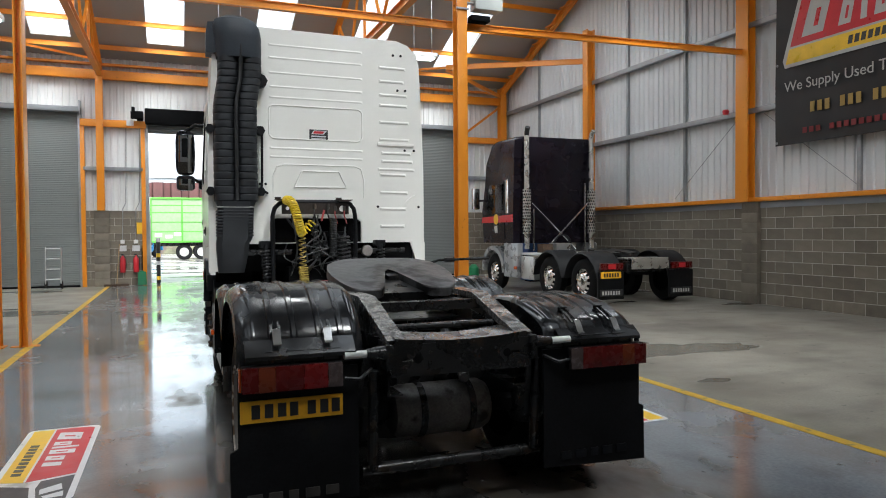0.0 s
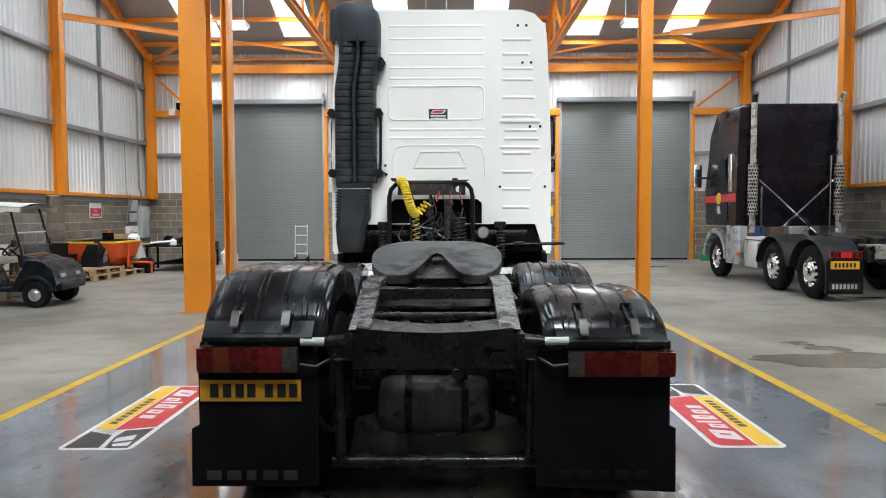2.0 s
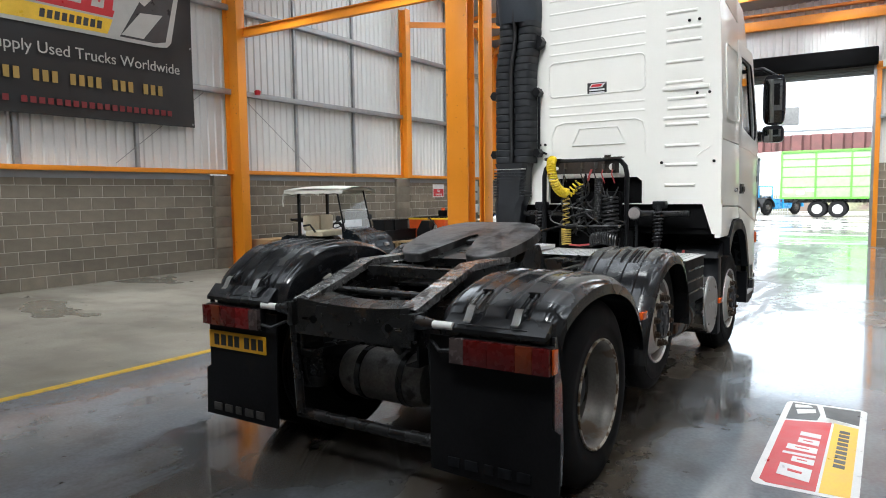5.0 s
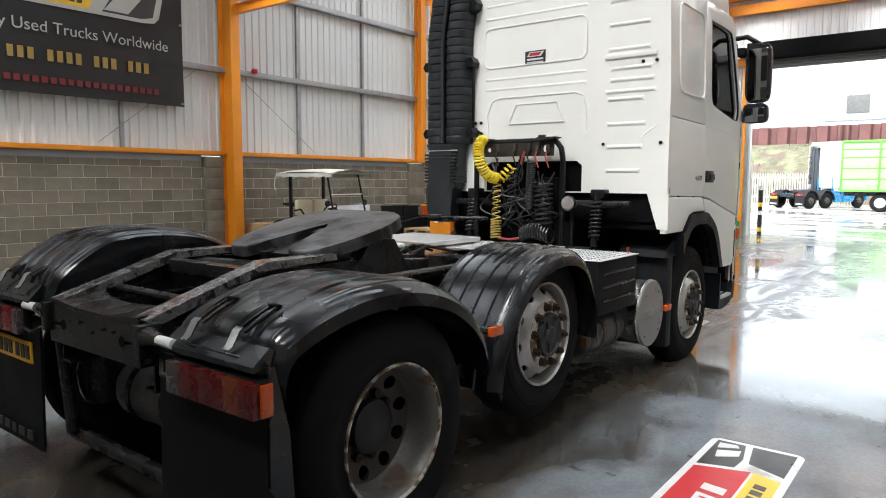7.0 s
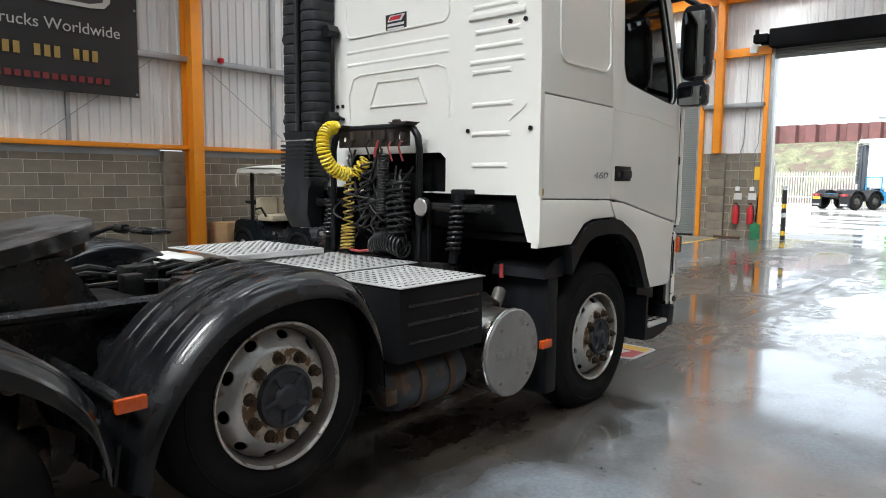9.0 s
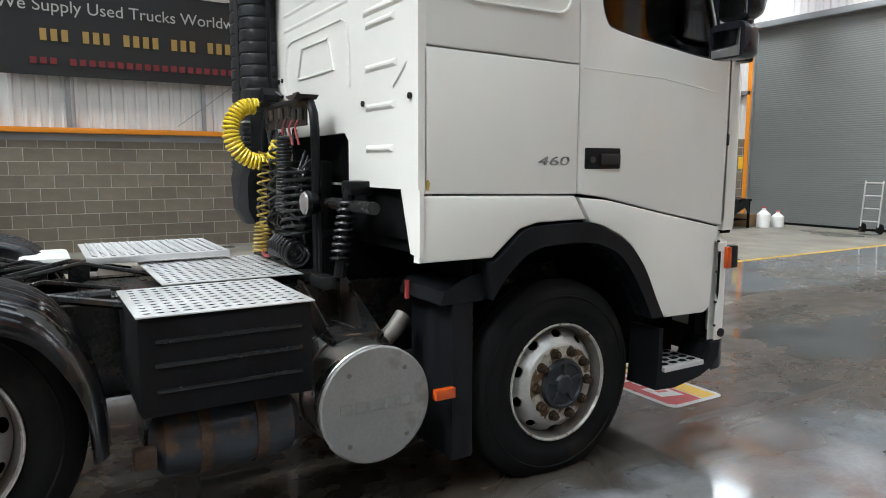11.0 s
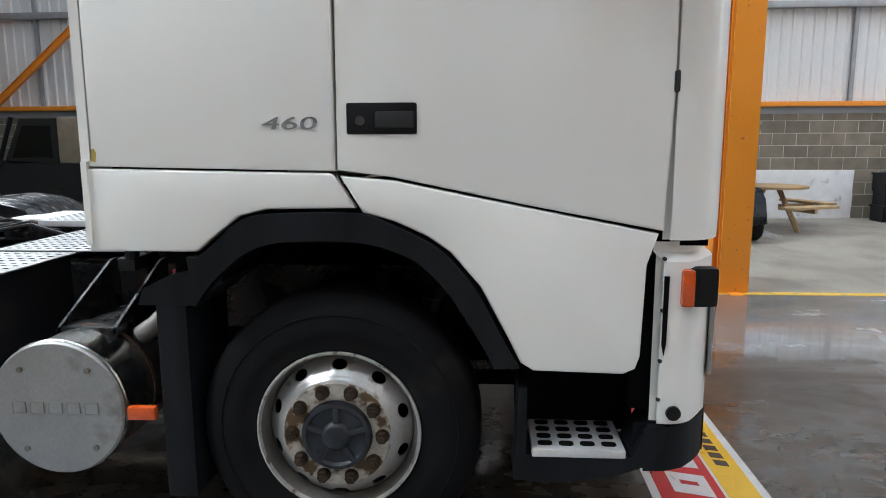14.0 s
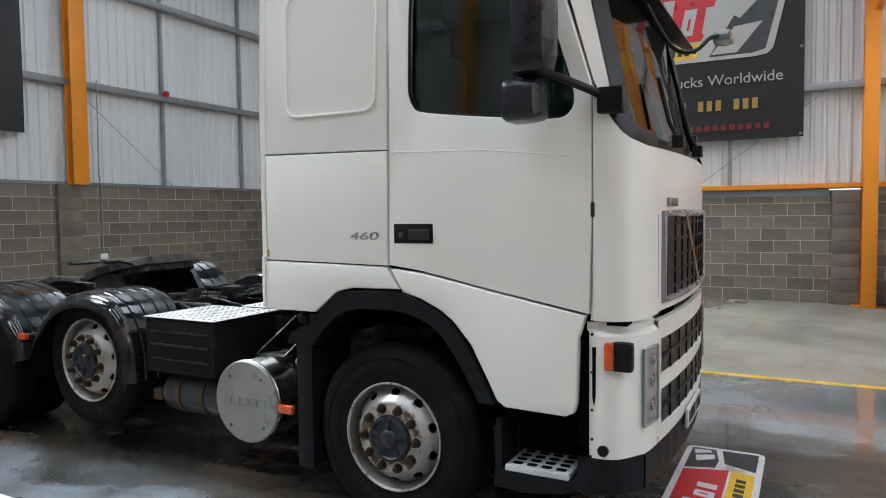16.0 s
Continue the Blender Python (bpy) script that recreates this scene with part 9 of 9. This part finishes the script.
part("red_panel", Geo().box(XL + 0.012, XL + 0.014, 19.63, 20.24, 1.55, 1.80), M_SIGNR, sg)
mt = Matrix.Translation((XL + 0.016, 19.935, 1.73)) @ pose(0, 0, 0, 90, 0, 90)
text("sign_text", "No", M_LOGOW, mt, 0.12, sg)
text("sign_text", "smoking", M_LOGOW, Matrix.Translation((0, 0, -0.11)) @ mt, 0.12, sg)
# picnic bench and white board
bench = thing("picnic_bench", (0, 0, 0), "weathered wooden round picnic bench on the floor", "picnic bench")
part("tabletop", Geo().lathe([(0.70, 0.001), (0.70, 0.58), (0.74, 0.58), (0.74, 0.001)], (0, 0, 0), "z", 24), M_WOOD, bench)
for k in range(4):
    r = Matrix.Rotation(k * math.pi / 2 + 0.4, 4, "Z")
    part("leg", Geo().cyl((0.15, 0, 0.70), (0.62, 0, 0.0), 0.04, 6).shear(lambda x, y, z: tuple(r @ Vector((x, y, z)))), M_WOOD, bench)
    part("seat", Geo().box(0.68, 0.95, -0.5, 0.5, 0.41, 0.45, 0.005, m=r), M_WOOD, bench)
    part("bearer", Geo().box(0.2, 0.95, -0.03, 0.03, 0.34, 0.41, 0.0, m=r), M_WOOD, bench)
bench.location = (-6.45, 13.75, 0)
solid("board", Geo().box(XL + 0.01, XL + 0.06, 13.4, 15.86, 0.0, 0.93, 0.01), M_LOGOW, "white sheet board leaning on the block wall", "board")
# step ladder
lad = thing("step_ladder", (-7.4, 3.95, 0), "aluminium step ladder standing by the wall", "ladder")
for s in (-1, 1):
    part("stile", Geo().tube([(-7.2, 3.95 + s * 0.27, 0), (-7.45, 3.95 + s * 0.19, 1.7)], 0.02, 6), M_ALU, lad)
    part("rear_stile", Geo().tube([(-7.75, 3.95 + s * 0.25, 0), (-7.5, 3.95 + s * 0.19, 1.4)], 0.014, 6), M_ALU, lad)
for i in range(5):
    u = (i + 0.6) * 0.16
    part("tread", Geo().box(-7.2 - 0.25 * u - 0.04, -7.2 - 0.25 * u + 0.04, 3.95 - 0.27 + 0.08 * u, 3.95 + 0.27 - 0.08 * u, u * 1.7, u * 1.7 + 0.025), M_ALU, lad)
part("top_rail", Geo().tube([(-7.45, 3.76, 1.68), (-7.45, 3.80, 1.73), (-7.45, 4.10, 1.73), (-7.45, 4.14, 1.68)], 0.02, 6), M_ALU, lad)
pole = solid("pole", Geo().tube([(-7.85, 2.4, 0.92), (-7.85, 4.7, 0.45)], 0.05, 8), M_ORANGE, "orange steel pole leaning along the wall", "pole")
solid("bracket", Geo().box(XL, -7.80, 2.3, 2.4, 0.0, 0.93).box(XL, -7.80, 4.5, 4.6, 0.0, 0.45), M_DARK, "dark steel stand that holds the pole", "stand")


def off_roader(m):
    th = thing("off_road_car", (0, 0, 0), "dark off-road pickup with khaki canvas back by the wall", "car")
    part("body", Geo().plate([(-1.95, 0.55), (-1.95, 1.12), (-0.3, 1.15), (0.55, 1.15), (0.65, 1.22), (1.9, 1.15), (2.0, 1.05), (2.0, 0.55), (1.55, 0.5), (1.5, 0.85), (0.85, 0.85), (0.75, 0.5), (-0.75, 0.5), (-0.85, 0.85), (-1.5, 0.85), (-1.58, 0.55)], -0.82, 0.82, "y"), M_OLIVE, th)
    cabp = part("cab", Geo().plate([(-0.35, 1.15), (-0.35, 1.92), (0.30, 1.92), (0.62, 1.2)], -0.78, 0.78, "y"), M_OLIVE, th)
    for s in (-1, 1):
        part("window_pane", Geo().plate([(-0.25, 1.25), (-0.25, 1.8), (0.25, 1.8), (0.48, 1.25)], s * 0.785, s * 0.795, "y"), M_DGLASS, cabp)
    part("canvas", Geo().box(-1.93, -0.36, -0.80, 0.80, 1.14, 1.95, 0.06), M_CANVAS, th)
    for x in (-1.2, 1.18):
        for s in (-1, 1):
            w = part("wheel", Geo().lathe([(-0.13, 0.2), (-0.13, 0.36), (-0.08, 0.40), (0.08, 0.40), (0.13, 0.36), (0.13, 0.2)], (x, s * 0.74, 0.40), "y", 24), M_RUBBER, th)
            part("rim", Geo().lathe([(0.0, 0.21), (0.05, 0.17), (0.07, 0.08), (0.09, 0.001)], (x, s * 0.74, 0.40), "y", 18, s), M_ALU, w)
            part("arch", Geo().tube([(x + 0.44 * math.cos(a), s * 0.82, 0.42 + 0.44 * math.sin(a)) for a in [radians(q) for q in range(10, 171, 16)]], 0.04, 8), M_OLIVE, th)
    part("spare_wheel", Geo().lathe([(-0.1, 0.001), (-0.1, 0.36), (0.1, 0.38), (0.12, 0.2), (0.1, 0.001)], (-2.05, 0.1, 0.95), "x", 24), M_RUBBER, th)
    part("headlamp", Geo().lathe([(0, 0.001), (0.0, 0.09), (0.03, 0.08), (0.04, 0.001)], (2.0, 0.55, 0.92), "x", 14), M_CLEAR, th)
    part("bumper", Geo().box(1.98, 2.12, -0.8, 0.8, 0.55, 0.68, 0.02), M_BLACK, th)
    part("snorkel", Geo().tube([(0.7, 0.86, 1.1), (0.62, 0.86, 1.3), (0.4, 0.84, 1.95)], 0.04, 8), M_BLACK, th)
    th.matrix_basis = m
    return th


off_roader(pose(-6.65, 1.05, 0, 0, 0, -90))
# fire extinguishers, signs and broom by the north door
for x in (-0.83, -0.45):
    th = thing("fire_extinguisher", (x, YN - 0.1, 0.35), "red fire extinguisher hung on the block wall", "fire extinguisher", "fire extinguishers")
    b = part("cylinder", Geo().lathe([(0, 0.001), (0.0, 0.07), (0.02, 0.08), (0.42, 0.08), (0.5, 0.03), (0.53, 0.02), (0.53, 0.001)], (x, YN - 0.095, 0.42), "z", 18), M_SIGNR, th)
    part("valve", Geo().box(x - 0.05, x + 0.03, YN - 0.12, YN - 0.07, 0.95, 1.0, 0.01), M_INK, th)
    part("hose", Geo().tube([(x + 0.02, YN - 0.1, 0.97), (x + 0.09, YN - 0.1, 0.88), (x + 0.095, YN - 0.1, 0.55)], 0.012, 6), M_HOSEB, th)
    part("bracket", Geo().box(x - 0.05, x + 0.05, YN - 0.02, YN + 0.01, 0.7, 0.8), M_RAIL, th)
    sgn = thing("notice", (x, YN, 1.1), "small white notice on the block wall", "notice", "wall notices")
    part("notice_plate", Geo().box(x - 0.11, x + 0.11, YN - 0.008, YN + 0.002, 1.08, 1.26), M_LOGOW, sgn)
    part("switch", Geo().box(x - 0.06, x + 0.06, YN - 0.05, YN + 0.002, 1.32, 1.44, 0.008), M_WHITE, sgn)
    part("conduit", Geo().tube([(x, YN - 0.02, 1.44), (x + 0.02, YN - 0.02, 2.4), (x + 0.12, YN - 0.10, 2.6), (x + 0.16, YN - 0.10, 5.0)], 0.014, 6), M_RAIL, sgn)
ntc = solid("notice", Geo().box(-0.42, -0.26, YN - 0.006, YN + 0.004, 1.62, 1.98), M_LOGOY, "yellow notice on the block wall", "notice", "wall notices")
solid("notice", Geo().box(5.72, 5.88, YN - 0.006, YN + 0.004, 1.5, 1.85), M_LOGOY, "yellow notice on the block wall", "notice", "wall notices")
solid("notice", Geo().box(-6.75, -6.6, YN - 0.006, YN + 0.004, 1.5, 1.85), M_LOGOY, "yellow notice on the block wall", "notice", "wall notices")
broom = thing("broom", (-1.0, YN - 0.2, 0), "wide yard broom leaning on the block wall", "broom")
part("head", Geo().box(-1.35, -0.65, YN - 0.28, YN - 0.18, 0.0, 0.07, 0.01), M_RUST, broom)
part("handle", Geo().cyl((-1.0, YN - 0.22, 0.07), (-0.92, YN - 0.03, 1.3), 0.014, 8), M_WOOD, broom)
sh = thing("shovel", (-0.28, YN - 0.2, 0), "green plastic shovel leaning beside the door", "shovel")
part("blade", Geo().plate([(-0.40, 0.02), (-0.14, 0.02), (-0.16, 0.42), (-0.28, 0.48), (-0.40, 0.42)], YN - 0.2, YN - 0.17, "y"), material("green_plastic", (0.02, 0.16, 0.07), 0.5), sh)
part("handle", Geo().cyl((-0.28, YN - 0.18, 0.42), (-0.27, YN - 0.05, 1.25), 0.015, 8), M_DARK, sh)
# door control boxes, alarms and the heater on the column
for x in (-0.55, 4.55, -7.1):
    ob = solid("control_box", Geo().box(x - 0.1, x + 0.1, YN - 0.2, YN - 0.125, 4.98, 5.18, 0.01), M_WHITE, "white door control box on the orange beam", "control box", "door controls")
    b = thing("door_motor", (x + 0.3, YN - 0.2, 5.2), "dark shutter motor with cables above the beam", "motor", "shutter motors")
    part("motor_body", Geo().box(x + 0.2, x + 0.38, YN - 0.3, YN - 0.125, 5.15, 5.38, 0.02), M_DARK, b)
for p, d in (((XR - 0.12, 12.2, 4.27), 0), ((-3.42, YS + 0.13, 4.27), 0), ((XL + 0.14, 12.05, 4.05), 0)):
    ob = solid("alarm_sounder", Geo().lathe([(-0.05, 0.001), (-0.05, 0.06), (0.03, 0.075), (0.06, 0.05), (0.06, 0.001)], p, "z", 16), M_SIGNR, "round red alarm sounder on the rail", "alarm", "alarm sounders")
ht = thing("camera_box", (5.9, 11.4, 5.6), "grey floodlight and junction box strapped to the column", "floodlight")
part("box", Geo().box(5.72, 6.25, 11.15, 11.4, 5.55, 5.85, 0.01), M_BOXG, ht)
part("lamp_head", Geo().box(5.62, 5.98, 11.1, 11.3, 5.32, 5.42, 0.01), M_DARK, ht)
part("arm", Geo().cyl((5.38, 11.2, 5.65), (5.8, 11.25, 5.65), 0.025, 8), M_RAIL, ht)
for z in (5.5, 5.72):
    part("strap", Geo().box(5.34, 5.58, 11.12, 11.15, z, z + 0.03), M_RAIL, ht)
# socket conduits on the south wall and the west wall
sk = thing("socket", (-1.95, YS, 1.0), "white wall socket with steel conduit on the block wall", "socket")
part("plate", Geo().box(-2.03, -1.87, YS - 0.002, YS + 0.05, 0.95, 1.06, 0.008), M_WHITE, sk)
part("conduit", Geo().tube([(-1.95, YS + 0.02, 1.05), (-1.95, YS + 0.02, 2.3), (-1.88, YS + 0.06, 2.55), (-1.86, YS + 0.12, 4.3)], 0.014, 6), M_RAIL, sk)
for (x0, y0, z0), (x1, y1, z1) in (((XL + 0.03, 11.7, 3.9), (XL + 0.03, 13.9, 2.3)), ((XL + 0.03, 10.6, 3.9), (XL + 0.03, 8.5, 2.3)), ((-1.6, YS + 0.03, 4.0), (-3.6, YS + 0.03, 2.4)), ((XR - 0.03, 11.9, 4.1), (XR - 0.03, 14.0, 2.4)), ((XR - 0.03, 11.2, 4.1), (XR - 0.03, 9.0, 2.4)), ((XL + 0.03, 4.2, 3.9), (XL + 0.03, 2.0, 2.3))):
    solid("bracing_rod", Geo().cyl((x0, y0, z0), (x1, y1, z1), 0.008, 6), M_RAIL, "thin steel bracing rod across the cladding", "rod", "bracing rods", "structure")
# blue bins by the east wall
for x, y, h in ((11.6, 19.6, 1.25), (11.9, 20.4, 1.15)):
    th = thing("wheelie_bin", (x, y, 0), "blue plastic bin by the block wall", "bin", "blue bins")
    part("bin_body", Geo().ring_loft([[(x - 0.4, y - 0.3, 0.05), (x + 0.4, y - 0.3, 0.05), (x + 0.4, y + 0.3, 0.05), (x - 0.4, y + 0.3, 0.05)], [(x - 0.5, y - 0.36, h), (x + 0.5, y - 0.36, h), (x + 0.5, y + 0.36, h), (x - 0.5, y + 0.36, h)]]), M_BLUEB, th)
    part("bin_lid", Geo().box(x - 0.52, x + 0.52, y - 0.38, y + 0.38, h, h + 0.06, 0.02), M_BLUEB, th)
    part("bin_foot", Geo().box(x - 0.3, x + 0.3, y - 0.2, y + 0.2, 0, 0.05), M_DARK, th)
solid("watering_can", Geo().lathe([(0, 0.001), (0, 0.2), (0.3, 0.18), (0.42, 0.08), (0.42, 0.001)], (10.95, YN - 0.5, 0), "z", 16), material("green_can", (0.02, 0.2, 0.08), 0.4), "green plastic can standing on the floor", "can")
# hand truck by the west shutter
ha = thing("hand_truck", (-2.6, 22.6, 0), "aluminium hand truck standing by the shutter", "hand truck")
for x in (-2.85, -2.45):
    part("rail", Geo().tube([(x, 22.9, 0.1), (x, 23.0, 1.25)], 0.018, 8), M_ALU, ha)
    part("wheel", Geo().lathe([(-0.03, 0.001), (-0.03, 0.12), (0.03, 0.12), (0.03, 0.001)], (x, 23.0, 0.12), "x", 16), M_RUBBER, ha)
for z in (0.3, 0.6, 0.9, 1.2):
    part("rung", Geo().cyl((-2.85, 22.9 + 0.09 * z, z), (-2.45, 22.9 + 0.09 * z, z), 0.014, 8), M_ALU, ha)
part("toe_plate", Geo().box(-2.86, -2.44, 22.65, 22.92, 0.02, 0.035), M_ALU, ha)


# single blocks of the walls, nearest stretches
for wall, m in PENDING:
    o = new("brick", BLOCK)
    o.parent = wall
    o.matrix_basis = m
